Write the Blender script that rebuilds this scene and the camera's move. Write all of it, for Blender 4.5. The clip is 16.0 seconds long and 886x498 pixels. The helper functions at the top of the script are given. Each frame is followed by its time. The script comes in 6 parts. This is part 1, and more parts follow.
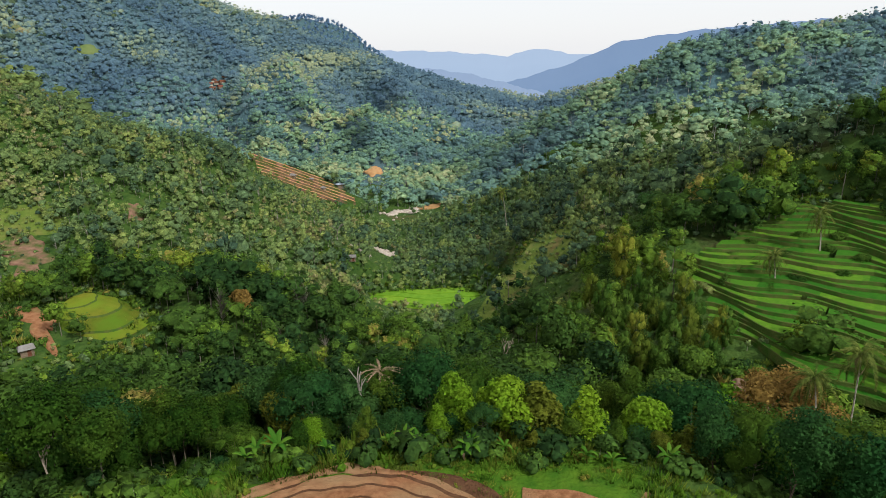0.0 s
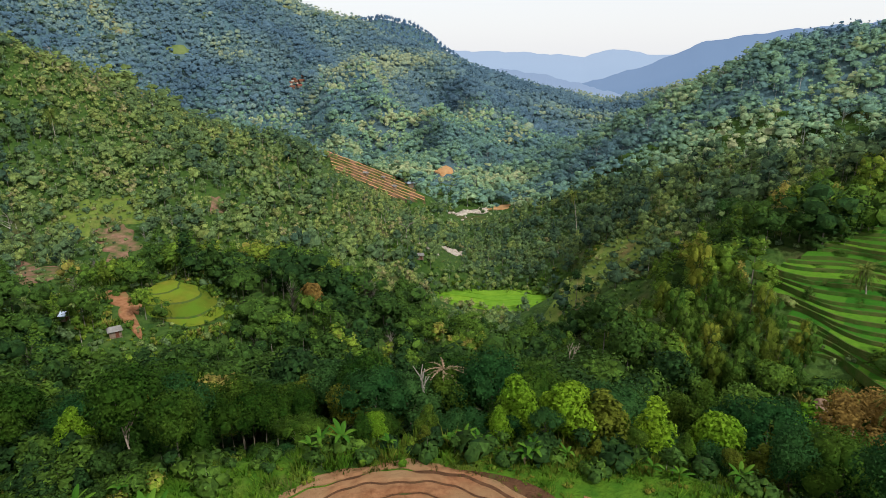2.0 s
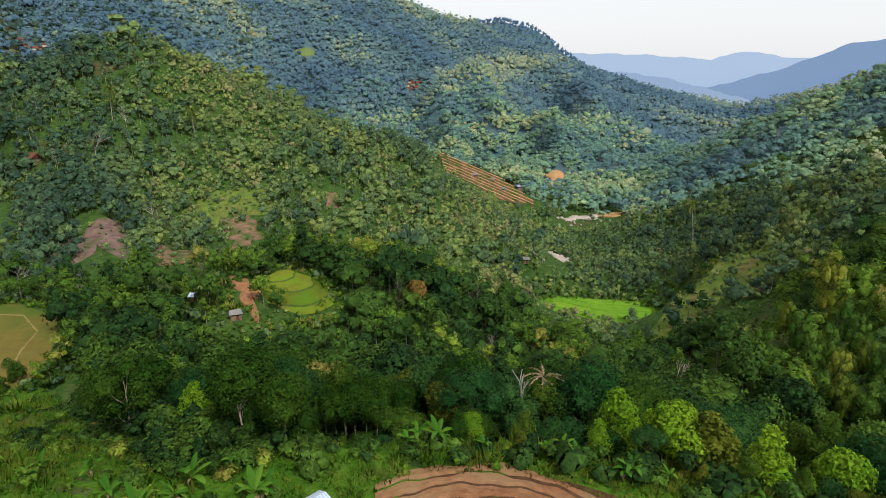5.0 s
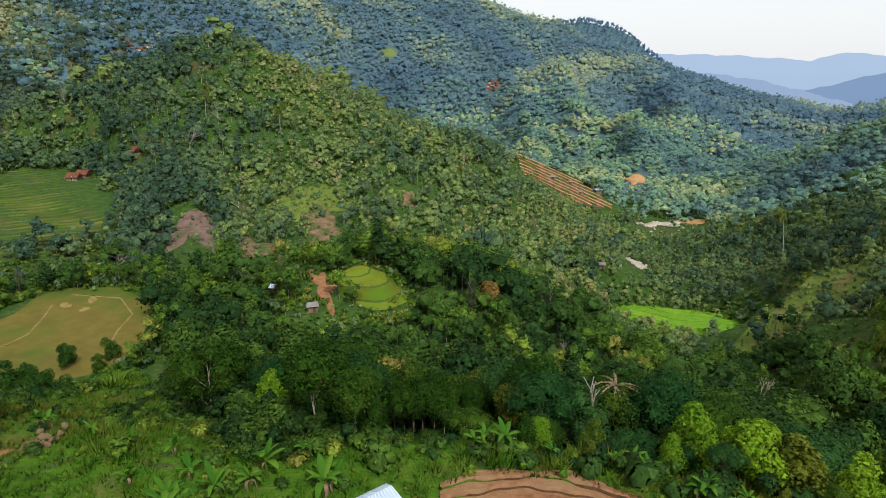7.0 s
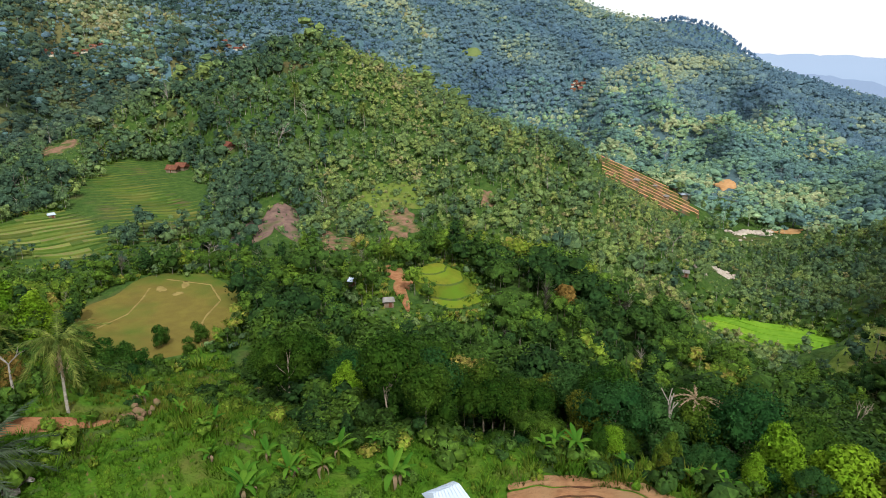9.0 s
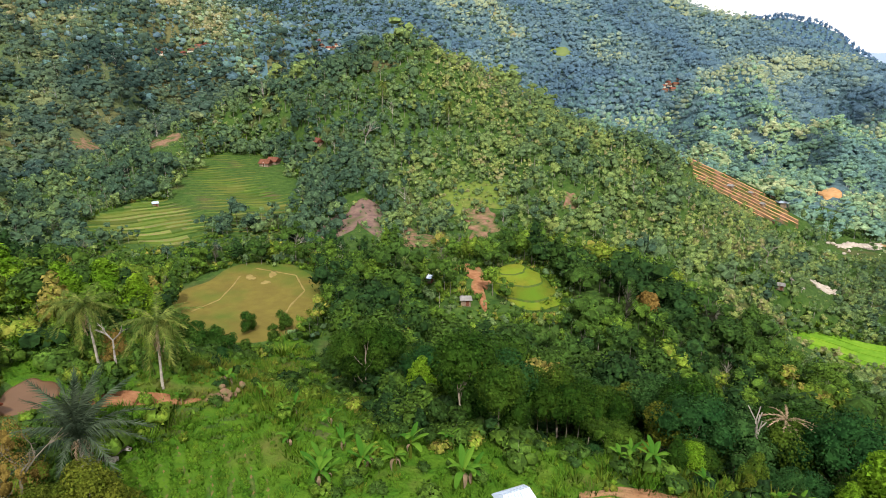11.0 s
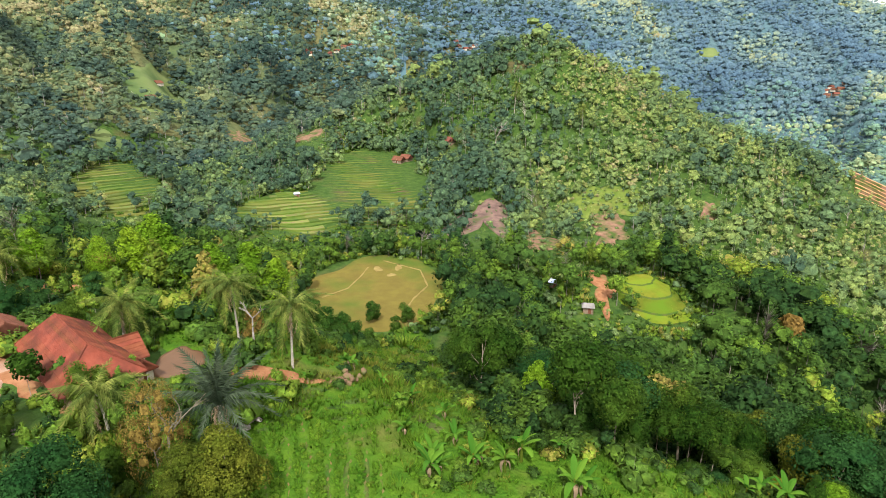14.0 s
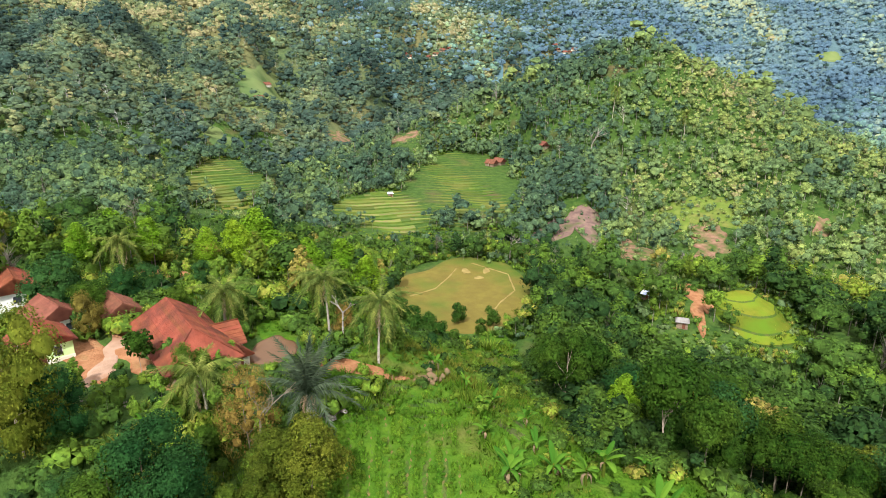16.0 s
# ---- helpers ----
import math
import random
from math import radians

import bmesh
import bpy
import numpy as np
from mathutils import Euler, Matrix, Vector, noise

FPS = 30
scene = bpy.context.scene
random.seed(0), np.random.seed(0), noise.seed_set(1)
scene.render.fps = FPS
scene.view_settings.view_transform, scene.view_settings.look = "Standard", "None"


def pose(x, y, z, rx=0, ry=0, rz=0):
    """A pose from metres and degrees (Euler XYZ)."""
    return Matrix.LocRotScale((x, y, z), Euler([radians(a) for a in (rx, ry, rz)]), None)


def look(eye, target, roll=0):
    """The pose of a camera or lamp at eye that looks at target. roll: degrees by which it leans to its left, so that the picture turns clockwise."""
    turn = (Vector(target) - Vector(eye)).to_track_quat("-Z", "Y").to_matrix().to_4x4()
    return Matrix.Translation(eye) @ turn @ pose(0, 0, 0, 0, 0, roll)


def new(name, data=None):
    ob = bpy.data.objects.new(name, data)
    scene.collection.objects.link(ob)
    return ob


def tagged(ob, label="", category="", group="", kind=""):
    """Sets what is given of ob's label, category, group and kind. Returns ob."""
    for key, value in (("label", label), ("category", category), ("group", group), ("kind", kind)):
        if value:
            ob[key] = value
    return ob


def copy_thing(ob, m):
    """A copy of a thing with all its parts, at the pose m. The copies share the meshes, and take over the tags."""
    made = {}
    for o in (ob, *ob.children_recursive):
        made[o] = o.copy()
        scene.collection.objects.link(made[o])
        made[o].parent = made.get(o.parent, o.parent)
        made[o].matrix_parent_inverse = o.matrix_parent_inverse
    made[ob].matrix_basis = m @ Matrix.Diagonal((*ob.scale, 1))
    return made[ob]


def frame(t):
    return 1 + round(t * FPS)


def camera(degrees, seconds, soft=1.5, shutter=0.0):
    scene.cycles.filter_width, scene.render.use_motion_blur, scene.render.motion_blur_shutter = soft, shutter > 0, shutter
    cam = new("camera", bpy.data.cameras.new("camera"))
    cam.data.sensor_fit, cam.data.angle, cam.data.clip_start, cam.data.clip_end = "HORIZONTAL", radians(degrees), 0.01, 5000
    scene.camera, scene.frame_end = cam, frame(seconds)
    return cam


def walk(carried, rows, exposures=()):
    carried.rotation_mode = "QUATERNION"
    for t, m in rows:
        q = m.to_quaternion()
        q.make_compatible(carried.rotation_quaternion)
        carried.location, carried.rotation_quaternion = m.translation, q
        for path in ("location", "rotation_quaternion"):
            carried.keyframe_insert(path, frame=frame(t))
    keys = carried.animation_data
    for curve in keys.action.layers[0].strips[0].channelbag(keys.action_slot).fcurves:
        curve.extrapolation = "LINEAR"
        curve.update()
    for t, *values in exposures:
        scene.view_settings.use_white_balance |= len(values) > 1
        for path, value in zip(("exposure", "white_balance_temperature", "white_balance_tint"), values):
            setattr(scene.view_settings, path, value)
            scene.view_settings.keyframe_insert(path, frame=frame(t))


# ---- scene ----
# ---------------------------------------------------------------- camera: a drone that hovers and turns to its left
cam = camera(70.43, 16.0, soft=0.92)
EYE = (0.0, 0.0, 40.0)
ROWS = [
    (0.00, 0.04, -17.55, -0.13),
    (1.00, 3.22, -17.56, -0.10),
    (2.00, 6.52, -17.51, -0.08),
    (3.00, 9.87, -17.43, -0.07),
    (4.00, 13.25, -17.36, -0.05),
    (5.25, 17.52, -17.28, -0.04),
    (6.50, 21.87, -17.24, -0.02),
    (7.50, 25.45, -17.24, -0.01),
    (8.50, 29.10, -17.26, 0.00),
    (9.20, 31.71, -17.29, 0.02),
    (10.25, 35.68, -17.32, 0.04),
    (11.30, 39.72, -17.35, 0.07),
    (12.00, 42.43, -17.36, 0.09),
    (13.00, 46.35, -17.35, 0.14),
    (14.00, 50.32, -17.30, 0.18),
    (15.00, 54.42, -17.20, 0.24),
    (16.00, 58.79, -17.05, 0.31),
]

# roll leans to the left as in look()
walk(cam, [(t, pose(*EYE) @ pose(0, 0, 0, 0, 0, yaw) @ pose(0, 0, 0, 90 + pitch) @ pose(0, 0, 0, 0, 0, roll)) for t, yaw, pitch, roll in ROWS],
     exposures=[(0.0, -0.42, 6050, 5), (4.0, -0.43, 6050, 5), (7.0, -0.41, 6000, 4), (9.0, -0.17, 6050, 5), (12.5, 0.36, 6250, 9), (16.0, 0.61, 6150, 8)])

# ---------------------------------------------------------------- daylight
SUN_ELEVATION, SUN_AZIMUTH = 48.0, -134.0  # azimuth: degrees to the left of +y
world = bpy.data.worlds.new("world")
scene.world = world
world.use_nodes = True
wn = world.node_tree.nodes
sky = wn.new("ShaderNodeTexSky")
sky.sky_type = "NISHITA"
sky.sun_disc = False
sky.sun_elevation = radians(SUN_ELEVATION)
sky.sun_rotation = radians(-SUN_AZIMUTH)
sky.air_density, sky.dust_density, sky.ozone_density = 1.0, 1.5, 1.0
wn["Background"].inputs["Strength"].default_value = 0.15
# thin bright cloud over the blue
veil = wn.new("ShaderNodeMix")
veil.data_type = "RGBA"
veil.inputs["Factor"].default_value = 0.78
veil.inputs["B"].default_value = (10.0, 9.3, 9.1, 1.0)
world.node_tree.links.new(sky.outputs[0], veil.inputs["A"])
world.node_tree.links.new(veil.outputs["Result"], wn["Background"].inputs["Color"])
sun_data = bpy.data.lights.new("sun", "SUN")
sun_data.energy, sun_data.angle, sun_data.color = 4.6, radians(2.0), (1.0, 0.96, 0.89)
sun = new("sun", sun_data)
_a, _e = radians(SUN_AZIMUTH), radians(SUN_ELEVATION)
sun.matrix_world = look((-math.sin(_a) * math.cos(_e) * 400, math.cos(_a) * math.cos(_e) * 400, 400 * math.sin(_e)), (0, 0, 0))


# ---------------------------------------------------------------- materials
def material(name, low, high, scale=1.0, rough=0.85, bump=0.3, bump_scale=None, stain=None, stain_scale=0.08,
             stain_cover=0.5, translucent=0.0, random=0.0, tint=None, specular=0.06, coords="Object", metallic=0.0, stretch=None, islands=0.0, relief=0.3):
    """A surface of two noise-mixed colours, a larger stain, fine relief, and a change from piece to piece."""
    m = bpy.data.materials.new(name)
    m.use_nodes = True
    nodes, links = m.node_tree.nodes, m.node_tree.links
    b = nodes["Principled BSDF"]
    b.inputs["Roughness"].default_value = rough
    b.inputs["Specular IOR Level"].default_value = specular
    b.inputs["Metallic"].default_value = metallic
    tc = nodes.new("ShaderNodeTexCoord")
    where = tc.outputs[coords]
    if stretch:
        mp = nodes.new("ShaderNodeMapping")
        mp.inputs["Scale"].default_value = stretch
        links.new(where, mp.inputs["Vector"])
        where = mp.outputs["Vector"]

    def noise_tex(sc, detail=4.0):
        n = nodes.new("ShaderNodeTexNoise")
        n.inputs["Scale"].default_value = sc
        n.inputs["Detail"].default_value = detail
        links.new(where, n.inputs["Vector"])
        return n.outputs["Fac"]

    def ramp(fac, lo, hi):
        r = nodes.new("ShaderNodeMapRange")
        r.inputs["From Min"].default_value, r.inputs["From Max"].default_value = lo, hi
        links.new(fac, r.inputs["Value"])
        return r.outputs["Result"]

    def mix(fac, a, c):
        x = nodes.new("ShaderNodeMix")
        x.data_type = "RGBA"
        for sock, val in ((x.inputs["Factor"], fac), (x.inputs["A"], a), (x.inputs["B"], c)):
            if isinstance(val, (tuple, list)):
                sock.default_value = (*val, 1.0)
            elif isinstance(val, float):
                sock.default_value = val
            else:
                links.new(val, sock)
        return x.outputs["Result"]

    color = mix(ramp(noise_tex(scale), 0.32, 0.68), low, high)
    if stain:
        color = mix(ramp(noise_tex(stain_scale, 3.0), 1.0 - stain_cover - 0.1, 1.0 - stain_cover + 0.12), color, stain)
    if tint:
        at = nodes.new("ShaderNodeAttribute")
        at.attribute_name = "tint"
        color = mix(at.outputs["Fac"], color, tint)
    if islands:
        geo = nodes.new("ShaderNodeNewGeometry")
        each = nodes.new("ShaderNodeMapRange")
        each.inputs["To Min"].default_value, each.inputs["To Max"].default_value = 1.0 - islands, 1.0 + islands
        links.new(geo.outputs["Random Per Island"], each.inputs["Value"])
        lv = nodes.new("ShaderNodeHueSaturation")
        links.new(each.outputs["Result"], lv.inputs["Value"])
        links.new(color, lv.inputs["Color"])
        color = lv.outputs["Color"]
    if random:
        info = nodes.new("ShaderNodeObjectInfo")
        hv = nodes.new("ShaderNodeHueSaturation")
        r = nodes.new("ShaderNodeMapRange")
        r.inputs["To Min"].default_value, r.inputs["To Max"].default_value = 1.0 - random, 1.0 + random
        links.new(info.outputs["Random"], r.inputs["Value"])
        links.new(r.outputs["Result"], hv.inputs["Value"])
        r2 = nodes.new("ShaderNodeMapRange")
        r2.inputs["To Min"].default_value, r2.inputs["To Max"].default_value = 0.5 + random * 0.07, 0.5 - random * 0.07
        links.new(info.outputs["Random"], r2.inputs["Value"])
        links.new(r2.outputs["Result"], hv.inputs["Hue"])
        links.new(color, hv.inputs["Color"])
        color = hv.outputs["Color"]
    links.new(color, b.inputs["Base Color"])
    if bump:
        bp = nodes.new("ShaderNodeBump")
        bp.inputs["Strength"].default_value = bump
        bp.inputs["Distance"].default_value = relief
        links.new(noise_tex(bump_scale or scale * 4), bp.inputs["Height"])
        links.new(bp.outputs["Normal"], b.inputs["Normal"])
    if translucent:
        t = nodes.new("ShaderNodeBsdfTranslucent")
        links.new(color, t.inputs["Color"])
        s = nodes.new("ShaderNodeMixShader")
        s.inputs["Fac"].default_value = translucent
        links.new(b.outputs["BSDF"], s.inputs[1])
        links.new(t.outputs["BSDF"], s.inputs[2])
        links.new(s.outputs[0], nodes["Material Output"].inputs["Surface"])
    return m


def leaf(name, low, high, tint=None, random=0.25, translucent=0.3, scale=0.35):
    low, high = (low[0] * 0.95, *low[1:]), (high[0] * 0.95, *high[1:])
    return material(name, low, high, scale=scale, rough=0.75, bump=0, translucent=translucent, random=random, tint=tint, specular=0.04, islands=0.42)


def leaf_mix(name, stops, bark=(0.30, 0.26, 0.21), translucent=0.25, vary=0.4):
    """Leaves of a mixed wood: each tree's own shade picks from a row of colours; the last one is bark."""
    m = bpy.data.materials.new(name)
    m.use_nodes = True
    nodes, links = m.node_tree.nodes, m.node_tree.links
    b = nodes["Principled BSDF"]
    b.inputs["Roughness"].default_value = 0.75
    b.inputs["Specular IOR Level"].default_value = 0.04
    at = nodes.new("ShaderNodeAttribute")
    at.attribute_name = "tint"
    rp = nodes.new("ShaderNodeValToRGB")
    rp.color_ramp.elements[0].color = (*stops[0][1], 1)
    rp.color_ramp.elements[1].color = (*bark, 1)
    for at_, col in stops[1:]:
        rp.color_ramp.elements.new(at_).color = (*col, 1)
    links.new(at.outputs["Fac"], rp.inputs["Fac"])
    tc = nodes.new("ShaderNodeTexCoord")
    n = nodes.new("ShaderNodeTexNoise")
    n.inputs["Scale"].default_value, n.inputs["Detail"].default_value = 0.5, 3.0
    links.new(tc.outputs["Object"], n.inputs["Vector"])
    r = nodes.new("ShaderNodeMapRange")
    r.inputs["From Min"].default_value, r.inputs["From Max"].default_value = 0.3, 0.7
    r.inputs["To Min"].default_value, r.inputs["To Max"].default_value = 0.75, 1.3
    links.new(n.outputs["Fac"], r.inputs["Value"])
    n2 = nodes.new("ShaderNodeTexNoise")
    n2.inputs["Scale"].default_value, n2.inputs["Detail"].default_value = 2.6, 3.0
    links.new(tc.outputs["Object"], n2.inputs["Vector"])
    r2 = nodes.new("ShaderNodeMapRange")
    r2.inputs["From Min"].default_value, r2.inputs["From Max"].default_value = 0.3, 0.7
    r2.inputs["To Min"].default_value, r2.inputs["To Max"].default_value = 0.72, 1.28
    links.new(n2.outputs["Fac"], r2.inputs["Value"])
    geo = nodes.new("ShaderNodeNewGeometry")
    each = nodes.new("ShaderNodeMapRange")
    each.inputs["To Min"].default_value, each.inputs["To Max"].default_value = 1.0 - vary, 1.0 + vary
    links.new(geo.outputs["Random Per Island"], each.inputs["Value"])
    pair = nodes.new("ShaderNodeMath")
    pair.operation = "MULTIPLY"
    links.new(r2.outputs["Result"], pair.inputs[0])
    links.new(each.outputs["Result"], pair.inputs[1])
    both = nodes.new("ShaderNodeMath")
    both.operation = "MULTIPLY"
    links.new(r.outputs["Result"], both.inputs[0])
    links.new(pair.outputs[0], both.inputs[1])
    hv = nodes.new("ShaderNodeHueSaturation")
    links.new(both.outputs[0], hv.inputs["Value"])
    links.new(rp.outputs["Color"], hv.inputs["Color"])
    links.new(hv.outputs["Color"], b.inputs["Base Color"])
    t = nodes.new("ShaderNodeBsdfTranslucent")
    links.new(hv.outputs["Color"], t.inputs["Color"])
    s = nodes.new("ShaderNodeMixShader")
    s.inputs["Fac"].default_value = translucent
    links.new(b.outputs["BSDF"], s.inputs[1])
    links.new(t.outputs["BSDF"], s.inputs[2])
    links.new(s.outputs[0], nodes["Material Output"].inputs["Surface"])
    return m


M_GROUND = material("undergrowth", (0.028, 0.062, 0.012), (0.062, 0.104, 0.020), scale=0.4, bump=1.0, bump_scale=0.6, relief=1.0, stain=(0.10, 0.07, 0.035), stain_scale=0.05, stain_cover=0.33)
M_GRASS = material("meadow grass", (0.038, 0.098, 0.007), (0.074, 0.140, 0.010), scale=0.5, bump=1.0, bump_scale=2.5, stain=(0.12, 0.10, 0.03), stain_scale=0.13, stain_cover=0.36)
M_PLOUGHED = material("ploughed red-brown soil", (0.19, 0.082, 0.036), (0.31, 0.150, 0.072), scale=1.4, bump=0.9, bump_scale=6.0, stain=(0.28, 0.17, 0.085), stain_scale=0.15, rough=0.95)
M_TRENCH = material("dark trench soil", (0.070, 0.034, 0.018), (0.12, 0.060, 0.030), scale=1.2, bump=0.9, bump_scale=5.0, stain=(0.06, 0.09, 0.02), stain_scale=0.4, stain_cover=0.3, rough=0.95)
M_SCRUBLAND = material("rough yellow-green pasture", (0.080, 0.125, 0.018), (0.140, 0.175, 0.034), scale=0.3, bump=1.0, bump_scale=1.2, stain=(0.17, 0.115, 0.05), stain_scale=0.09, stain_cover=0.36)
M_SOIL = material("bare red earth", (0.22, 0.095, 0.042), (0.32, 0.16, 0.08), scale=0.8, bump=0.8, bump_scale=3.0, stain=(0.12, 0.12, 0.04), stain_scale=0.2, stain_cover=0.35, rough=0.95)
M_SLIP = material("overgrown pinkish-brown slip", (0.15, 0.085, 0.055), (0.25, 0.145, 0.095), scale=0.5, bump=1.0, bump_scale=1.5, stain=(0.06, 0.09, 0.02), stain_scale=0.22, stain_cover=0.5, rough=0.95)
M_PALEGRASS = material("pale upland pasture", (0.105, 0.145, 0.045), (0.16, 0.185, 0.065), scale=0.06, bump=0.5, bump_scale=0.4, stain=(0.06, 0.10, 0.03), stain_scale=0.03, stain_cover=0.5)
M_FURROW = material("worn weedy furrow earth", (0.11, 0.10, 0.03), (0.20, 0.12, 0.055), scale=1.1, bump=0.6, bump_scale=4.0, stain=(0.07, 0.12, 0.02), stain_scale=0.5, stain_cover=0.5, rough=0.95)
M_TRACK = material("worn dry turf track", (0.19, 0.14, 0.045), (0.26, 0.20, 0.07), scale=0.6, bump=0.4, rough=0.95)
M_PATH = material("trodden earth yard", (0.28, 0.175, 0.115), (0.36, 0.235, 0.165), scale=0.7, bump=0.4, bump_scale=4.0, stain=(0.30, 0.14, 0.07), stain_scale=0.2, stain_cover=0.42, rough=0.95)
M_OCHRE = material("dry playing field turf", (0.118, 0.092, 0.021), (0.148, 0.120, 0.025), scale=0.3, bump=0.4, bump_scale=2.5, stain=(0.066, 0.105, 0.014), stain_scale=0.06, stain_cover=0.44)
M_PADDY = material("bright seedling rice", (0.10, 0.21, 0.012), (0.15, 0.27, 0.02), scale=0.4, bump=0.4, bump_scale=4.0, random=0.15)
M_RICE = material("young rice", (0.040, 0.124, 0.008), (0.070, 0.170, 0.011), scale=0.7, bump=0.6, bump_scale=5.0, random=0.3, stain=(0.05, 0.14, 0.010), stain_scale=0.15)
M_RIPE = material("ripening rice", (0.105, 0.125, 0.010), (0.150, 0.155, 0.016), scale=0.5, bump=0.5, bump_scale=4.0, random=0.2, stain=(0.115, 0.175, 0.012), stain_scale=0.12)
M_BUND = material("weedy earth bank", (0.036, 0.090, 0.010), (0.085, 0.096, 0.024), scale=0.5, bump=0.8, bump_scale=3.0)
M_MUD = material("flooded terrace mud", (0.16, 0.13, 0.05), (0.12, 0.18, 0.03), scale=0.5, bump=0.4, rough=0.7, random=0.2)
M_REDTER = material("orange terrace soil", (0.42, 0.21, 0.09), (0.52, 0.29, 0.14), scale=0.3, bump=0.6, random=0.2, stain=(0.22, 0.16, 0.07), stain_scale=0.12, stain_cover=0.33)
M_ROCK = material("brown river rock", (0.16, 0.10, 0.065), (0.32, 0.21, 0.14), scale=0.5, bump=1.0, bump_scale=1.5)
M_CLIFF = material("bare purple-brown rock face", (0.11, 0.07, 0.06), (0.22, 0.14, 0.11), scale=0.3, bump=1.0, bump_scale=0.8, stain=(0.07, 0.09, 0.03), stain_scale=0.15, stain_cover=0.4)
M_PEBBLE = material("pale river gravel", (0.32, 0.26, 0.21), (0.5, 0.43, 0.36), scale=0.6, bump=0.8, bump_scale=2.0)
M_WATER = material("muddy pond water", (0.11, 0.06, 0.032), (0.15, 0.085, 0.048), scale=0.15, rough=0.35, bump=0.03, bump_scale=1.0, specular=0.06)
M_BARK = material("pale bark", (0.13, 0.105, 0.07), (0.25, 0.21, 0.155), scale=1.2, bump=0.6, bump_scale=5.0, random=0.3)
M_DARKBARK = material("dark bark", (0.07, 0.05, 0.035), (0.15, 0.11, 0.08), scale=1.2, bump=0.6, bump_scale=5.0)
M_PALMBARK = material("ringed palm trunk", (0.22, 0.19, 0.15), (0.36, 0.32, 0.26), scale=0.6, bump=0.6, stretch=(1, 1, 6))
M_DEADWOOD = material("bleached dead wood", (0.17, 0.145, 0.12), (0.28, 0.25, 0.21), scale=1.0, bump=0.5)
L_MID = leaf("forest leaves", (0.028, 0.064, 0.007), (0.074, 0.120, 0.012), random=0.35)
L_BRIGHT = leaf("bright new leaves", (0.115, 0.22, 0.010), (0.20, 0.30, 0.018), random=0.22, translucent=0.38)
L_DARK = leaf("dark glossy leaves", (0.018, 0.056, 0.014), (0.044, 0.100, 0.022), random=0.25)
L_OLIVE = leaf("olive leaves", (0.058, 0.085, 0.008), (0.135, 0.145, 0.016), random=0.3)
L_RUST = leaf("rust-brown leaves", (0.16, 0.11, 0.025), (0.23, 0.16, 0.035), random=0.3)
L_BANANA = leaf("banana leaves", (0.055, 0.14, 0.012), (0.115, 0.205, 0.022), random=0.25, translucent=0.35)
L_PALM = leaf("palm fronds", (0.058, 0.098, 0.014), (0.185, 0.200, 0.045), random=0.25, scale=0.9)
L_ARENGA = leaf("grey-green palm fronds", (0.028, 0.050, 0.026), (0.095, 0.115, 0.068), random=0.1)
L_DRY = leaf("dry brown fronds", (0.22, 0.14, 0.08), (0.33, 0.24, 0.15), random=0.2)
L_NEARMIX = leaf_mix("ravine wood leaves", [(0, (0.020, 0.048, 0.013)), (0.35, (0.054, 0.102, 0.016)), (0.6, (0.098, 0.165, 0.018)), (0.78, (0.155, 0.205, 0.022)), (0.92, (0.24, 0.20, 0.045))], bark=(0.24, 0.21, 0.17))
# the next three mixes carry haze in their leaf colours, bluer with distance
L_MIDMIX = leaf_mix("lightly hazed hillside leaves", [(0, (0.042, 0.076, 0.046)), (0.3, (0.084, 0.132, 0.056)), (0.55, (0.140, 0.195, 0.062)), (0.74, (0.182, 0.228, 0.060)), (0.87, (0.210, 0.232, 0.066)), (0.92, (0.24, 0.215, 0.10))], bark=(0.28, 0.25, 0.21))
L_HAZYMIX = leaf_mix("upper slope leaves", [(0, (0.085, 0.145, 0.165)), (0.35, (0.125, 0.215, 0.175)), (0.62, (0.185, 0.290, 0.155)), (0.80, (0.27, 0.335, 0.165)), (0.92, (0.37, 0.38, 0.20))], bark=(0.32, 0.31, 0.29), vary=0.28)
L_HIGHMIX = leaf_mix("haze-blue mountain forest leaves", [(0, (0.080, 0.136, 0.185)), (0.4, (0.108, 0.172, 0.205)), (0.65, (0.150, 0.218, 0.205)), (0.80, (0.210, 0.268, 0.185)), (0.92, (0.30, 0.33, 0.19))], bark=(0.20, 0.25, 0.28), vary=0.12)
# cloud shade put into the leaf colour of the left upper slopes
L_SHADEMIX = leaf_mix("cloud-shaded upper slope leaves", [(0, (0.032, 0.060, 0.050)), (0.35, (0.056, 0.090, 0.062)), (0.62, (0.105, 0.145, 0.072)), (0.80, (0.19, 0.205, 0.085)), (0.92, (0.27, 0.24, 0.12))], bark=(0.30, 0.29, 0.27), vary=0.3)
# the crag's leaves are coloured blue in place of haze
L_CRAGMIX = leaf_mix("haze-blue crag forest leaves", [(0, (0.10, 0.175, 0.28)), (0.9, (0.14, 0.22, 0.31))])
L_CONE = leaf("yellow-olive pointed tree leaves", (0.085, 0.115, 0.012), (0.16, 0.18, 0.022), random=0.3)
L_ROUND = leaf("deep green garden tree leaves", (0.030, 0.075, 0.010), (0.075, 0.13, 0.018), random=0.25)
# haze put into the base colour of the far ground
M_FARGROUND = material("haze-blue mountain undergrowth", (0.060, 0.100, 0.110), (0.095, 0.145, 0.150), scale=0.16, bump=1.0, bump_scale=0.14, relief=4.0, stain=(0.075, 0.135, 0.150), stain_scale=0.012)
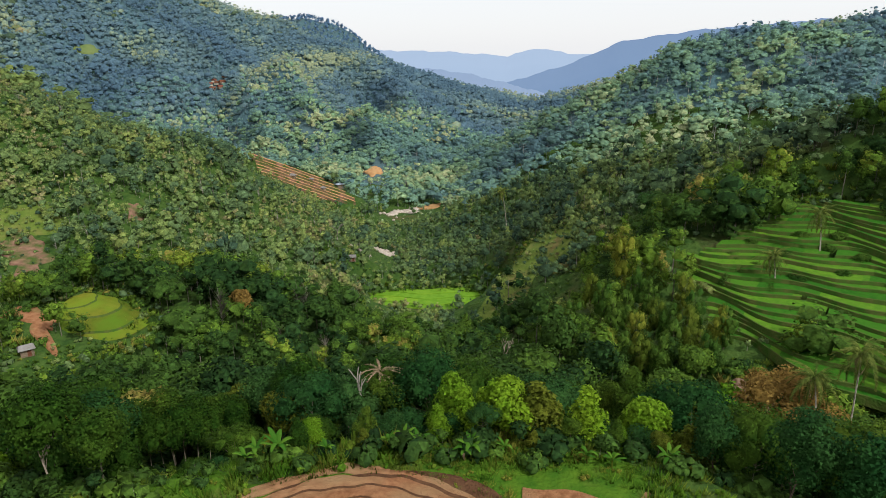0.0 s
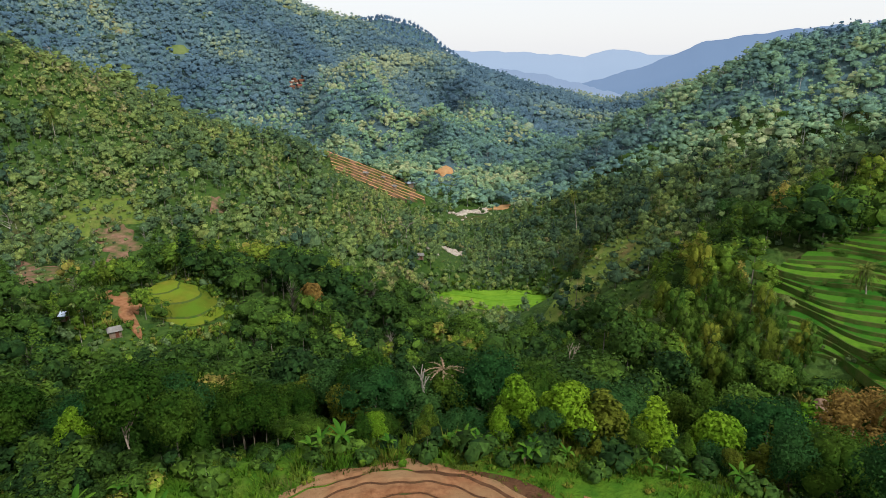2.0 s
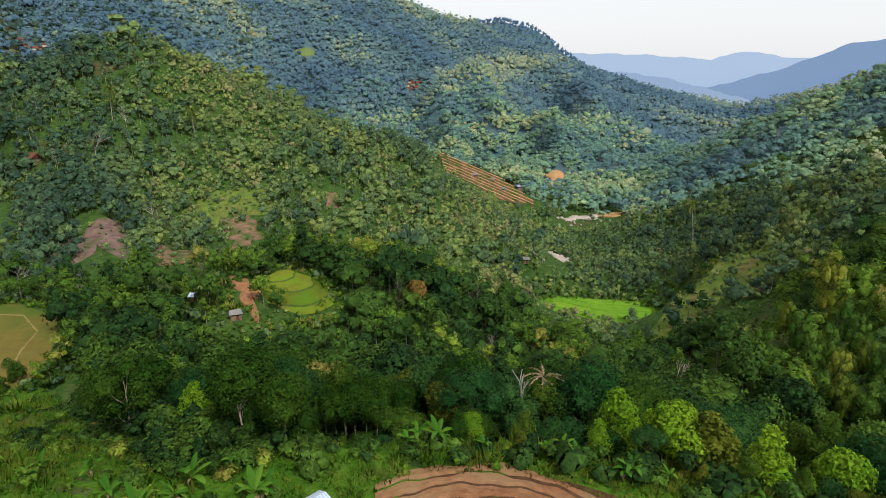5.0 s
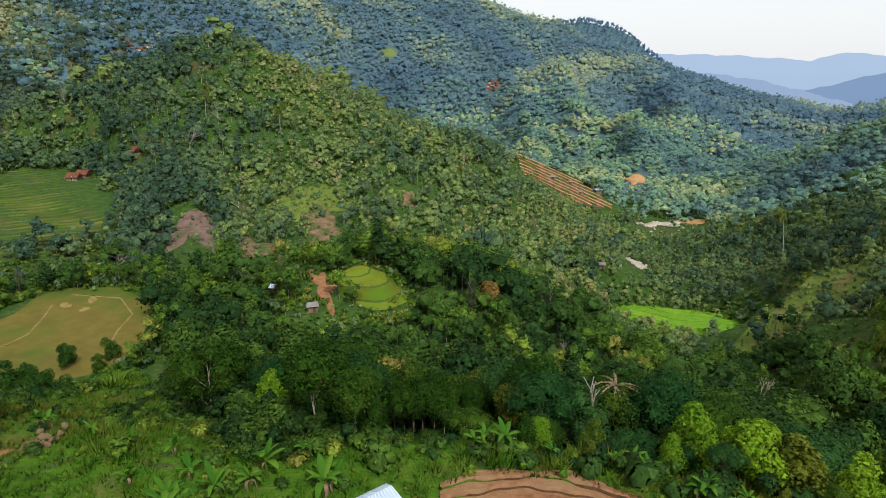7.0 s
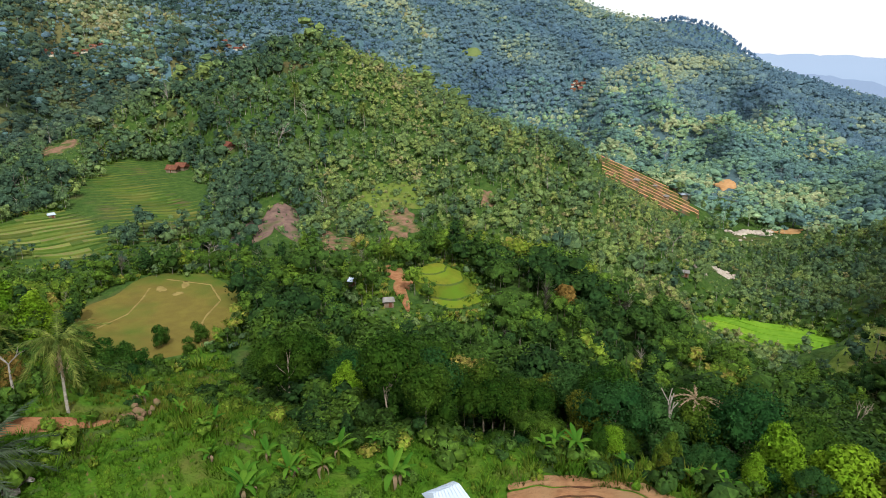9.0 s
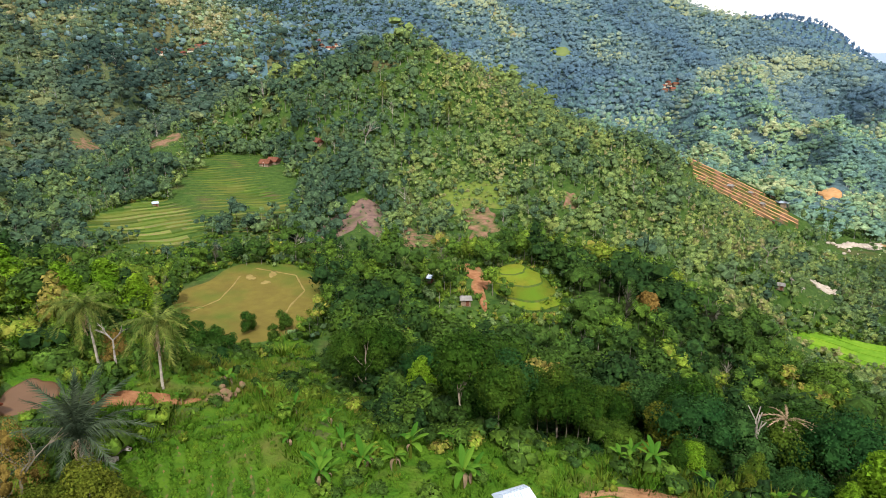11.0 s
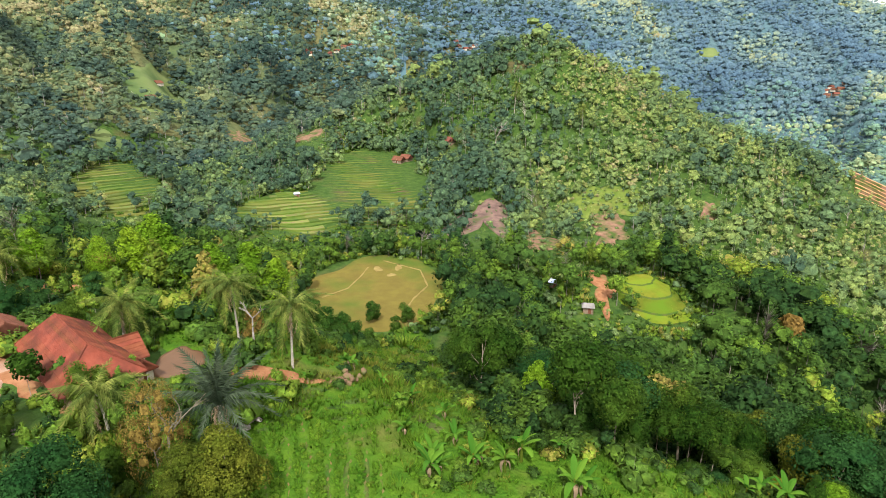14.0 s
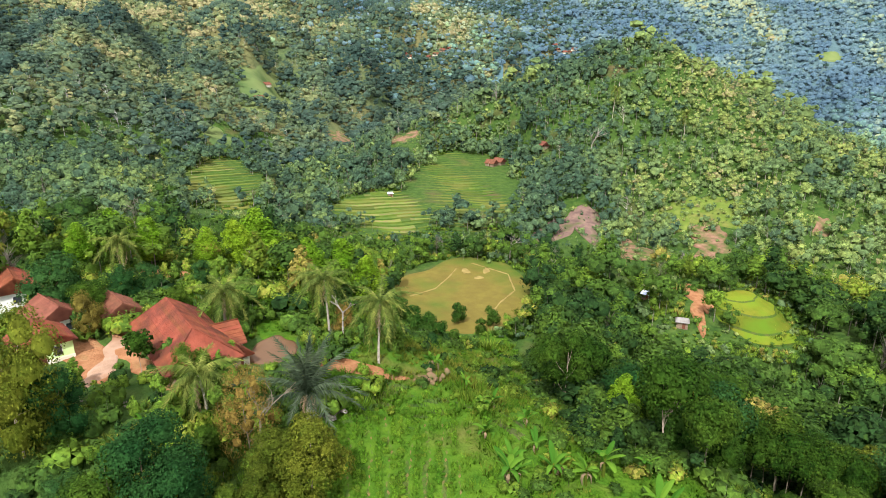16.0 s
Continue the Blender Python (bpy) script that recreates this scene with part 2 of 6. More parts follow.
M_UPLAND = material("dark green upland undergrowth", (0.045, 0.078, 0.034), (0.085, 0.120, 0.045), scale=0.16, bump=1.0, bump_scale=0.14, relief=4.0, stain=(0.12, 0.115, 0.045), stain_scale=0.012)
M_FARRICE = material("distant rice", (0.050, 0.094, 0.014), (0.082, 0.120, 0.020), scale=0.3, bump=0.4, bump_scale=3.0, random=0.25, stain=(0.105, 0.115, 0.026), stain_scale=0.06)
L_WEED = leaf("weeds and grass blades", (0.050, 0.125, 0.008), (0.100, 0.185, 0.012), tint=(0.19, 0.175, 0.028), random=0.0)
M_TILE = material("red clay roof tiles", (0.15, 0.043, 0.022), (0.22, 0.068, 0.036), scale=0.9, bump=0.4, bump_scale=6, stain=(0.10, 0.035, 0.022), stain_scale=0.35, random=0.12)
M_TILE_OLD = material("weathered brown roof tiles", (0.115, 0.044, 0.028), (0.19, 0.075, 0.047), scale=0.9, bump=0.2, bump_scale=6, random=0.12)
M_WHITEWALL = material("whitewashed wall", (0.68, 0.66, 0.62), (0.80, 0.79, 0.76), scale=0.5, bump=0.1, stain=(0.55, 0.47, 0.40), stain_scale=0.5, stain_cover=0.3)
M_LIME = material("pale lime-green painted wall", (0.50, 0.68, 0.28), (0.60, 0.76, 0.36), scale=0.5, bump=0.1)
M_MAROON = material("maroon painted plinth", (0.25, 0.035, 0.04), (0.32, 0.055, 0.055), scale=0.6, bump=0.1)
M_CREAM = material("cream wall", (0.62, 0.55, 0.42), (0.72, 0.66, 0.54), scale=0.5, bump=0.1)
M_DOOR = material("brown door wood", (0.10, 0.035, 0.02), (0.17, 0.07, 0.04), scale=2.0, bump=0.2)
M_PANE = material("dark window glass", (0.02, 0.025, 0.03), (0.04, 0.045, 0.05), scale=1.0, rough=0.08, bump=0, specular=0.6)
M_ZINC = material("blue-white corrugated metal", (0.40, 0.46, 0.56), (0.52, 0.58, 0.66), scale=0.4, rough=0.45, bump=0.1, metallic=0.15)
M_GREYROOF = material("grey weathered roof sheet", (0.17, 0.155, 0.14), (0.28, 0.26, 0.24), scale=0.8, rough=0.7)
M_PLANK = material("old boards", (0.16, 0.11, 0.075), (0.28, 0.21, 0.15), scale=1.0, bump=0.4, stretch=(1, 1, 5))
M_LITTER = material("pale heap of litter", (0.13, 0.10, 0.08), (0.33, 0.30, 0.27), scale=1.5, bump=0.5)


# ---------------------------------------------------------------- lie of the land
def P(az, d):
    """The place d metres from the drone's foot, az degrees to the left of +y."""
    a = radians(az)
    return -math.sin(a) * d, math.cos(a) * d


def crest(x, y, line, slope, flat=0.0, soft=6.0, blend=20.0, spread=0.0):
    """A ridge: the height below a crest line of (az, d, z), which falls off to both sides."""
    pts = [(*P(a, d), z) for a, d, z in line]
    gaps, tops = [], []
    for (x0, y0, z0), (x1, y1, z1) in zip(pts, pts[1:]):
        dx, dy = x1 - x0, y1 - y0
        s = np.clip(((x - x0) * dx + (y - y0) * dy) / (dx * dx + dy * dy), 0, 1)
        gaps.append(np.hypot(x - x0 - s * dx, y - y0 - s * dy))
        tops.append(z0 + s * (z1 - z0))
    gaps, tops = np.array(gaps), np.array(tops)
    close = gaps.min(axis=0)
    w = np.exp(-(gaps - close) / (blend + spread * close))
    top = (w * tops).sum(axis=0) / w.sum(axis=0)
    far = np.maximum(0, close - flat)
    return top - slope * (np.sqrt(far * far + soft * soft) - soft)


def nearest(x, y, line):
    """Distance to a line of (az, d, z) and its height there."""
    best, height = np.full(np.shape(x), 1e6), np.zeros(np.shape(x))
    pts = [(*P(a, d), z) for a, d, z in line]
    for (x0, y0, z0), (x1, y1, z1) in zip(pts, pts[1:]):
        dx, dy = x1 - x0, y1 - y0
        s = np.clip(((x - x0) * dx + (y - y0) * dy) / (dx * dx + dy * dy), 0, 1)
        far = np.hypot(x - x0 - s * dx, y - y0 - s * dy)
        height = np.where(far < best, z0 + s * (z1 - z0), height)
        best = np.minimum(best, far)
    return best, height


RIVER = [(-75, 120, -18), (-30, 118, -30), (-13, 185, -60), (-2, 240, -74), (3, 280, -75), (7.8, 300, -73), (5.6, 340, -73), (5, 435, -73), (0, 560, -80), (-3, 900, -88), (-5, 1800, -95)]
SPUR = [(112, 170, 2), (92, 95, 3), (64, 32, 1), (10, 22, 0), (-35, 25, -3)]
HILL_A = [(41.9, 430, 48), (36.9, 410, 31), (33.2, 385, 11), (28.2, 362, 0), (22, 372, -9), (15.8, 400, -36), (10, 415, -64)]
HILL_B = [(57, 420, -6), (50, 430, 20), (41.9, 430, 48), (47, 330, -8), (45, 262, -29)]
MOUNTAIN = [(110, 900, 120), (95, 1100, 135), (75, 1300, 170), (55, 1500, 200), (35, 1500, 190), (20, 1400, 150), (17.9, 1400, 126), (13.9, 1400, 104), (10.8, 1380, 59), (6.1, 1300, 28), (3.2, 1250, 2), (-0.8, 1200, -18), (-4.3, 1150, -40), (-7.8, 1100, -64)]
FLANK_A = [(24, 1330, 120), (17, 1080, 28), (9, 820, -38), (4, 700, -72)]
FLANK_B = [(9, 1320, 38), (4, 1080, -18), (0, 880, -66)]
CRAG = [(15, 2000, 120), (13.5, 1950, 122), (11.7, 1900, 126), (9.5, 1900, 118), (7.9, 1900, 92), (6.1, 1900, 42), (4, 1900, -20)]
RIGHT_HILL = [(-50, 750, 45), (-40, 700, 48), (-31.3, 650, 47), (-25.7, 640, 52), (-21.2, 630, 45), (-18.8, 620, 32), (-14.4, 620, 12), (-10.7, 640, -16), (-7.9, 660, -37), (-5.4, 680, -57), (-3.4, 700, -78)]
RIGHT_BACK = [(-60, 950, 110), (-45, 1000, 100), (-33.1, 1000, 84), (-30.4, 1030, 80), (-28.7, 1050, 70), (-24.8, 1050, 68), (-22, 1100, 60), (-15, 1150, -10)]
RIGHT_SPUR = [(-70, 300, 50), (-45, 245, 34), (-34.1, 232, 22), (-31.5, 240, 14), (-28.7, 255, 4), (-24.7, 270, 1), (-20.4, 290, -6), (-13.5, 360, -25.4), (-9, 400, -38.5), (-3.5, 425, -58.9), (-0.8, 435, -74)]
SHELF = [(30, 195, -31), (45, 215, -29), (58, 230, -28), (70, 260, -27), (85, 300, -20), (97, 420, -8)]
# levelled land: az, d, z, half length along the line of sight, half width across it, rise away from the drone, rise to the right
LEVEL = [
    (56.6, 166, -25, 40, 22.5, 0.0, 0.0),     # playing field
    (32.6, 174, -26, 20, 19, 0.14, -0.10),  # rice knob
    (-19.5, 130, -21, 24, 22, 0.10, 0.10),   # shoulder under the terraces
    (-33, 170, -10.4, 38, 40, 0.20, 0.0),     # rice terraces under the wood
    (12.4, 410, -41.5, 14, 36, 0.38, -0.42),  # orange terraces
    (57, 312, -21.6, 76, 34, 0.09, 0.0),      # terraces in the side valley
    (63.5, 272, -25.2, 32, 28, 0.09, 0.0),
    (78.3, 338, -21.5, 52, 22, 0.09, 0.0),   # terraces beyond the hamlet
    (1.6, 270, -72, 20, 32, 0.0, 0.0),       # paddy by the river
    (8, 44, 0, 13, 32, 0.0, 0.0),          # ploughed field
    (84, 80, 3, 17, 22, 0.0, 0.0),         # yard of the hamlet
    (75.5, 84, 1, 7, 9, 0.0, 0.0),         # pond
]


def land(x, y):
    x, y = np.asarray(x, float), np.asarray(y, float)
    d, river = nearest(x, y, RIVER)
    heights = [
        river + 14 * (1 - np.exp(-0.19 * np.maximum(0, d - 6) / 14)) - 75 * np.clip((np.hypot(x, y) - 1450) / 700, 0, 1),
        crest(x, y, SPUR, 0.60, 28.0, 5.0),
        crest(x, y, HILL_A, 0.36, 0.0, 12.0),
        crest(x, y, HILL_B, 0.58, 0.0, 10.0),
        crest(x, y, MOUNTAIN, 0.25, 0.0, 30.0, 20.0, 0.4) - 5,
        crest(x, y, FLANK_A, 0.42, 0.0, 12.0),
        crest(x, y, FLANK_B, 0.42, 0.0, 12.0),
        crest(x, y, CRAG, 0.7, 0.0, 30.0),
        crest(x, y, RIGHT_HILL, 0.40, 0.0, 25.0) - 4,
        crest(x, y, RIGHT_BACK, 0.35, 0.0, 30.0) - 5,
        crest(x, y, RIGHT_SPUR, 0.66, 0.0, 8.0),
        crest(x, y, SHELF, 0.5, 24.0, 8.0),
    ]
    top = np.max(heights, axis=0)
    z = top + 3.5 * np.log(sum(np.exp((h - top) / 3.5) for h in heights)) - 1.0
    r = np.hypot(x, y)
    # gullies and knolls, stronger far off
    rough = np.clip((r - 110) / 500, 0, 1)
    z = z + rough * (4 * np.sin(x / 61 + 1.3 * np.sin(y / 83)) * np.sin(y / 53 + 0.7) + 2.5 * np.sin(x / 27 + y / 41) * np.sin(y / 23 - x / 57))
    # ravines down the mountain's face
    bearing = np.degrees(np.arctan2(-x, y))
    face = np.clip((r - 540) / 180, 0, 1) * np.clip((1220 - r) / 180, 0, 1) * np.clip((bearing + 2) / 6, 0, 1)
    z = z + face * (11 * np.sin(bearing * 0.62 + r / 170) + 7 * np.sin(bearing * 1.37 - r / 90 + 1) + 4 * np.sin(r / 38 + bearing * 0.5))
    z = z + np.clip((r - 30) / 100, 0, 1) * (0.8 * np.sin(x / 9.1 + 0.8) * np.sin(y / 7.3) + 0.4 * np.sin(x / 4.1 + y / 5.3))
    for az, dist, pz, a, b, rise, across in LEVEL:
        cx, cy = P(az, dist)
        ca, sa = math.cos(radians(az)), math.sin(radians(az))
        v = -(x - cx) * sa + (y - cy) * ca
        u = (x - cx) * ca + (y - cy) * sa
        e = np.sqrt((v / a) ** 2 + (u / b) ** 2)
        w = np.clip((1.4 - e) / 0.4, 0, 1)
        w = w * w * (3 - 2 * w)
        z = z * (1 - w) + w * (pz + rise * v + across * u)
    return z


def grid_axes():
    az = np.concatenate([np.arange(-46, 106, 0.4), np.arange(106, 314, 4.0)])
    rings = np.concatenate([[2, 10, 20, 30], np.geomspace(36, 4900, 270)])
    return az, rings


def mesh_object(name, verts, faces, mat, parent=None, smooth=False):
    me = bpy.data.meshes.new(name)
    me.from_pydata(verts, [], faces)
    if smooth:
        me.polygons.foreach_set("use_smooth", [True] * len(me.polygons))
    me.materials.append(mat)
    ob = new(name, me)
    ob.parent = parent
    return ob


AZ, RINGS = grid_axes()


def build_ground():
    a, r = np.meshgrid(np.radians(AZ), RINGS, indexing="ij")
    x, y = -np.sin(a) * r, np.cos(a) * r
    z = land(x, y)
    n, m = z.shape
    verts = np.stack([x, y, z], -1).reshape(-1, 3)
    i, j = np.meshgrid(np.arange(n), np.arange(m - 1), indexing="ij")
    i2 = (i + 1) % n
    faces = np.stack([i * m + j, i * m + j + 1, i2 * m + j + 1, i2 * m + j], -1).reshape(-1, 4)
    cap = [tuple(int(k) * m for k in range(n))]
    ob = mesh_object("ground", verts.tolist(), faces.tolist() + cap, M_GROUND, smooth=True)
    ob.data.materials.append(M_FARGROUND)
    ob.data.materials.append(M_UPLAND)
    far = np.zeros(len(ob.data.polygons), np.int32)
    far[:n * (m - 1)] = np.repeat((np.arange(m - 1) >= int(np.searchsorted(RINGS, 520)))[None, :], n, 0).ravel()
    # the upland beyond the hamlet keeps plain green, the rest takes haze blue; the two run into one another
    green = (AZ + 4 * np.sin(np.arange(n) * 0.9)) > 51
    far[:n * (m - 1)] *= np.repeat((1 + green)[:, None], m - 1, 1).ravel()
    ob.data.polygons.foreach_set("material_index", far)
    tagged(ob, "steep green valley land with undergrowth and patches of bare earth", "ground", kind="structure")
    return z


GROUND_Z = build_ground()


def ground_z(x, y):
    """The height of the ground sheet itself, between its rings and spokes."""
    x, y = np.asarray(x, float), np.asarray(y, float)
    az = np.degrees(np.arctan2(-x, y))
    az = np.where(az < -46, az + 360, az)
    r = np.clip(np.hypot(x, y), RINGS[0], RINGS[-1] - 1)
    full = np.append(AZ, 314.0)
    i = np.clip(np.searchsorted(full, az, side="right") - 1, 0, len(AZ) - 1)
    j = np.clip(np.searchsorted(RINGS, r, side="right") - 1, 0, len(RINGS) - 2)
    fa = (az - full[i]) / (full[i + 1] - full[i])
    fr = (r - RINGS[j]) / (RINGS[j + 1] - RINGS[j])
    i2 = (i + 1) % len(AZ)
    return (GROUND_Z[i, j] * (1 - fa) + GROUND_Z[i2, j] * fa) * (1 - fr) + (GROUND_Z[i, j + 1] * (1 - fa) + GROUND_Z[i2, j + 1] * fa) * fr


def gz(x, y):
    return float(ground_z(x, y))



# ---------------------------------------------------------------- helpers for things
def part(name, bm, mat, parent, label=""):
    """One bmesh as one mesh object under a thing or a part."""
    me = bpy.data.meshes.new(name)
    bm.to_mesh(me)
    bm.free()
    me.materials.append(mat)
    ob = new(name, me)
    ob.parent = parent
    if label:
        ob["label"] = label
    return ob


def thing(name, label, category, group="", at=None):
    ob = new(name)
    tagged(ob, label, category, group)
    if at is not None:
        ob.matrix_basis = at
    return ob


def limb(bm, p0, p1, r0, r1, n=6):
    """A tapered round bar between two points."""
    p0, p1 = Vector(p0), Vector(p1)
    q = (p1 - p0).to_track_quat("Z", "Y")
    rings = []
    for p, r in ((p0, r0), (p1, r1)):
        rings.append([bm.verts.new(p + q @ Vector((r * math.cos(2 * math.pi * k / n), r * math.sin(2 * math.pi * k / n), 0))) for k in range(n)])
    for k in range(n):
        bm.faces.new((rings[0][k], rings[0][(k + 1) % n], rings[1][(k + 1) % n], rings[1][k])).smooth = True
    bm.faces.new(rings[1])
    return bm


def box(bm, cx, cy, cz, sx, sy, sz, bevel=0.0):
    r = bmesh.ops.create_cube(bm, size=1.0, matrix=Matrix.Translation((cx, cy, cz)) @ Matrix.Diagonal((sx, sy, sz, 1)))
    if bevel:
        edges = list({e for v in r["verts"] for e in v.link_edges})
        bmesh.ops.bevel(bm, geom=edges, offset=bevel, segments=1, affect="EDGES")
    return bm


def ico(level):
    """Corners and faces of a unit icosphere."""
    bm = bmesh.new()
    bmesh.ops.create_icosphere(bm, subdivisions=level, radius=1.0)
    v = np.array([q.co[:] for q in bm.verts])
    f = np.array([[q.index for q in face.verts] for face in bm.faces])
    bm.free()
    return v, f


ICO = {1: ico(1), 2: ico(2)}


def buried(p, centres, radii, own, flat, depth):
    """True for points that lie inside a tuft other than their own."""
    m = np.zeros(len(p), bool)
    for k in range(len(centres)):
        q = (p - centres[k]) / (radii[k] * np.array([1, 1, flat]))
        m |= ((q * q).sum(axis=1) < depth * depth) & (own != k)
    return m


def tri_cloud(rng, centres, radii, count, size, up=0.4, flat=0.95, low=-0.6, loose=0.5, leafy=0.3, level=1, core=0.9, crown=0.5):
    """A crown: lumpy dense foliage inside each tuft, and loose leaf clumps over it. Returns triangles and the way each corner faces."""
    heart = (centres * (radii ** 2)[:, None]).sum(axis=0) / (radii ** 2).sum() - np.array([0, 0, 0.25 * radii.max()])
    squash = np.array([1, 1, flat])
    tris, ways = [], []
    v0, f0 = ICO[level]
    for k in range(len(centres) if core else 0):
        turn = np.array(Euler(rng.uniform(0, 6.28, 3)).to_matrix())
        d = v0 @ turn.T
        p = centres[k] + d * squash * radii[k] * core * rng.uniform(0.72, 1.12, (len(d), 1))
        mid, way = p[f0].mean(axis=1), d[f0].mean(axis=1)
        keep = (way[:, 2] > low) & ~buried(mid, centres, radii * core, np.full(len(mid), k), flat, 0.82)
        out = p - heart
        out /= np.linalg.norm(out, axis=1, keepdims=True) + 1e-6
        n = (1 - crown) * d + crown * out + np.array([0, 0, 0.15])
        tris.append(p[f0[keep]])
        ways.append(n[f0[keep]])
    many = int(count * 2.4)
    k = rng.choice(len(centres), many, p=radii ** 2 / (radii ** 2).sum())
    n = rng.normal(size=(many, 3))
    n /= np.linalg.norm(n, axis=1, keepdims=True)
    n[:, 2] = np.where(n[:, 2] < low, -n[:, 2], n[:, 2])
    c = centres[k] + n * radii[k][:, None] * squash * rng.uniform(0.82, 1.18, (many, 1))
    order = np.argsort(buried(c, centres, radii, k, flat, 0.9), kind="stable")[:count]
    n, c, k = n[order], c[order], k[order]
    f = n + rng.normal(size=(count, 3)) * loose + np.array([0, 0, up])
    f /= np.linalg.norm(f, axis=1, keepdims=True)
    a = np.cross(f, rng.normal(size=(count, 3)))
    a /= np.linalg.norm(a, axis=1, keepdims=True)
    b = np.cross(f, a)
    s = size * rng.uniform(0.55, 1.45, (count, 1))
    tri = np.stack([c + a * s, c - a * s * 0.55 + b * s * 0.8, c - a * s * 0.55 - b * s * 0.8], 1)
    out = c - heart
    out /= np.linalg.norm(out, axis=1, keepdims=True) + 1e-6
    face = (1 - crown) * n + crown * out + np.array([0, 0, 0.15]) + rng.normal(size=(count, 3)) * leafy
    tris.append(tri)
    ways.append(np.repeat(face[:, None, :], 3, axis=1))
    tri, face = np.concatenate(tris), np.concatenate(ways)
    face /= np.linalg.norm(face, axis=2, keepdims=True) + 1e-6
    return tri, face


def tufts(rng, kind, height, most=99):
    """Round tufts that make up one crown: centres and radii for a tree of that height."""
    H = height
    if kind == "round":
        n, R, c0 = min(11, most), 0.30 * H, (0.66 if most > 20 else 0.55) * H
        d = rng.normal(size=(n, 3)); d /= np.linalg.norm(d, axis=1, keepdims=True)
        d[:, 2] = np.where(d[:, 2] < -0.35, -d[:, 2], d[:, 2])
        c = d * R * np.array([0.72, 0.72, 0.85]) * rng.uniform(0.75, 1.0, (n, 1)) + (0, 0, c0)
        r = rng.uniform(0.36, 0.58, n) * R
        c[0], r[0] = (0, 0, c0), 0.72 * R
    elif kind == "tall":
        n = min(13, most)
        h = np.linspace(0.34, 0.95, n)
        spread = 0.20 * H * np.clip((1.06 - h) / 0.6, 0.15, 1) * rng.uniform(0.4, 1.0, n)
        a = np.arange(n) * 2.4 + rng.uniform(0, 1.2, n)
        c = np.stack([np.cos(a) * spread * 0.7, np.sin(a) * spread * 0.7, h * H], 1)
        r = (0.04 * H + 0.115 * H * np.clip((1.08 - h) / 0.6, 0.2, 1)) * (1.25 if n < 8 else 1.0)
    elif kind == "umbrella":
        n = min(12, most)
        a, q = np.arange(n) * 2.4 + rng.uniform(0, 0.9, n), np.sqrt(np.linspace(0.02, 1, n))
        c = np.stack([np.cos(a) * q * 0.37 * H, np.sin(a) * q * 0.37 * H, H * (0.86 - 0.17 * q * q + rng.normal(size=n) * 0.03)], 1)
        r = rng.uniform(0.12, 0.18, n) * H * (1.25 if n < 8 else 1.0)
    elif kind == "open":
        n = min(9, most)
        d = rng.normal(size=(n, 3)); d /= np.linalg.norm(d, axis=1, keepdims=True)
        c = d * H * np.array([0.22, 0.22, 0.24]) + (0, 0, 0.68 * H)
        r = rng.uniform(0.08, 0.15, n) * H
    elif kind == "full":
        n = min(20, most)
        h = rng.uniform(0.16, 0.88, n) if n > 8 else np.linspace(0.3, 0.86, n)
        R = 0.33 * H * np.sqrt(np.clip(1 - ((h - 0.42) / 0.56) ** 2, 0.05, 1))
        a = np.arange(n) * 2.4 + rng.uniform(0, 0.9, n)
        q = R * rng.uniform(0.5, 0.95, n)
        c = np.stack([np.cos(a) * q, np.sin(a) * q, h * H], 1)
        r = rng.uniform(0.11, 0.18, n) * H * (1.2 if n < 8 else 1.0)
        c[0], r[0] = (0, 0, 0.42 * H), (0.24 if n > 8 else 0.30) * H
    elif kind == "pole":
        n = min(8, most)
        h = rng.uniform(0.58, 0.96, n)
        a = rng.uniform(0, 6.28, n)
        q = 0.12 * H * rng.uniform(0.3, 1.0, n)
        c = np.stack([np.cos(a) * q, np.sin(a) * q, h * H], 1)
        r = rng.uniform(0.07, 0.12, n) * H
    else:  # bush
        n = min(6, most)
        a, q = np.arange(n) * 2.4 + rng.uniform(0, 0.9, n), rng.uniform(0.3, 1, n)
        c = np.stack([np.cos(a) * q * 0.45 * H, np.sin(a) * q * 0.45 * H, H * (0.5 - 0.2 * q)], 1)
        r = rng.uniform(0.26, 0.42, n) * H
    return c, r


def cloud_mesh(name, tri, face, mat, tint=None):
    """Loose leaf clumps (n x 3 x 3), rounded over their tufts, as one mesh."""
    n = len(tri)
    me = bpy.data.meshes.new(name)
    me.vertices.add(n * 3)
    me.vertices.foreach_set("co", np.ascontiguousarray(tri, dtype=np.float32).ravel())
    me.loops.add(n * 3)
    me.loops.foreach_set("vertex_index", np.arange(n * 3, dtype=np.int32))
    me.polygons.add(n)
    me.polygons.foreach_set("loop_start", np.arange(0, n * 3, 3, dtype=np.int32))
    if tint is not None:
        at = me.attributes.new("tint", "FLOAT", "FACE")
        at.data.foreach_set("value", np.ascontiguousarray(tint, dtype=np.float32))
    me.materials.append(mat)
    me.update(calc_edges=True)
    at = me.attributes.new("custom_normal", "FLOAT_VECTOR", "POINT")
    at.data.foreach_set("vector", np.ascontiguousarray(face, dtype=np.float32).ravel())
    me.update()
    return me


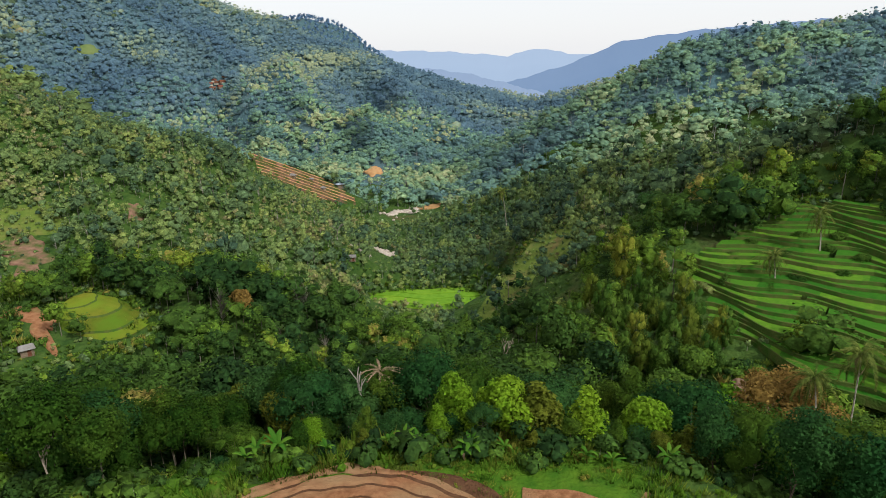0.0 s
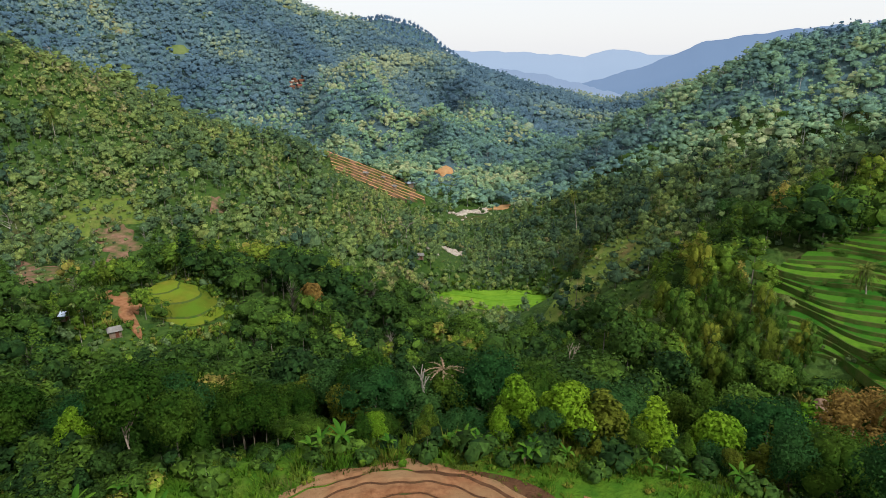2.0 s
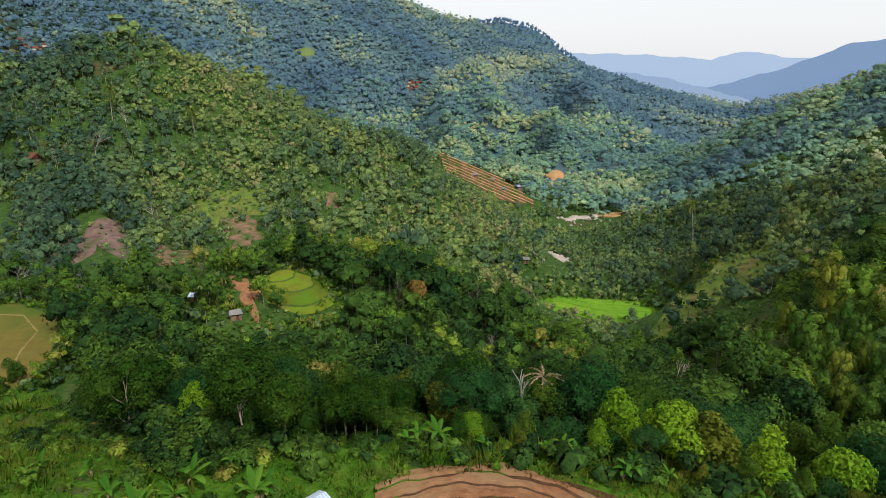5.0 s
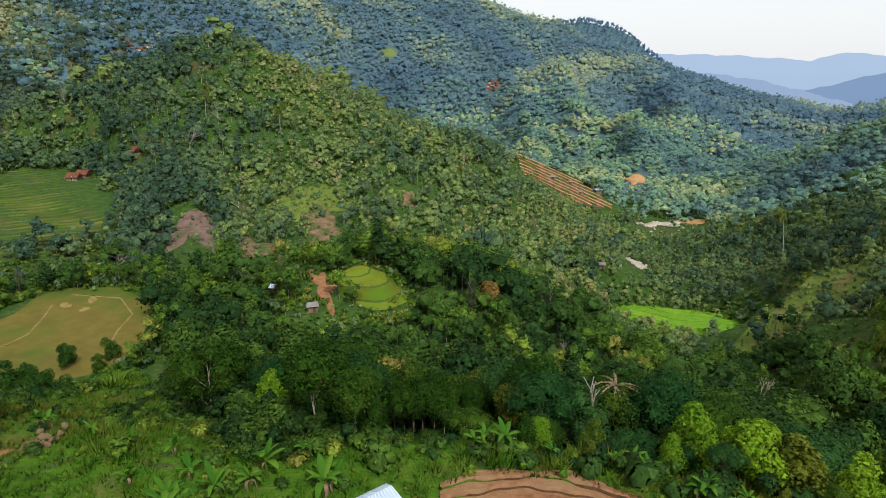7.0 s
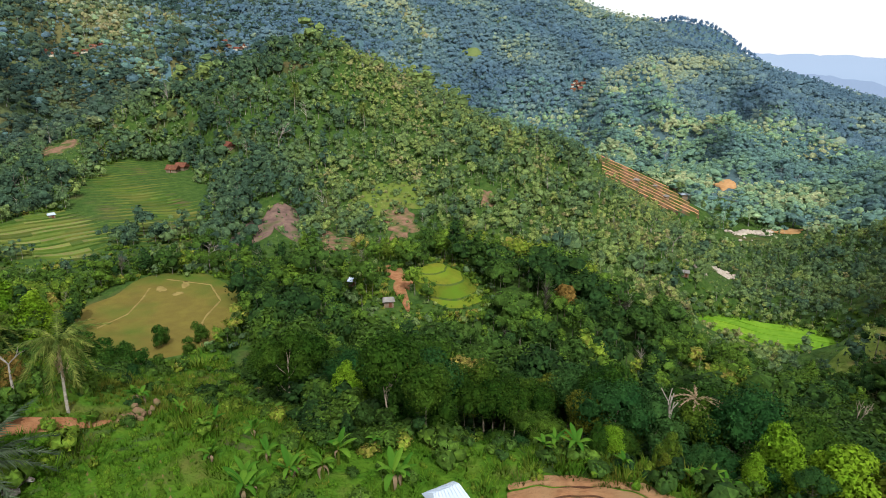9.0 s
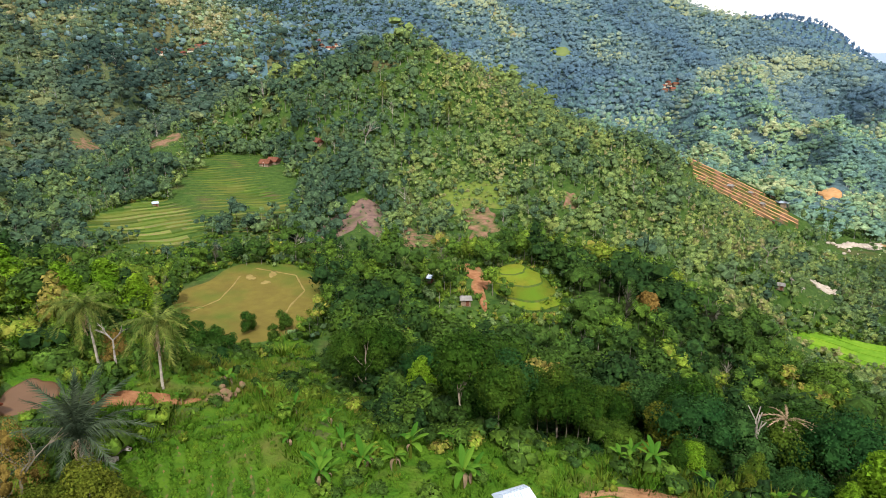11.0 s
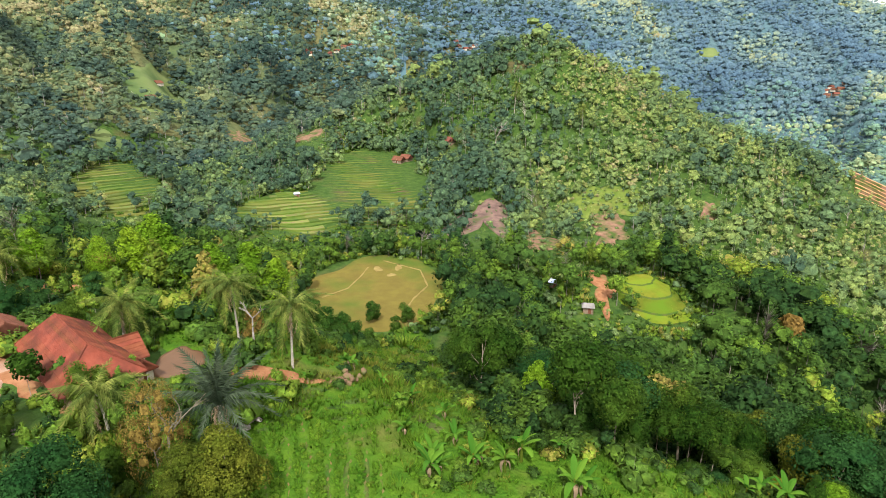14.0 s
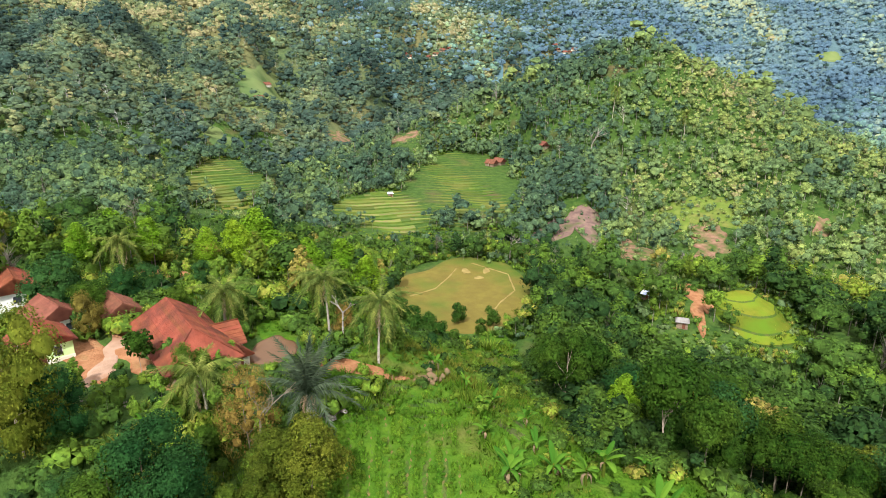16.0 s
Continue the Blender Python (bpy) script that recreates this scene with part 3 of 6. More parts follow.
# ---------------------------------------------------------------- trees
def trunk_bmesh(rng, height, centres, radius, lean=0.03, branches=6):
    bm = bmesh.new()
    p = Vector((0, 0, -1.0))
    steps = 5
    top = Vector((rng.normal() * lean * height, rng.normal() * lean * height, height * 0.78))
    prev = p
    for k in range(1, steps + 1):
        f = k / steps
        q = top * f + Vector((math.sin(f * 5) * 0.012 * height, math.cos(f * 4) * 0.012 * height, -1.0 * (1 - f)))
        limb(bm, prev, q, radius * (1 - 0.72 * (k - 1) / steps), radius * (1 - 0.72 * f), 7)
        prev = q
    order = rng.permutation(len(centres))[:branches]
    for i in order:
        c = Vector(centres[i])
        start = top * float(np.clip(c.z / height - 0.22, 0.3, 0.9) / 0.9)
        mid = start.lerp(c, 0.5) + Vector((0, 0, -0.03 * height))
        limb(bm, start, mid, radius * 0.42, radius * 0.26, 5)
        limb(bm, mid, c, radius * 0.26, radius * 0.08, 5)
    return bm


def make_tree(name, label, kind, height, leaves, bark, seed, count=620, size=0.34, girth=0.011, core=0.72):
    """One tree with a trunk and a crown of many loose leaf clumps; stands at the origin."""
    rng = np.random.default_rng(seed)
    c, r = tufts(rng, kind, height)
    tree = thing(name, label, "bush" if kind == "bush" else "tree")
    if kind != "bush":
        part("trunk", trunk_bmesh(rng, height, c, girth * height), bark, tree)
    else:
        part("stem", trunk_bmesh(rng, height * 0.6, c, 0.03 * height, branches=4), bark, tree)
    crown = new("crown", cloud_mesh("crown", *tri_cloud(rng, c, r, count, size, core=core, leafy=0.45, crown=0.5), leaves))
    crown.parent = tree
    return tree


# ---------------------------------------------------------------- open land: no wood grows there
def inside(x, y, az, d, along, across, turn=0.0):
    """Inside an ellipse at (az, d) with half axes along and across the line of sight."""
    cx, cy = P(az, d)
    a = radians(az + turn)
    v = -(x - cx) * math.sin(a) + (y - cy) * math.cos(a)
    u = (x - cx) * math.cos(a) + (y - cy) * math.sin(a)
    return (v / along) ** 2 + (u / across) ** 2 < 1


OPEN = [
    (56.6, 170, 33, 22), (30.6, 176, 12.5, 11), (36.0, 176, 13, 6.0), (-35, 168, 36, 36), (-27, 165, 15, 20), (57, 314, 66, 27), (63.5, 272, 27, 24), (78.3, 338, 44, 17), (1, 276, 11, 32),
    (12.4, 409, 14, 38), (86, 82, 22, 20), (60, 92, 36, 17), (63, 55, 30, 30), (-30, 118, 4, 7), (5, 435, 20, 8), (5.6, 340, 8, 7), (7.8, 310, 5, 5),
    (74.2, 660, 70, 28), (78.2, 489, 22, 11), (19.1, 1020, 20, 11), (48.5, 1045, 16, 12), (59.2, 936, 16, 14), (62, 890, 14, 8), (46.6, 260, 19, 9), (41.0, 234, 15, 6.5), (35.0, 264, 13, 7.5), (36.0, 290, 15, 14), (-8.5, 250, 30, 17), (3.7, 458, 16, 11), (1.3, 476, 8, 9), (6.5, 602, 15, 9), (82.5, 125, 12, 9), (28.1, 1125, 30, 11), (62.4, 417, 14, 11), (68.1, 556, 20, 10), (26.8, 285, 6, 3),
]


def on_lane(x, y):
    """The grass that runs up between the wood and the gardens to the playing field."""
    az, d = np.degrees(np.arctan2(-x, y)), np.hypot(x, y)
    lo = np.interp(d, [54, 69, 100, 137], [48.5, 46.4, 49.8, 51.6])
    hi = np.interp(d, [54, 71, 103, 137], [75, 66, 58.2, 54.5])
    return (d > 54) & (d < 139) & (az > lo) & (az < hi)


def open_land(x, y):
    m = np.zeros(np.shape(x), bool)
    wobble = 1 + 0.16 * wave(x, y, 6.0, 0.4) + 0.12 * wave(x, y, 13.0, 1.4)
    for az, d, along, across in OPEN:
        m |= inside(x, y, az, d, along * wobble, across * wobble)
    far, _ = nearest(x, y, SPUR)
    return m | (far < 33) | on_lane(x, y)


# growth held low to keep the drone's view of the fields open: from az to az, nearest sight line (elevation at each
# end), up to d
VISTAS = [
    (49.0, 58.0, -25.8, -24.2, 140), (58.0, 66.0, -24.2, -21.6, 150), (27.0, 37.6, -22.6, -22.9, 165), (-38.0, -26.5, -24.6, -24.2, 128), (-5.0, 7.8, -23.0, -22.6, 263), (-26.0, 23.0, -31.8, -32.2, 73),
    (-28.0, -12.0, -24.6, -22.4, 142), (53.0, 69.0, -15.2, -15.6, 245), (75.5, 81.5, -13.0, -13.0, 290), (7.2, 17.8, -13.4, -10.0, 396), (3.4, 6.6, -14.8, -14.6, 424), (4.6, 7.0, -18.8, -18.8, 336), (-34.0, -27.0, -31.5, -31.5, 114),
    (44.3, 48.7, -15.9, -15.9, 244), (39.2, 42.8, -17.8, -17.8, 222), (33.0, 38.4, -15.9, -15.9, 256), (-13.0, -4.4, -21.8, -20.8, 224), (2.0, 6.6, -14.5, -14.5, 440), (0.2, 2.2, -14.0, -14.0, 466), (5.4, 7.6, -10.9, -10.9, 588), (22.3, 29.9, -33.8, -33.8, 79), (73.8, 78.2, -27.4, -26.8, 77), (34.5, 37.6, -23.4, -23.4, 161), (71.5, 76.5, -4.2, -4.2, 575), (77.0, 79.4, -7.2, -7.2, 465),
    (67.2, 69.0, -7.2, -7.2, 545), (61.0, 63.8, -7.8, -7.8, 408), (53.6, 55.0, -8.0, -8.0, 345), (49.2, 50.4, -8.2, -8.2, 338), (26.4, 27.4, -12.6, -12.6, 280),
]


def room(x, y):
    """How high growth can stand before it closes the view of the fields behind."""
    az, d = np.degrees(np.arctan2(-x, y)), np.hypot(x, y)
    h = np.full(np.shape(x), 99.0)
    z = ground_z(x, y)
    for a0, a1, e0, e1, far in VISTAS:
        m = (az > a0) & (az < a1) & (d < far) & (d > far * 0.62)
        el = np.radians(e0 + (e1 - e0) * (az - a0) / (a1 - a0))
        h = np.where(m, np.minimum(h, 40 + d * np.tan(el) - z), h)
    return h


def scatter(rng, cell, d0, d1, az0=-44, az1=104):
    """Jittered places on a square grid, between two distances, in the sector that the valley fills."""
    n = int(d1 / cell) + 1
    i, j = np.meshgrid(np.arange(-n, n + 1), np.arange(-n, n + 1))
    x = (i.ravel() + rng.uniform(-0.42, 0.42, i.size)) * cell
    y = (j.ravel() + rng.uniform(-0.42, 0.42, i.size)) * cell
    r, az = np.hypot(x, y), np.degrees(np.arctan2(-x, y))
    k = (r > d0) & (r <= d1) & (az > az0) & (az < az1)
    return x[k], y[k]


def wave(x, y, s, k=0.0):
    """A slow pattern from -1 to 1 over the land."""
    return np.sin(x / s + 1.7 * np.sin(y / s * 0.8 + k)) * np.sin(y / s * 1.1 + 1.3 * np.sin(x / s * 0.7 - k))


def wood(name, label, mat, rng, x, y, heights, kinds, count, size, tint, low=1.5, top_tint=0.92, broad=1.0, even=0.0, lumps=99):
    """A wood of many trees in one mesh: crowns of loose leaf clumps on short trunks, each tree turned and sized."""
    templates = []
    for s in range(14):
        kind = kinds[s % len(kinds)]
        r2 = np.random.default_rng(100 + s)
        bars, away = [], []
        if kind == "grass":
            a, lean, q = r2.uniform(0, 6.28, count), r2.uniform(0.1, 0.8, count), r2.uniform(0, 0.75, count)
            b0 = np.stack([np.cos(a) * q, np.sin(a) * q, 0 * a - 0.1], 1)
            tip = b0 + np.stack([np.cos(a) * lean, np.sin(a) * lean, r2.uniform(0.5, 1.1, count)], 1)
            side = np.stack([-np.sin(a), np.cos(a), 0 * a], 1) * size
            t = np.stack([b0 + side, b0 - side, tip], 1)
            f = np.repeat(np.stack([np.cos(a) * 0.25, np.sin(a) * 0.25, 0 * a + 1.0], 1)[:, None, :], 3, axis=1)
        elif kind == "bare":
            t, f = np.zeros((0, 3, 3)), np.zeros((0, 3, 3))
            for k in range(max(10, count // 5)):
                a, q, z0 = r2.uniform(0, 6.28), r2.uniform(0.08, 0.26), r2.uniform(0.25, 0.72)
                w = 0.007
                bars.append([(w, 0, z0), (-w, w, z0 + 0.01), (math.cos(a) * q, math.sin(a) * q, z0 + r2.uniform(0.12, 0.3))])
                away.append((math.cos(a), math.sin(a), 0.3))
        else:
            c, r = tufts(r2, kind, 1.0, lumps)
            small = 0.8 if kind in ("pole", "open") else 1.0
            t, f = tri_cloud(r2, c, r, int(count * (0.75 if kind in ("pole", "open") else 1)), size * small, leafy=0.26 if count > 100 else 0.16, core=0.76 if count > 200 else 0.84, crown=0.6 if count > 200 else 0.68)
        for a in (0.0, 2.1) if kind != "grass" else ():
            w = 0.014
            dx, dy = math.cos(a) * w, math.sin(a) * w
            bars += [[(-dx, -dy, -0.1), (dx, dy, -0.1), (0, 0, 0.85)]]
            away += [(0.5, -0.8, 0.3)]
        leafy_part = np.concatenate([np.ones(len(t)), np.zeros(len(bars))])
        templates.append((np.concatenate([t, np.array(bars).reshape(-1, 3, 3)]), np.concatenate([f, np.repeat(np.array(away).reshape(-1, 1, 3), 3, axis=1)]), leafy_part))
    free = room(x, y)
    heights = np.minimum(heights, np.maximum(free * rng.uniform(0.5, 1.02, len(x)), low))
    ok = heights > 0.4
    x, y, heights, tint = x[ok], y[ok], heights[ok], tint[ok]
    which = rng.integers(0, len(templates), len(x))
    turn = rng.uniform(0, 6.28, len(x))
    z = ground_z(x, y)
    out, shade, faces = [], [], []
    for s, (t, f, lp) in enumerate(templates):
        k = np.where(which == s)[0]
        if not len(k):
            continue
        c, sn = np.cos(turn[k])[:, None, None], np.sin(turn[k])[:, None, None]
        h = heights[k][:, None, None]
        wide = (heights[k] * broad * rng.uniform(0.85, 1.25, len(k)))[:, None, None]
        X = (t[None, :, :, 0] * c - t[None, :, :, 1] * sn) * wide + x[k][:, None, None]
        Y = (t[None, :, :, 0] * sn + t[None, :, :, 1] * c) * wide + y[k][:, None, None]
        Z = t[None, :, :, 2] * h + z[k][:, None, None]
        out.append(np.stack([X, Y, Z], -1).reshape(-1, 3, 3))
        jitter = np.repeat(tint[k], len(t)) + np.tile(r2.normal(size=len(t)) * 0.05, len(k))
        shade.append(np.where(np.tile(lp, len(k)) > 0, np.clip(jitter, 0, top_tint), 1.0))
        fx, fy, fz = f[None, :, :, 0], f[None, :, :, 1], f[None, :, :, 2]
        faces.append(np.stack([fx * c - fy * sn, fx * sn + fy * c, np.broadcast_to(fz, (len(k), *f.shape[:2]))], -1).reshape(-1, 3, 3))
    out, faces = np.concatenate(out), np.concatenate(faces)
    # only shading normals tilt with the slope, deepening its light and dark sides; even flattens crown shading
    cx, cy = out[:, 0, 0], out[:, 0, 1]
    gx = (ground_z(cx + 6, cy) - ground_z(cx - 6, cy)) / 12
    gy = (ground_z(cx, cy + 6) - ground_z(cx, cy - 6)) / 12
    faces = faces * (1 - even) + np.array([0, 0, even]) - ((0.55 + 0.6 * even) * np.stack([gx, gy, 0 * gx], 1))[:, None, :]
    faces /= np.linalg.norm(faces, axis=2, keepdims=True) + 1e-6
    ob = new(name, cloud_mesh(name, out, faces, mat, np.concatenate(shade)))
    return tagged(ob, label, "wood", kind="stuff")


def seen_share(x, y, lift=14.0):
    """True where the land is not hidden deep behind nearer land, so that hidden back slopes need fewer trees."""
    z = ground_z(x, y) + lift
    ok = np.ones(len(x), bool)
    for f in np.linspace(0.1, 0.95, 26):
        ok &= ground_z(x * f, y * f) < 40 + (z - 40) * f + 2
    return ok


rng = np.random.default_rng(7)
# the far mountain slopes, then the valley sides; neighbouring zones run into one another
def wooded(name, label, mat, x, y, lo, hi, kinds, count, size, mean, spread=0.12, patchy=0.32, scale=60, drop=0.05, broad=1.0, tall_dark=0.0, even=0.0, lumps=99):
    k = ~open_land(x, y) & (rng.uniform(size=len(x)) > drop)
    x, y, lo, hi, mean = (v[k] if np.ndim(v) else np.full(int(k.sum()), v) for v in (x, y, lo, hi, mean))
    h = lo + (hi - lo) * rng.beta(1.3, 2.0, len(x))
    t = np.clip(mean + patchy * wave(x, y, scale, 1.0) + 0.5 * patchy * wave(x, y, scale * 0.37, 2.0) + rng.normal(size=len(x)) * spread, 0, 0.92)
    h = h * (1 + tall_dark * (0.45 - t))
    wood(name, label, mat, rng, x, y, h, kinds, count, size, t, broad=broad, even=even, lumps=lumps)


MIXED = ("full", "tall", "round", "full", "pole", "pole", "full", "tall", "umbrella", "full", "round", "open", "open", "bare")
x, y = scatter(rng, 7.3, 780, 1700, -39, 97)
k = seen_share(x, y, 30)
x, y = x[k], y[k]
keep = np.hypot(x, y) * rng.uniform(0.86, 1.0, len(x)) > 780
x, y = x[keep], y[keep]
# left of az 50 darker leaf colours stand in for cloud shade, elsewhere haze tints
shade_side = np.degrees(np.arctan2(-x, y)) + rng.normal(size=len(x)) * 13 > 50
low_side = ~shade_side & (np.hypot(x, y) * rng.uniform(0.88, 1.12, len(x)) < 930)
for m, mat, mean in ((shade_side, L_SHADEMIX, 0.38), (low_side, L_HAZYMIX, 0.24), (~shade_side & ~low_side, L_HIGHMIX, 0.45)):
    wooded("distant_forest", "forest on the far mountain slopes, tinted for haze and cloud shade", mat, x[m], y[m], 7, 19, ("full", "bush", "round", "tall", "full", "bush", "tall"), 6, 0.065, mean, spread=0.12, patchy=0.50, scale=75, broad=1.15, even=0.25, lumps=2)
x, y = scatter(rng, 7.7, 400, 905)
k = seen_share(x, y, 36)
x, y = x[k], y[k]
d = np.hypot(x, y) * rng.uniform(0.86, 1.0, len(x))
keep = (np.hypot(x, y) * rng.uniform(0.84, 1.0, len(x)) > 400) & (d < 780)
x, y = x[keep], y[keep]
# same shade and haze tints in the leaf colours of the upper slopes
shade_side = np.degrees(np.arctan2(-x, y)) + rng.normal(size=len(x)) * 6 > 50
crest_side = ~shade_side & (np.hypot(x, y) < 520) & (np.degrees(np.arctan2(-x, y)) > 16)
shade_side = shade_side & ~crest_side
far_side = ~shade_side & ~crest_side
for m, mat, mean in ((shade_side, L_SHADEMIX, 0.38), (crest_side, L_MIDMIX, 0.48), (far_side, L_HAZYMIX, 0.46 - 0.04 * (np.degrees(np.arctan2(-x[far_side], y[far_side])) < -2))):
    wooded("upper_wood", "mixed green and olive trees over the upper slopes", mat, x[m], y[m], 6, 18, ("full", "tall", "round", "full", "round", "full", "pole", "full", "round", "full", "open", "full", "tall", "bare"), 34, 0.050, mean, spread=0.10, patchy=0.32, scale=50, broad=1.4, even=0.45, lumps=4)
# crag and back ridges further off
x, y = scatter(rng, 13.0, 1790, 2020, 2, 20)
wooded("ridge_forest", "forest along the distant crag, tinted blue for haze", L_CRAGMIX, x, y, 12, 20, ("round",), 10, 0.12, 0.1, lumps=4)
# middle slopes
x, y = scatter(rng, 4.2, 128, 480)
vis = seen_share(x, y, 12)
x, y = x[vis], y[vis]
az, d = np.degrees(np.arctan2(-x, y)), np.hypot(x, y)
keep = (d * rng.uniform(0.84, 1.0, len(x)) < 400) & ((d > 225) | (rng.uniform(size=len(x)) < 0.7))
x, y, az, d = x[keep], y[keep], az[keep], d[keep]
sunny = np.clip((az + 6) / 10, 0, 1) * np.clip((d - 185) / 50, 0.25, 1)  # sunlight on the left slopes, put in as lighter leaf tints
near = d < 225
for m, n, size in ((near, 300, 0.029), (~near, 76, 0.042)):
    # tint rises and falls with azimuth, painting sunlit and shaded slopes
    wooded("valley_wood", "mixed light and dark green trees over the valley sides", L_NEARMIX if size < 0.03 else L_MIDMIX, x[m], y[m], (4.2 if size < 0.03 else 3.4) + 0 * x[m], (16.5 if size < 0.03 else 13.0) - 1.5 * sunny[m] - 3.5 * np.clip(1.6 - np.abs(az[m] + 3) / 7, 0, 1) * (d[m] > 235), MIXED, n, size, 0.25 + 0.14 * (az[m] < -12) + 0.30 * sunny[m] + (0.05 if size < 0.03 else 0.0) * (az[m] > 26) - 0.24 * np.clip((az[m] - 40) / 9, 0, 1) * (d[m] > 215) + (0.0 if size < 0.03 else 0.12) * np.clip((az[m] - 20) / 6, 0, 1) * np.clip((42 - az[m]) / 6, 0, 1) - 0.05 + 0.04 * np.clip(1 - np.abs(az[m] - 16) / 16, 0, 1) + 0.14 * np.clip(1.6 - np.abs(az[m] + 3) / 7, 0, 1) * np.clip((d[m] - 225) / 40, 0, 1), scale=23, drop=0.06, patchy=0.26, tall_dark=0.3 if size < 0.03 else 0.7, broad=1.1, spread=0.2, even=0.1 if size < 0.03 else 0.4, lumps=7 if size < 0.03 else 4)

# near trees, each a thing of its own
NEAR_KINDS = [
    ("broadleaf_tree", "green broadleaf forest tree with a pale trunk", "round", 13.0, L_MID, M_BARK, 5),
    ("broadleaf_tree", "tall forest tree with a loose green crown", "umbrella", 15.0, L_MID, M_BARK, 4),
    ("broadleaf_tree", "dark green round-crowned forest tree", "round", 12.0, L_DARK, M_DARKBARK, 5),
    ("broadleaf_tree", "slender tall tree with narrow green crown", "tall", 14.0, L_MID, M_BARK, 3),
    ("broadleaf_tree", "olive green broadleaf tree on the slope", "round", 11.0, L_OLIVE, M_BARK, 2),
    ("broadleaf_tree", "thin pale-stemmed tree with sparse tufts", "open", 13.0, L_MID, M_BARK, 2),
    ("broadleaf_tree", "dark wide-crowned forest tree", "umbrella", 13.0, L_DARK, M_BARK, 3),
    ("broadleaf_tree", "yellow-green bushy tree on the sunny wood edge", "full", 11.0, L_OLIVE, M_BARK, 4),
    ("broadleaf_tree", "bright green leafy tree on the sunny wood edge", "tall", 12.0, L_BRIGHT, M_BARK, 3),
    ("broadleaf_tree", "deep green bushy tree on the sunny wood edge", "full", 11.0, L_ROUND, M_BARK, 5),
]
protos, edge_protos = [], []
for n, (name, label, kind, height, lv, bark, share) in enumerate(NEAR_KINDS):
    for v in range(2):
        ob = make_tree(name, label, kind, height, lv, bark, 40 + n * 7 + v, count=3600, size=0.165)
        ob["group"] = "trees of the ravine wood"
        (edge_protos if "sunny" in label else protos).extend([ob] * share)
x, y = scatter(rng, 5.6, 57, 128, -44, 62)
k = ~open_land(x, y)
x, y = x[k], y[k]
near = np.hypot(x, y) < 91
xr, yr = x[~near], y[~near]
hr = rng.uniform(7, 15, len(xr))
wood("ravine_wood", "dense dark and light green wood in the ravine", L_NEARMIX, rng, xr, yr, hr, ("round", "umbrella", "tall", "round", "pole", "open", "round"), 440, 0.031, np.clip(0.24 - 0.08 * np.clip((np.degrees(np.arctan2(-xr, yr)) + 2) / 12, 0, 1) + 0.14 * np.clip((np.degrees(np.arctan2(-xr, yr)) - 22) / 8, 0, 1) + 0.24 * rng.normal(size=len(xr)) + 0.2 * wave(xr, yr, 12, 0.7), 0, 0.92))
x, y = x[near], y[near]
free = room(x, y)
order = rng.permutation(len(x))
used = set()
for i in order:
    az_i = math.degrees(math.atan2(-x[i], y[i]))
    pool = edge_protos if rng.uniform() < 0.22 * min(1, max(0, (az_i - 28) / 14)) + 0.06 * min(1, max(0, (6 - az_i) / 10)) else protos
    src = pool[int(rng.integers(0, len(pool)))]
    s = min(float(rng.uniform(0.6, 1.08)), float(free[i]) / 12.5)
    if s < 0.2:
        continue
    m = pose(x[i], y[i], gz(x[i], y[i]), float(rng.normal() * 3), float(rng.normal() * 3), float(rng.uniform(0, 360)))
    if src.name in used:
        ob = copy_thing(src, m)
    else:
        used.add(src.name)
        ob = src
        ob.matrix_basis = m
    ob.scale = (s, s, s * float(rng.uniform(0.9, 1.1)))
for ob in set(protos + edge_protos):
    if ob.name not in used:
        for piece in (*ob.children_recursive, ob):
            bpy.data.objects.remove(piece)

# undergrowth that closes the floor of the wood and the edges of the fields
x, y = scatter(rng, 2.5, 54, 126, -44, 64)
far, _ = nearest(x, y, SPUR)
k = (far > 31.5) & (~open_land(x, y) | (rng.uniform(size=len(x)) < 0.1)) & ~inside(x, y, 56.6, 170, 34, 23)
x, y = x[k], y[k]
wood("undergrowth", "dense leafy undergrowth and saplings in the ravine", L_NEARMIX, rng, x, y, rng.uniform(1.2, 3.8, len(x)), ("bush", "bush", "round"), 50, 0.085, np.clip(0.24 + 0.22 * rng.normal(size=len(x)), 0, 0.92))
x, y = scatter(rng, 4.4, 126, 440, -42, 66)
k = ~open_land(x, y) & seen_share(x, y, 4) & (wave(x, y, 23, 1.0) > -0.3)
x, y = x[k], y[k]
wood("scrub", "light green scrub between the trees of the hillside", L_MIDMIX, rng, x, y, rng.uniform(1.6, 4.6, len(x)), ("bush", "round", "bush"), 20, 0.10, np.clip(0.42 + 0.25 * wave(x, y, 23, 1.0) + 0.14 * rng.normal(size=len(x)), 0, 0.92), lumps=2)
x, y = scatter(rng, 2.6, 46, 170, 63, 104)
k = ~inside(x, y, 91, 83.5, 6.5, 3.2) & ~inside(x, y, 86, 85, 6, 9.5) & ~inside(x, y, 94, 92, 12, 4) & ~inside(x, y, 75.3, 82, 7, 5) & ~inside(x, y, 64, 56, 12, 8) & ~inside(x, y, 83.6, 122, 9, 6) & ~inside(x, y, 56.6, 170, 34, 23) & (rng.uniform(size=len(x)) < np.where(np.degrees(np.arctan2(-x, y)) < 70, 0.35, 0.97))
x, y = x[k], y[k]
wood("hamlet_scrub", "bright garden scrub and saplings around the hamlet", L_NEARMIX, rng, x, y, rng.uniform(1.0, 4.2, len(x)), ("bush", "bush", "round", "tall"), 100, 0.055, np.clip(0.48 + 0.2 * rng.normal(size=len(x)) + 0.15 * wave(x, y, 9, 0.2), 0, 0.78))
x, y = scatter(rng, 6.5, 98, 200, 63, 104)
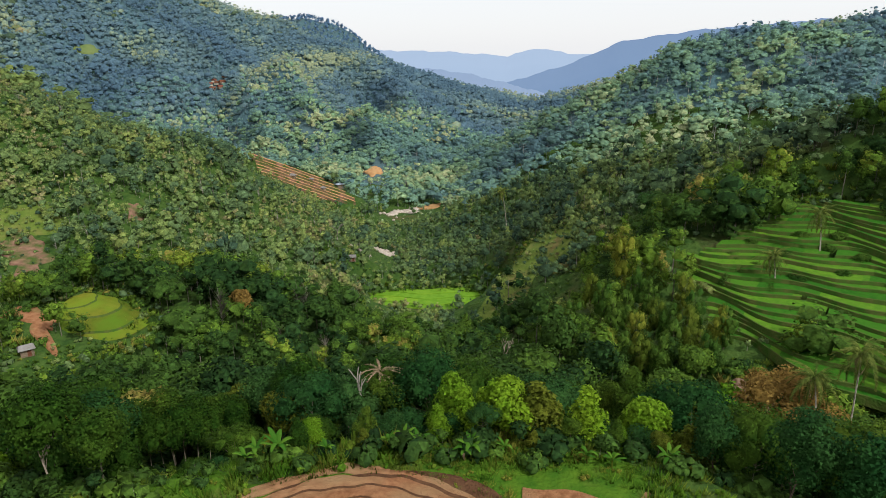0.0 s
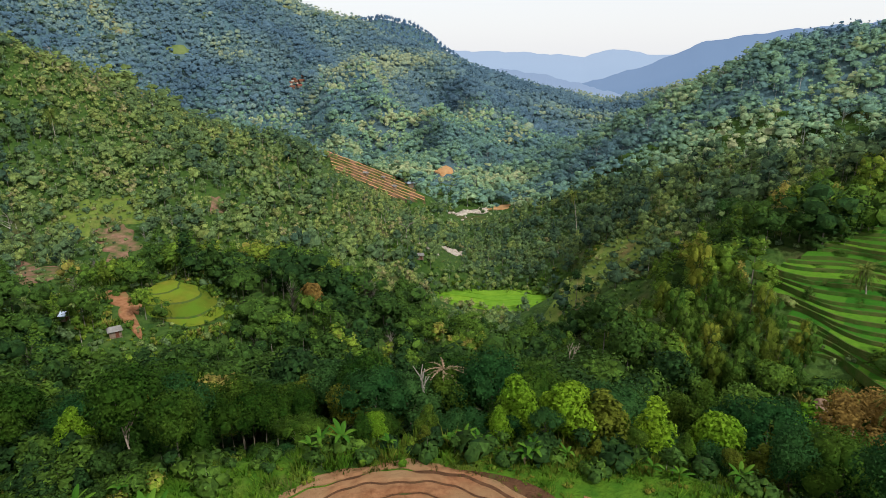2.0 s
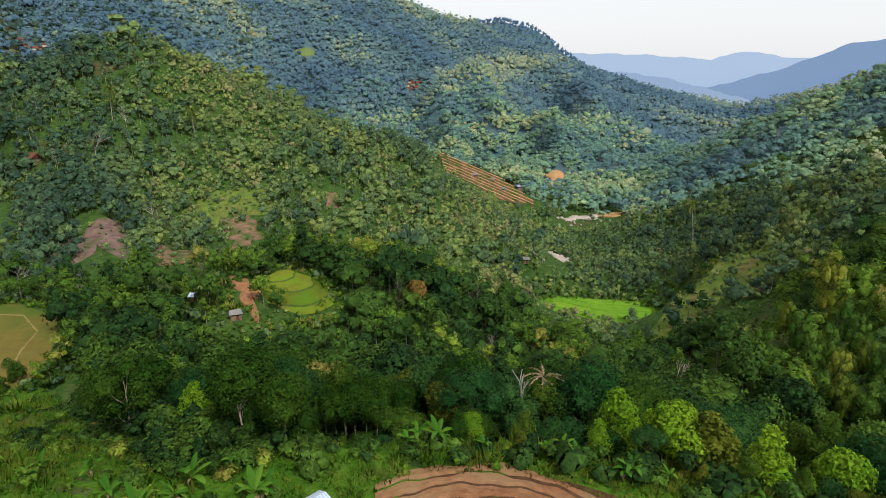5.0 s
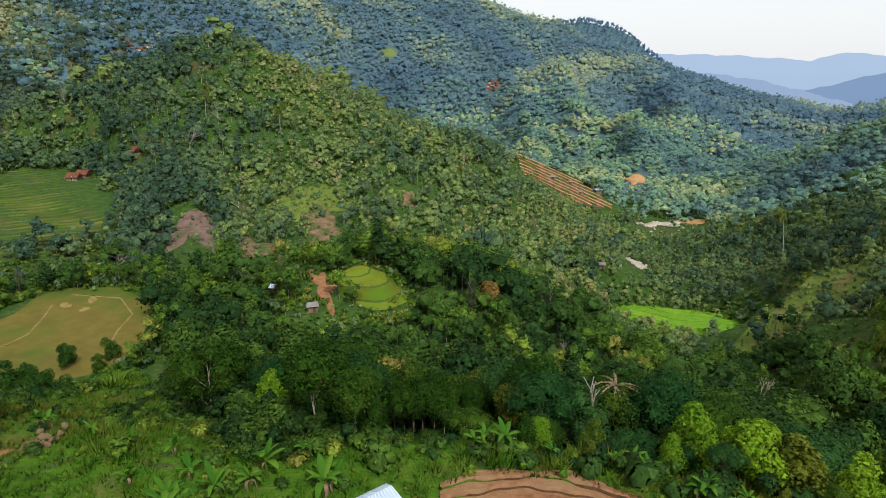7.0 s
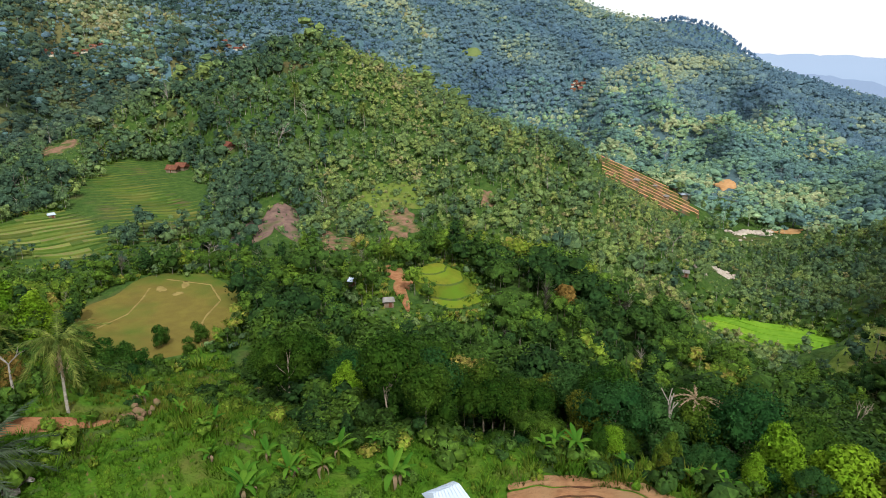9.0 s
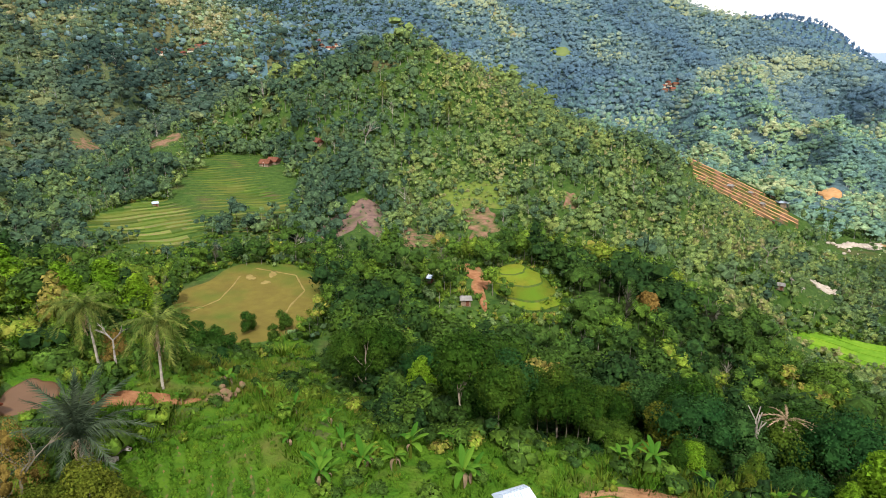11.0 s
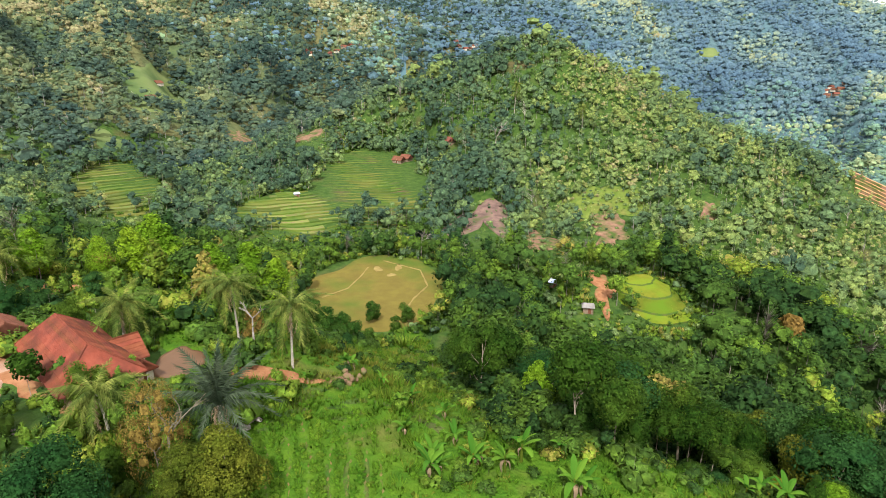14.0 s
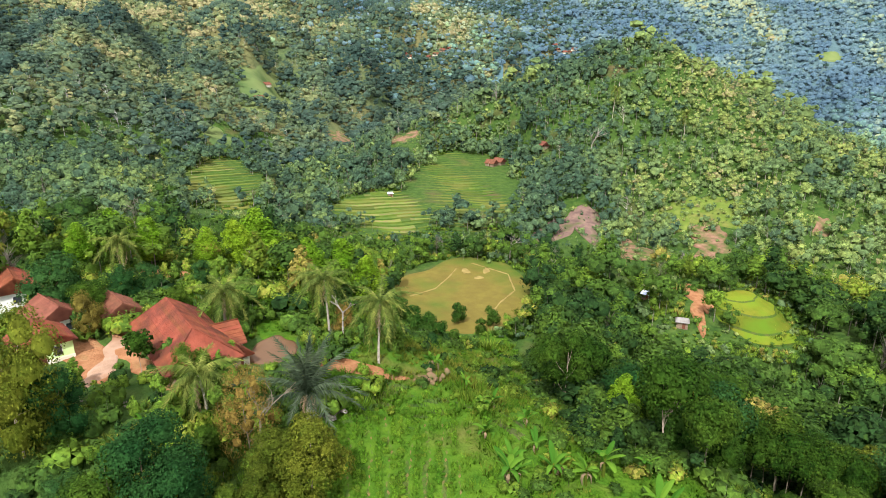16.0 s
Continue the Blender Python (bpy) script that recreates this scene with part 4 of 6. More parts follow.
k = ~open_land(x, y) | (np.hypot(x, y) > 118)
x, y = x[k], y[k]
wood("hamlet_wood", "mixed trees behind the hamlet", L_NEARMIX, rng, x, y, rng.uniform(5, 11, len(x)), ("round", "tall", "round", "open", "pole", "tall", "bare"), 320, 0.038, np.clip(0.52 + 0.24 * rng.normal(size=len(x)), 0, 0.92))

# low growth that closes the ground round the fields
sx, sy = [], []
for az0, d0, a0, b0, reach in ((32.6, 176, 13, 11, 1.9), (56.6, 171, 31, 21, 1.25), (57, 314, 68, 30, 1.35), (63.5, 272, 29, 27, 1.35), (78.3, 338, 46, 20, 1.35), (-30, 168, 40, 36, 1.3), (1.6, 272, 14, 31, 1.6)):
    x, y = scatter(rng, 2.6 if d0 > 230 else 2.0, d0 - 110, d0 + 110, az0 - 22, az0 + 22)
    k = inside(x, y, az0, d0, a0 * reach, b0 * reach) & ~inside(x, y, az0, d0, a0, b0)
    sx.append(x[k]), sy.append(y[k])
x, y = np.concatenate(sx), np.concatenate(sy)
k = ~inside(x, y, 56.6, 171, 31, 21) & ~inside(x, y, -30, 168, 40, 36) & ~inside(x, y, 57, 314, 68, 30) & ~inside(x, y, 63.5, 272, 29, 27)
x, y = x[k], y[k]
wood("edge_scrub", "low weedy scrub along the edges of the fields", L_NEARMIX, rng, x, y, rng.uniform(0.8, 2.6, len(x)), ("bush", "bush", "grass"), 34, 0.125, np.clip(0.50 + 0.16 * rng.normal(size=len(x)) + 0.15 * wave(x, y, 9, 0.6), 0, 0.92), low=0.8, lumps=3)

# earth furrows of the crop slope: az, near and far end
FURROWS = [(57.0, 49, 56), (58.5, 47.5, 63), (60.3, 46, 64), (62.2, 46, 59), (64.4, 45.5, 65), (66.4, 46, 62), (68.6, 46, 60)]


def furrow_az(a, d):
    return a + 0.22 * np.sin(d * 0.55 + a * 3.0) + 0.12 * np.sin(d * 1.7 + a)


def in_furrow(x, y, reach=0.34):
    m = np.zeros(np.shape(x), bool)
    az, d = np.degrees(np.arctan2(-x, y)), np.hypot(x, y)
    for a, d0, d1 in FURROWS:
        m |= (np.abs(np.radians(az - furrow_az(a, d))) * d < reach) & (d > d0 - 0.5) & (d < d1 + 0.5)
    return m


# weeds and grass over the open ground near by
x, y = scatter(rng, 0.95, 40, 136, -34, 96)
az, d = np.degrees(np.arctan2(-x, y)), np.hypot(x, y)
meadow = inside(x, y, 61, 82, 48, 26) | on_lane(x, y) | inside(x, y, 35, 52, 17, 16) | inside(x, y, 4, 49, 11, 31) | ((az > 66) & (rng.uniform(size=len(x)) < 0.45))
rim = 53.4 * (1 - 0.06 * ((az - 11) / 14) ** 2 - 0.035 * np.clip((10 - az) / 14, 0, 1))
bare = inside(x, y, 89.5, 82, 12, 7) | inside(x, y, 83, 82, 13, 8) | inside(x, y, 75.3, 82, 6, 4.5) | inside(x, y, 83.6, 122, 8, 5) | ((az > -8) & (az < 24.5) & (d < rim + 0.4)) | ((az < -8) & (az > -22) & (d > 46.5) & (d < 53.4)) | inside(x, y, 56, 167, 31, 17) | inside(x, y, 68, 72, 1.4, 5)
k = meadow & ~bare & (rng.uniform(size=len(x)) < 0.8) & ~in_furrow(x, y)
x, y = x[k], y[k]
h = rng.uniform(0.35, 0.9, len(x)) + 1.2 * np.clip(wave(x, y, 5, 0.3), 0, 1) * rng.uniform(size=len(x))
h = np.where((d[k] < 63.5) & (az[k] > 57) & (az[k] < 71), h * 0.55, h)
wood("weeds", "tall bright green weeds and grass tufts", L_WEED, rng, x, y, h, ("grass", "grass", "grass", "bush"), 34, 0.09, np.clip(0.2 + 0.35 * wave(x, y, 11, 1.0) + 0.3 * rng.normal(size=len(x)), 0, 1), low=0.2, lumps=2)
x, y = scatter(rng, 2.7, 48, 128, 33, 70)
k = ~inside(x, y, 64, 54, 12, 9) & ~inside(x, y, 56.6, 171, 31, 21) & (rng.uniform(size=len(x)) < np.where(on_lane(x, y), 0.3, np.where(np.degrees(np.arctan2(-x, y)) < 56, 0.62, 0.25)))
x, y = x[k], y[k]
wood("shrubs", "rounded green shrubs over the grass slope", L_NEARMIX, rng, x, y, rng.uniform(0.9, 2.6, len(x)), ("bush", "bush", "round"), 120, 0.085, np.clip(0.45 + 0.18 * rng.normal(size=len(x)), 0, 0.92), low=0.5)

# thicket in the gully between the grass slope and the spur
x, y = scatter(rng, 2.0, 51, 92, 36, 55)
az, d = np.degrees(np.arctan2(-x, y)), np.hypot(x, y)
edge = np.interp(az, [36, 40.5, 43, 45.3, 47.5, 49.6, 51.5, 55], [57.5, 54.5, 56, 65, 84, 102, 137, 210]) + 1.4 * wave(x, y, 4, 0.6)
k = (d > edge) & (rng.uniform(size=len(x)) < 0.85)
x, y, deep = x[k], y[k], (d - edge)[k]
wood("gully_thicket", "dark green thicket and saplings filling the gully", L_NEARMIX, rng, x, y, rng.uniform(1.6, 3.0, len(x)) + np.clip(deep * 0.28, 0, 4.5) * rng.uniform(0.4, 1.0, len(x)), ("round", "bush", "tall", "round", "umbrella"), 300, 0.05, np.clip(0.2 + 0.2 * rng.normal(size=len(x)) + 0.16 * wave(x, y, 7, 0.3), 0, 0.92), low=0.5)

# shrubs and tussocks on the rough pastures and slips
sx, sy = [], []
for az0, d0, a0, b0, share in ((-8.5, 250, 35, 20, 0.85), (36.0, 290, 18, 16, 0.8), (46.6, 260, 20, 10, 0.28), (41.0, 234, 16, 7, 0.25), (35.0, 264, 14, 8, 0.25)):
    x, y = scatter(rng, 2.6, d0 - 60, d0 + 60, az0 - 12, az0 + 12)
    k = inside(x, y, az0, d0, a0, b0) & (rng.uniform(size=len(x)) < share)
    sx.append(x[k]), sy.append(y[k])
x, y = np.concatenate(sx), np.concatenate(sy)
wood("pasture_shrubs", "scattered light green shrubs and tussocks on open slopes", L_MIDMIX, rng, x, y, rng.uniform(0.8, 2.6, len(x)) * rng.uniform(0.6, 1.7, len(x)), ("bush", "full", "bush", "round", "tall"), 30, 0.09, np.clip(0.5 + 0.22 * rng.normal(size=len(x)), 0, 0.92), low=0.6, lumps=3)

# rows of a young crop on the grass slope
rows_x, rows_y = [], []
for a in np.arange(57.5, 71.0, 0.8):
    for dd in np.arange(45.0, 65.0, 0.45):
        px, py = P(a + 0.05 * math.sin(dd), dd)
        rows_x.append(px + float(rng.normal()) * 0.08), rows_y.append(py + float(rng.normal()) * 0.08)
x, y = np.array(rows_x), np.array(rows_y)
k = ~in_furrow(x, y, 0.42)
x, y = x[k], y[k]
wood("crop_rows", "rows of a low bright green crop", L_WEED, rng, x, y, rng.uniform(0.4, 0.75, len(x)), ("grass", "bush"), 22, 0.10, np.clip(0.15 * rng.normal(size=len(x)), 0, 1), low=0.2)



# ---------------------------------------------------------------- laid-out land: fields, yards, bare earth
def patch(name, label, category, az, d, along, across, mat, lift=0.15, turn=0.0, ragged=0.3, seed=0, rings=12, spokes=56, level=False):
    """A piece of ground of its own surface, lying on the land, with an uneven edge that dips under it."""
    cx, cy = P(az, d)
    a = radians(az + turn)
    r2 = np.random.default_rng(seed + 900)
    th = np.linspace(0, 2 * math.pi, spokes, endpoint=False)
    ph = r2.uniform(0, 6.28, 6)
    rim = 1 + ragged * sum(np.sin((k + 2) * th + ph[k]) / (1 + 0.5 * k) for k in range(6)) * 0.55
    verts, faces = [], []
    for i in range(1, rings + 1):
        f = i / rings
        v, u = np.sin(th) * f * rim * along, np.cos(th) * f * rim * across
        x = cx - v * math.sin(a) + u * math.cos(a)
        y = cy + v * math.cos(a) + u * math.sin(a)
        z = (ground_z(x, y) if not level else gz(cx, cy) + 0 * x) + (lift if i < rings else -0.4)
        verts += np.stack([x, y, z], 1).tolist()
    verts.append([cx, cy, gz(cx, cy) + lift])
    for i in range(rings - 1):
        for k in range(spokes):
            k2 = (k + 1) % spokes
            faces.append((i * spokes + k2, (i + 1) * spokes + k2, (i + 1) * spokes + k, i * spokes + k))
    for k in range(spokes):
        faces.append((k, len(verts) - 1, (k + 1) % spokes))
    ob = mesh_object(name, verts, faces, mat, smooth=True)
    return tagged(ob, label, category, kind="structure")


def strip(name, label, category, line, width, mat, lift=0.2):
    """A narrow path along a line of (az, d)."""
    pts = [Vector((*P(a, d), 0)) for a, d in line]
    dense = []
    for p, q in zip(pts, pts[1:]):
        n = max(2, int((q - p).length / 1.2))
        dense += [p.lerp(q, k / n) for k in range(n)]
    dense.append(pts[-1])
    verts, faces = [], []
    for k, p in enumerate(dense):
        t = (dense[min(k + 1, len(dense) - 1)] - dense[max(k - 1, 0)]).normalized()
        s = Vector((-t.y, t.x, 0))
        w = width * (0.85 + 0.3 * math.sin(k * 1.3))
        for f, up in ((-0.6, -0.2), (-0.5, 1), (0.5, 1), (0.6, -0.2)):
            q = p + s * f * w
            verts.append((q.x, q.y, gz(q.x, q.y) + lift * up))
    for k in range(len(dense) - 1):
        for j in range(3):
            faces.append((k * 4 + j, k * 4 + j + 1, k * 4 + j + 5, k * 4 + j + 4))
    return tagged(mesh_object(name, verts, faces, mat, smooth=True), label, category, kind="structure")


patch("meadow", "bright green weedy grass slope", "grass", 61, 78, 42, 22, M_GRASS, 0.12, seed=1, rings=20)
patch("meadow", "bright green grass lane between wood and gardens", "grass", 53.6, 108, 36, 8, M_GRASS, 0.12, seed=51, rings=18)
patch("rough_pasture", "rough yellow-green pasture with shrubs above the paddy", "pasture", -8.5, 250, 34, 19, M_SCRUBLAND, 0.3, seed=52, ragged=0.5, rings=16)
patch("rough_pasture", "sunny grassy slope on the hill", "pasture", 36.0, 290, 18, 16, M_SCRUBLAND, 0.4, seed=53, ragged=0.5, rings=14)
patch("meadow", "bright green grass beside the ploughed field", "grass", 35, 52, 16, 14, M_GRASS, 0.12, seed=2)
patch("meadow", "grass rim around the ploughed field", "grass", 6, 47, 11, 26, M_GRASS, 0.10, seed=3, rings=16)
patch("meadow", "overgrown green clearing between hamlet and wood", "grass", 78, 60, 26, 26, M_GROUND, 0.10, seed=4)
patch("playing_field", "dry yellow-green playing field ringed by trees", "field", 56.7, 171.5, 31, 21, M_OCHRE, 0.15, seed=5, ragged=0.12, rings=16)
for az, d, a, b, s in ((56.6, 188, 3.2, 1.6, 31), (54.6, 189, 3.4, 1.5, 32), (55.3, 182, 1.8, 1.7, 33)):
    patch("bare_spot", "worn bare spot on the playing field", "bare earth", az, d, a, b, M_TRACK, 0.22, seed=s, rings=4, spokes=24)
strip("footpath", "pale trodden footpath along the playing field", "path", [(56, 196), (52.5, 186), (51.8, 172), (53.2, 162), (54.2, 152), (53.8, 143)], 0.55, M_TRACK, 0.22)
strip("footpath", "pale trodden footpath across the playing field", "path", [(62, 166), (59.5, 172), (58.2, 182), (57.5, 190)], 0.5, M_TRACK, 0.22)
strip("yard_path", "trodden pink-brown earth lane between the houses", "lane", [(87.7, 95), (88.4, 88), (89.2, 83), (90.4, 79), (92.6, 76.5), (95.5, 75)], 2.5, M_PATH, 0.16)
patch("yard", "red earth yard in front of the green house", "yard", 91.0, 86.0, 7.5, 3.6, M_SOIL, 0.10, turn=10, seed=7)
strip("yard", "bare red earth along the long house", "yard", [(88.0, 86), (86.6, 79), (85.2, 74.5), (83.4, 70)], 2.4, M_SOIL, 0.24)
patch("bare_earth", "cleared red earth behind the hamlet", "bare earth", 83.6, 122, 9, 5.5, M_SOIL, 0.25, seed=9)
patch("bare_earth", "small bare red clearing", "bare earth", 68.2, 122, 5, 3.5, M_SOIL, 0.25, seed=10)
patch("bare_earth", "red earth track through the grass", "bare earth", 68, 72, 1.6, 6, M_SOIL, 0.2, seed=11)
patch("bare_earth", "red-brown slip beside the rice hillock", "bare earth", 34.9, 175, 10.5, 2.6, M_SOIL, 0.40, turn=8, ragged=0.7, seed=12)
patch("bare_earth", "red-brown bare slope above the grey-roofed shed", "bare earth", 36.6, 182, 4.0, 6.2, M_SOIL, 0.46, turn=-10, ragged=0.8, seed=44)
patch("bare_earth", "pinkish bare slope above the rice knob", "bare earth", 41.0, 234, 17, 8, M_SLIP, 0.4, seed=13, ragged=0.7)
patch("bare_earth", "pinkish bare slope on the hill", "bare earth", 35.0, 264, 15, 9, M_SLIP, 0.4, seed=14, ragged=0.7)
patch("bare_earth", "pale slip on the hillside", "bare earth", 26.8, 285, 8, 3, M_SLIP, 0.4, seed=15)
patch("rock_face", "bare purple-brown rock face on the hill", "rock", 46.6, 260, 22, 11, M_CLIFF, 0.6, seed=16, ragged=0.7)
patch("bare_earth", "reddish cleared field in the side valley", "bare earth", 68.1, 556, 20, 9, M_SLIP, 0.6, seed=17, ragged=0.5)
patch("bare_earth", "reddish cleared field on the far slope", "bare earth", 62.4, 417, 15, 10, M_SLIP, 0.6, seed=18, ragged=0.5)
patch("far_meadow", "yellow-green terraced clearing on the far slope", "field", 74.2, 660, 85, 34, M_PALEGRASS, 0.8, seed=19, ragged=0.3)
patch("far_meadow", "green clearing on the far slope", "field", 78.2, 489, 22, 11, M_PALEGRASS, 0.8, seed=20, ragged=0.6)
patch("far_meadow", "pale green clearing high on the mountain", "field", 28.1, 1125, 11, 21, M_PALEGRASS, 2.0, seed=21, ragged=0.3)
patch("red_patch", "orange earth patch on the valley side", "bare earth", 6.5, 602, 16, 9, M_REDTER, 0.8, seed=22)
patch("red_patch", "orange earth bank beside the river", "bare earth", 1.3, 476, 7, 9, M_REDTER, 0.8, seed=54)
strip("river_bed", "pale stony river bed winding down the valley", "gravel", [(5.6, 436), (4.9, 444), (4.5, 452), (4.2, 460), (3.4, 466), (2.8, 474), (1.9, 480)], 6.5, M_PEBBLE, 0.7)
patch("river_bar", "pale gravel bank at the river bend", "gravel", 3.3, 462, 7, 9, M_PEBBLE, 0.6, seed=24)
patch("river_bar", "pale boulders along the stream", "gravel", 5.7, 343, 5, 6, M_PEBBLE, 0.6, seed=25)
patch("river_bar", "rocks along the stream by the paddy", "gravel", 7.9, 312, 4, 5, M_PEBBLE, 0.6, seed=26)
patch("stream_bed", "brown rock ledge above the stream", "rock", -30.4, 117, 3.5, 7.0, M_ROCK, 0.6, seed=27)
patch("pond", "muddy brown fish pond", "pond", 75.3, 81.5, 5.2, 3.2, M_WATER, 0.35, turn=-12, seed=28, ragged=0.1, level=True)


for k in range(6):
    a0 = 58.3 + 2.1 * k
    strip("furrow", "bare earth furrow between crop rows", "furrow", [(a0, 46), (a0 + 0.2, 52), (a0 - 0.1, 58), (a0 + 0.1, 62 - (k % 3))], 0.6, M_BUND, 0.12)


# the ploughed field: curved beds, each a little lower towards the edge
def ploughed_beds():
    field = thing("ploughed_field", "ploughed red-brown field in curved beds at the edge of the spur", "field")
    tagged(field, kind="structure")
    edges = [36, 41, 44.6, 47.2, 49.4, 51.4, 53.2, 54.9]
    for i in range(7):
        for lo, hi in ((-7.5, 9.0), (9.0, 24.0)):
            az = np.linspace(lo, hi, 26)
            shape = 1 - 0.06 * ((az - 11) / 14) ** 2 - 0.035 * np.clip((10 - az) / 14, 0, 1)
            wob = 0.25 * np.sin(az * 0.7 + i * 1.9) + 0.12 * np.sin(az * 1.9 + i)
            verts, faces = [], []
            z = 0.55 - 0.06 * i
            for k, a in enumerate(az):
                inset = 0.02 if 0 < k < 25 else 0.1
                d0 = edges[i] * shape[k] + (wob[k] if i else 0) + 0.12
                d1 = edges[i + 1] * shape[k] + 0.25 * math.sin(a * 0.7 + (i + 1) * 1.9) + 0.12 * math.sin(a * 1.9 + i + 1) - 0.12
                for d, up in ((d0, -0.5), (d0 + 0.1, 0), (d0 * 0.66 + d1 * 0.34, 0.10), (d0 * 0.34 + d1 * 0.66, 0.04), (d1 - 0.1, 0.0), (d1, -0.5)):
                    x, y = P(a, d)
                    verts.append((x, y, z + up))
            for k in range(25):
                for j in range(5):
                    faces.append((k * 6 + j, k * 6 + 6 + j, k * 6 + 7 + j, k * 6 + 1 + j))
            mesh_object("soil_bed", verts, faces, M_PLOUGHED, field)
    for lo, hi, d0, d1, z in ((-21.5, -7.9, 51.4, 53.4, 0.0), (-22, -8.5, 47, 51.1, 0.25)):
        az = np.linspace(lo, hi, 26)
        verts, faces = [], []
        for a in az:
            w = 0.3 * math.sin(a * 0.8)
            for d, up in ((d0, -0.5), (d0 + 0.1, 0.05), (d1 - 0.1, 0.0), (d1, -0.5)):
                verts.append((*P(a, d + w), z + up))
        for k in range(25):
            for j in range(3):
                faces.append((k * 4 + j, k * 4 + 4 + j, k * 4 + 5 + j, k * 4 + 1 + j))
        mesh_object("soil_bed", verts, faces, M_PLOUGHED, field)


ploughed_beds()
patch("trench_soil", "dark soil in the trenches of the ploughed field", "soil", 7.5, 45.5, 8.5, 13.5, M_TRENCH, 0.22, seed=41, ragged=0.05)


# ---------------------------------------------------------------- rice terraces
def terraces(name, label, az, d, heading, n, depth, rise, half, mats, bank, z0, curve=0.0, seed=0, cut=(2, 4), wob=1.0, taper=None, cols=9, tilt=0.0):
    """Steps up a slope: each paddy is a slab with a bank in front. heading: way uphill, degrees to the left of +y."""
    r2 = np.random.default_rng(seed + 300)
    cx, cy = P(az, d)
    h = radians(heading)
    ev, eu = (-math.sin(h), math.cos(h)), (math.cos(h), math.sin(h))
    root = thing(name, label, "rice field")
    tagged(root, kind="structure")
    ph = r2.uniform(0, 6.28, 3)

    def front(i, u):
        g = 1 + 0.10 * math.sin(i * 1.7)
        return (i - n / 2) * depth + curve * u * u + wob * (math.sin(u * 0.10 + ph[0] + i * 0.23) * 1.1 + math.sin(u * 0.25 + ph[1] + i * 0.55) * 0.6 + math.sin(i * 2.3 + ph[2]) * 0.25) * g

    for i in range(n):
        f = i / max(1, n - 1)
        lo, hi = (-half, half) if taper is None else (half * taper(f)[0], half * taper(f)[1])
        lo, hi = lo + r2.uniform(-1, 1), hi + r2.uniform(-1, 1)
        cuts = np.sort(np.concatenate([[lo, hi], r2.uniform(lo, hi, int(r2.integers(cut[0] - 1, cut[1])))]))
        for u0, u1 in zip(cuts, cuts[1:]):
            if u1 - u0 < 1.2:
                continue
            lift = r2.uniform(-0.12, 0.12) * rise
            z = z0 + i * rise + lift
            top, side, topf, sidef = [], [], [], []
            us = np.linspace(u0 - 0.05, u1 + 0.05, cols)
            for u in us:
                a, b = front(i, u), front(i + 1, u) + 0.25
                zu = z + tilt * u
                for v, zz in ((a - 0.35, zu - rise - 0.9), (a, zu + 0.16), (a + 0.45, zu + 0.16), (a + 0.6, zu)):
                    side.append((cx + ev[0] * v + eu[0] * u, cy + ev[1] * v + eu[1] * u, zz))
                for v, zz in ((a + 0.5, zu), ((a + b) / 2, zu + 0.05), (b, zu)):
                    top.append((cx + ev[0] * v + eu[0] * u, cy + ev[1] * v + eu[1] * u, zz))
            for k in range(cols - 1):
                for j in range(3):
                    sidef.append((k * 4 + j, k * 4 + 4 + j, k * 4 + 5 + j, k * 4 + 1 + j))
                for j in range(2):
                    topf.append((k * 3 + j, k * 3 + 3 + j, k * 3 + 4 + j, k * 3 + 1 + j))
            m = mats[int(r2.choice(len(mats), p=None))]
            p = mesh_object("paddy", top, topf, m, root)
            mesh_object("bank", side, sidef, bank, p)
    return root


terraces("rice_terraces", "stepped bright green rice terraces below the wood", -29.5, 170, -36, 27, 3.05, 0.63, 44, (M_RICE,), M_BUND,
         -17.3, curve=-0.011, seed=1, cut=(4, 9), wob=3.4, taper=lambda f: (float(np.interp(f, (0, 0.2, 0.4, 0.78, 1.0), (-5, -13, -22, -6, 6))) / 44, 1.35))


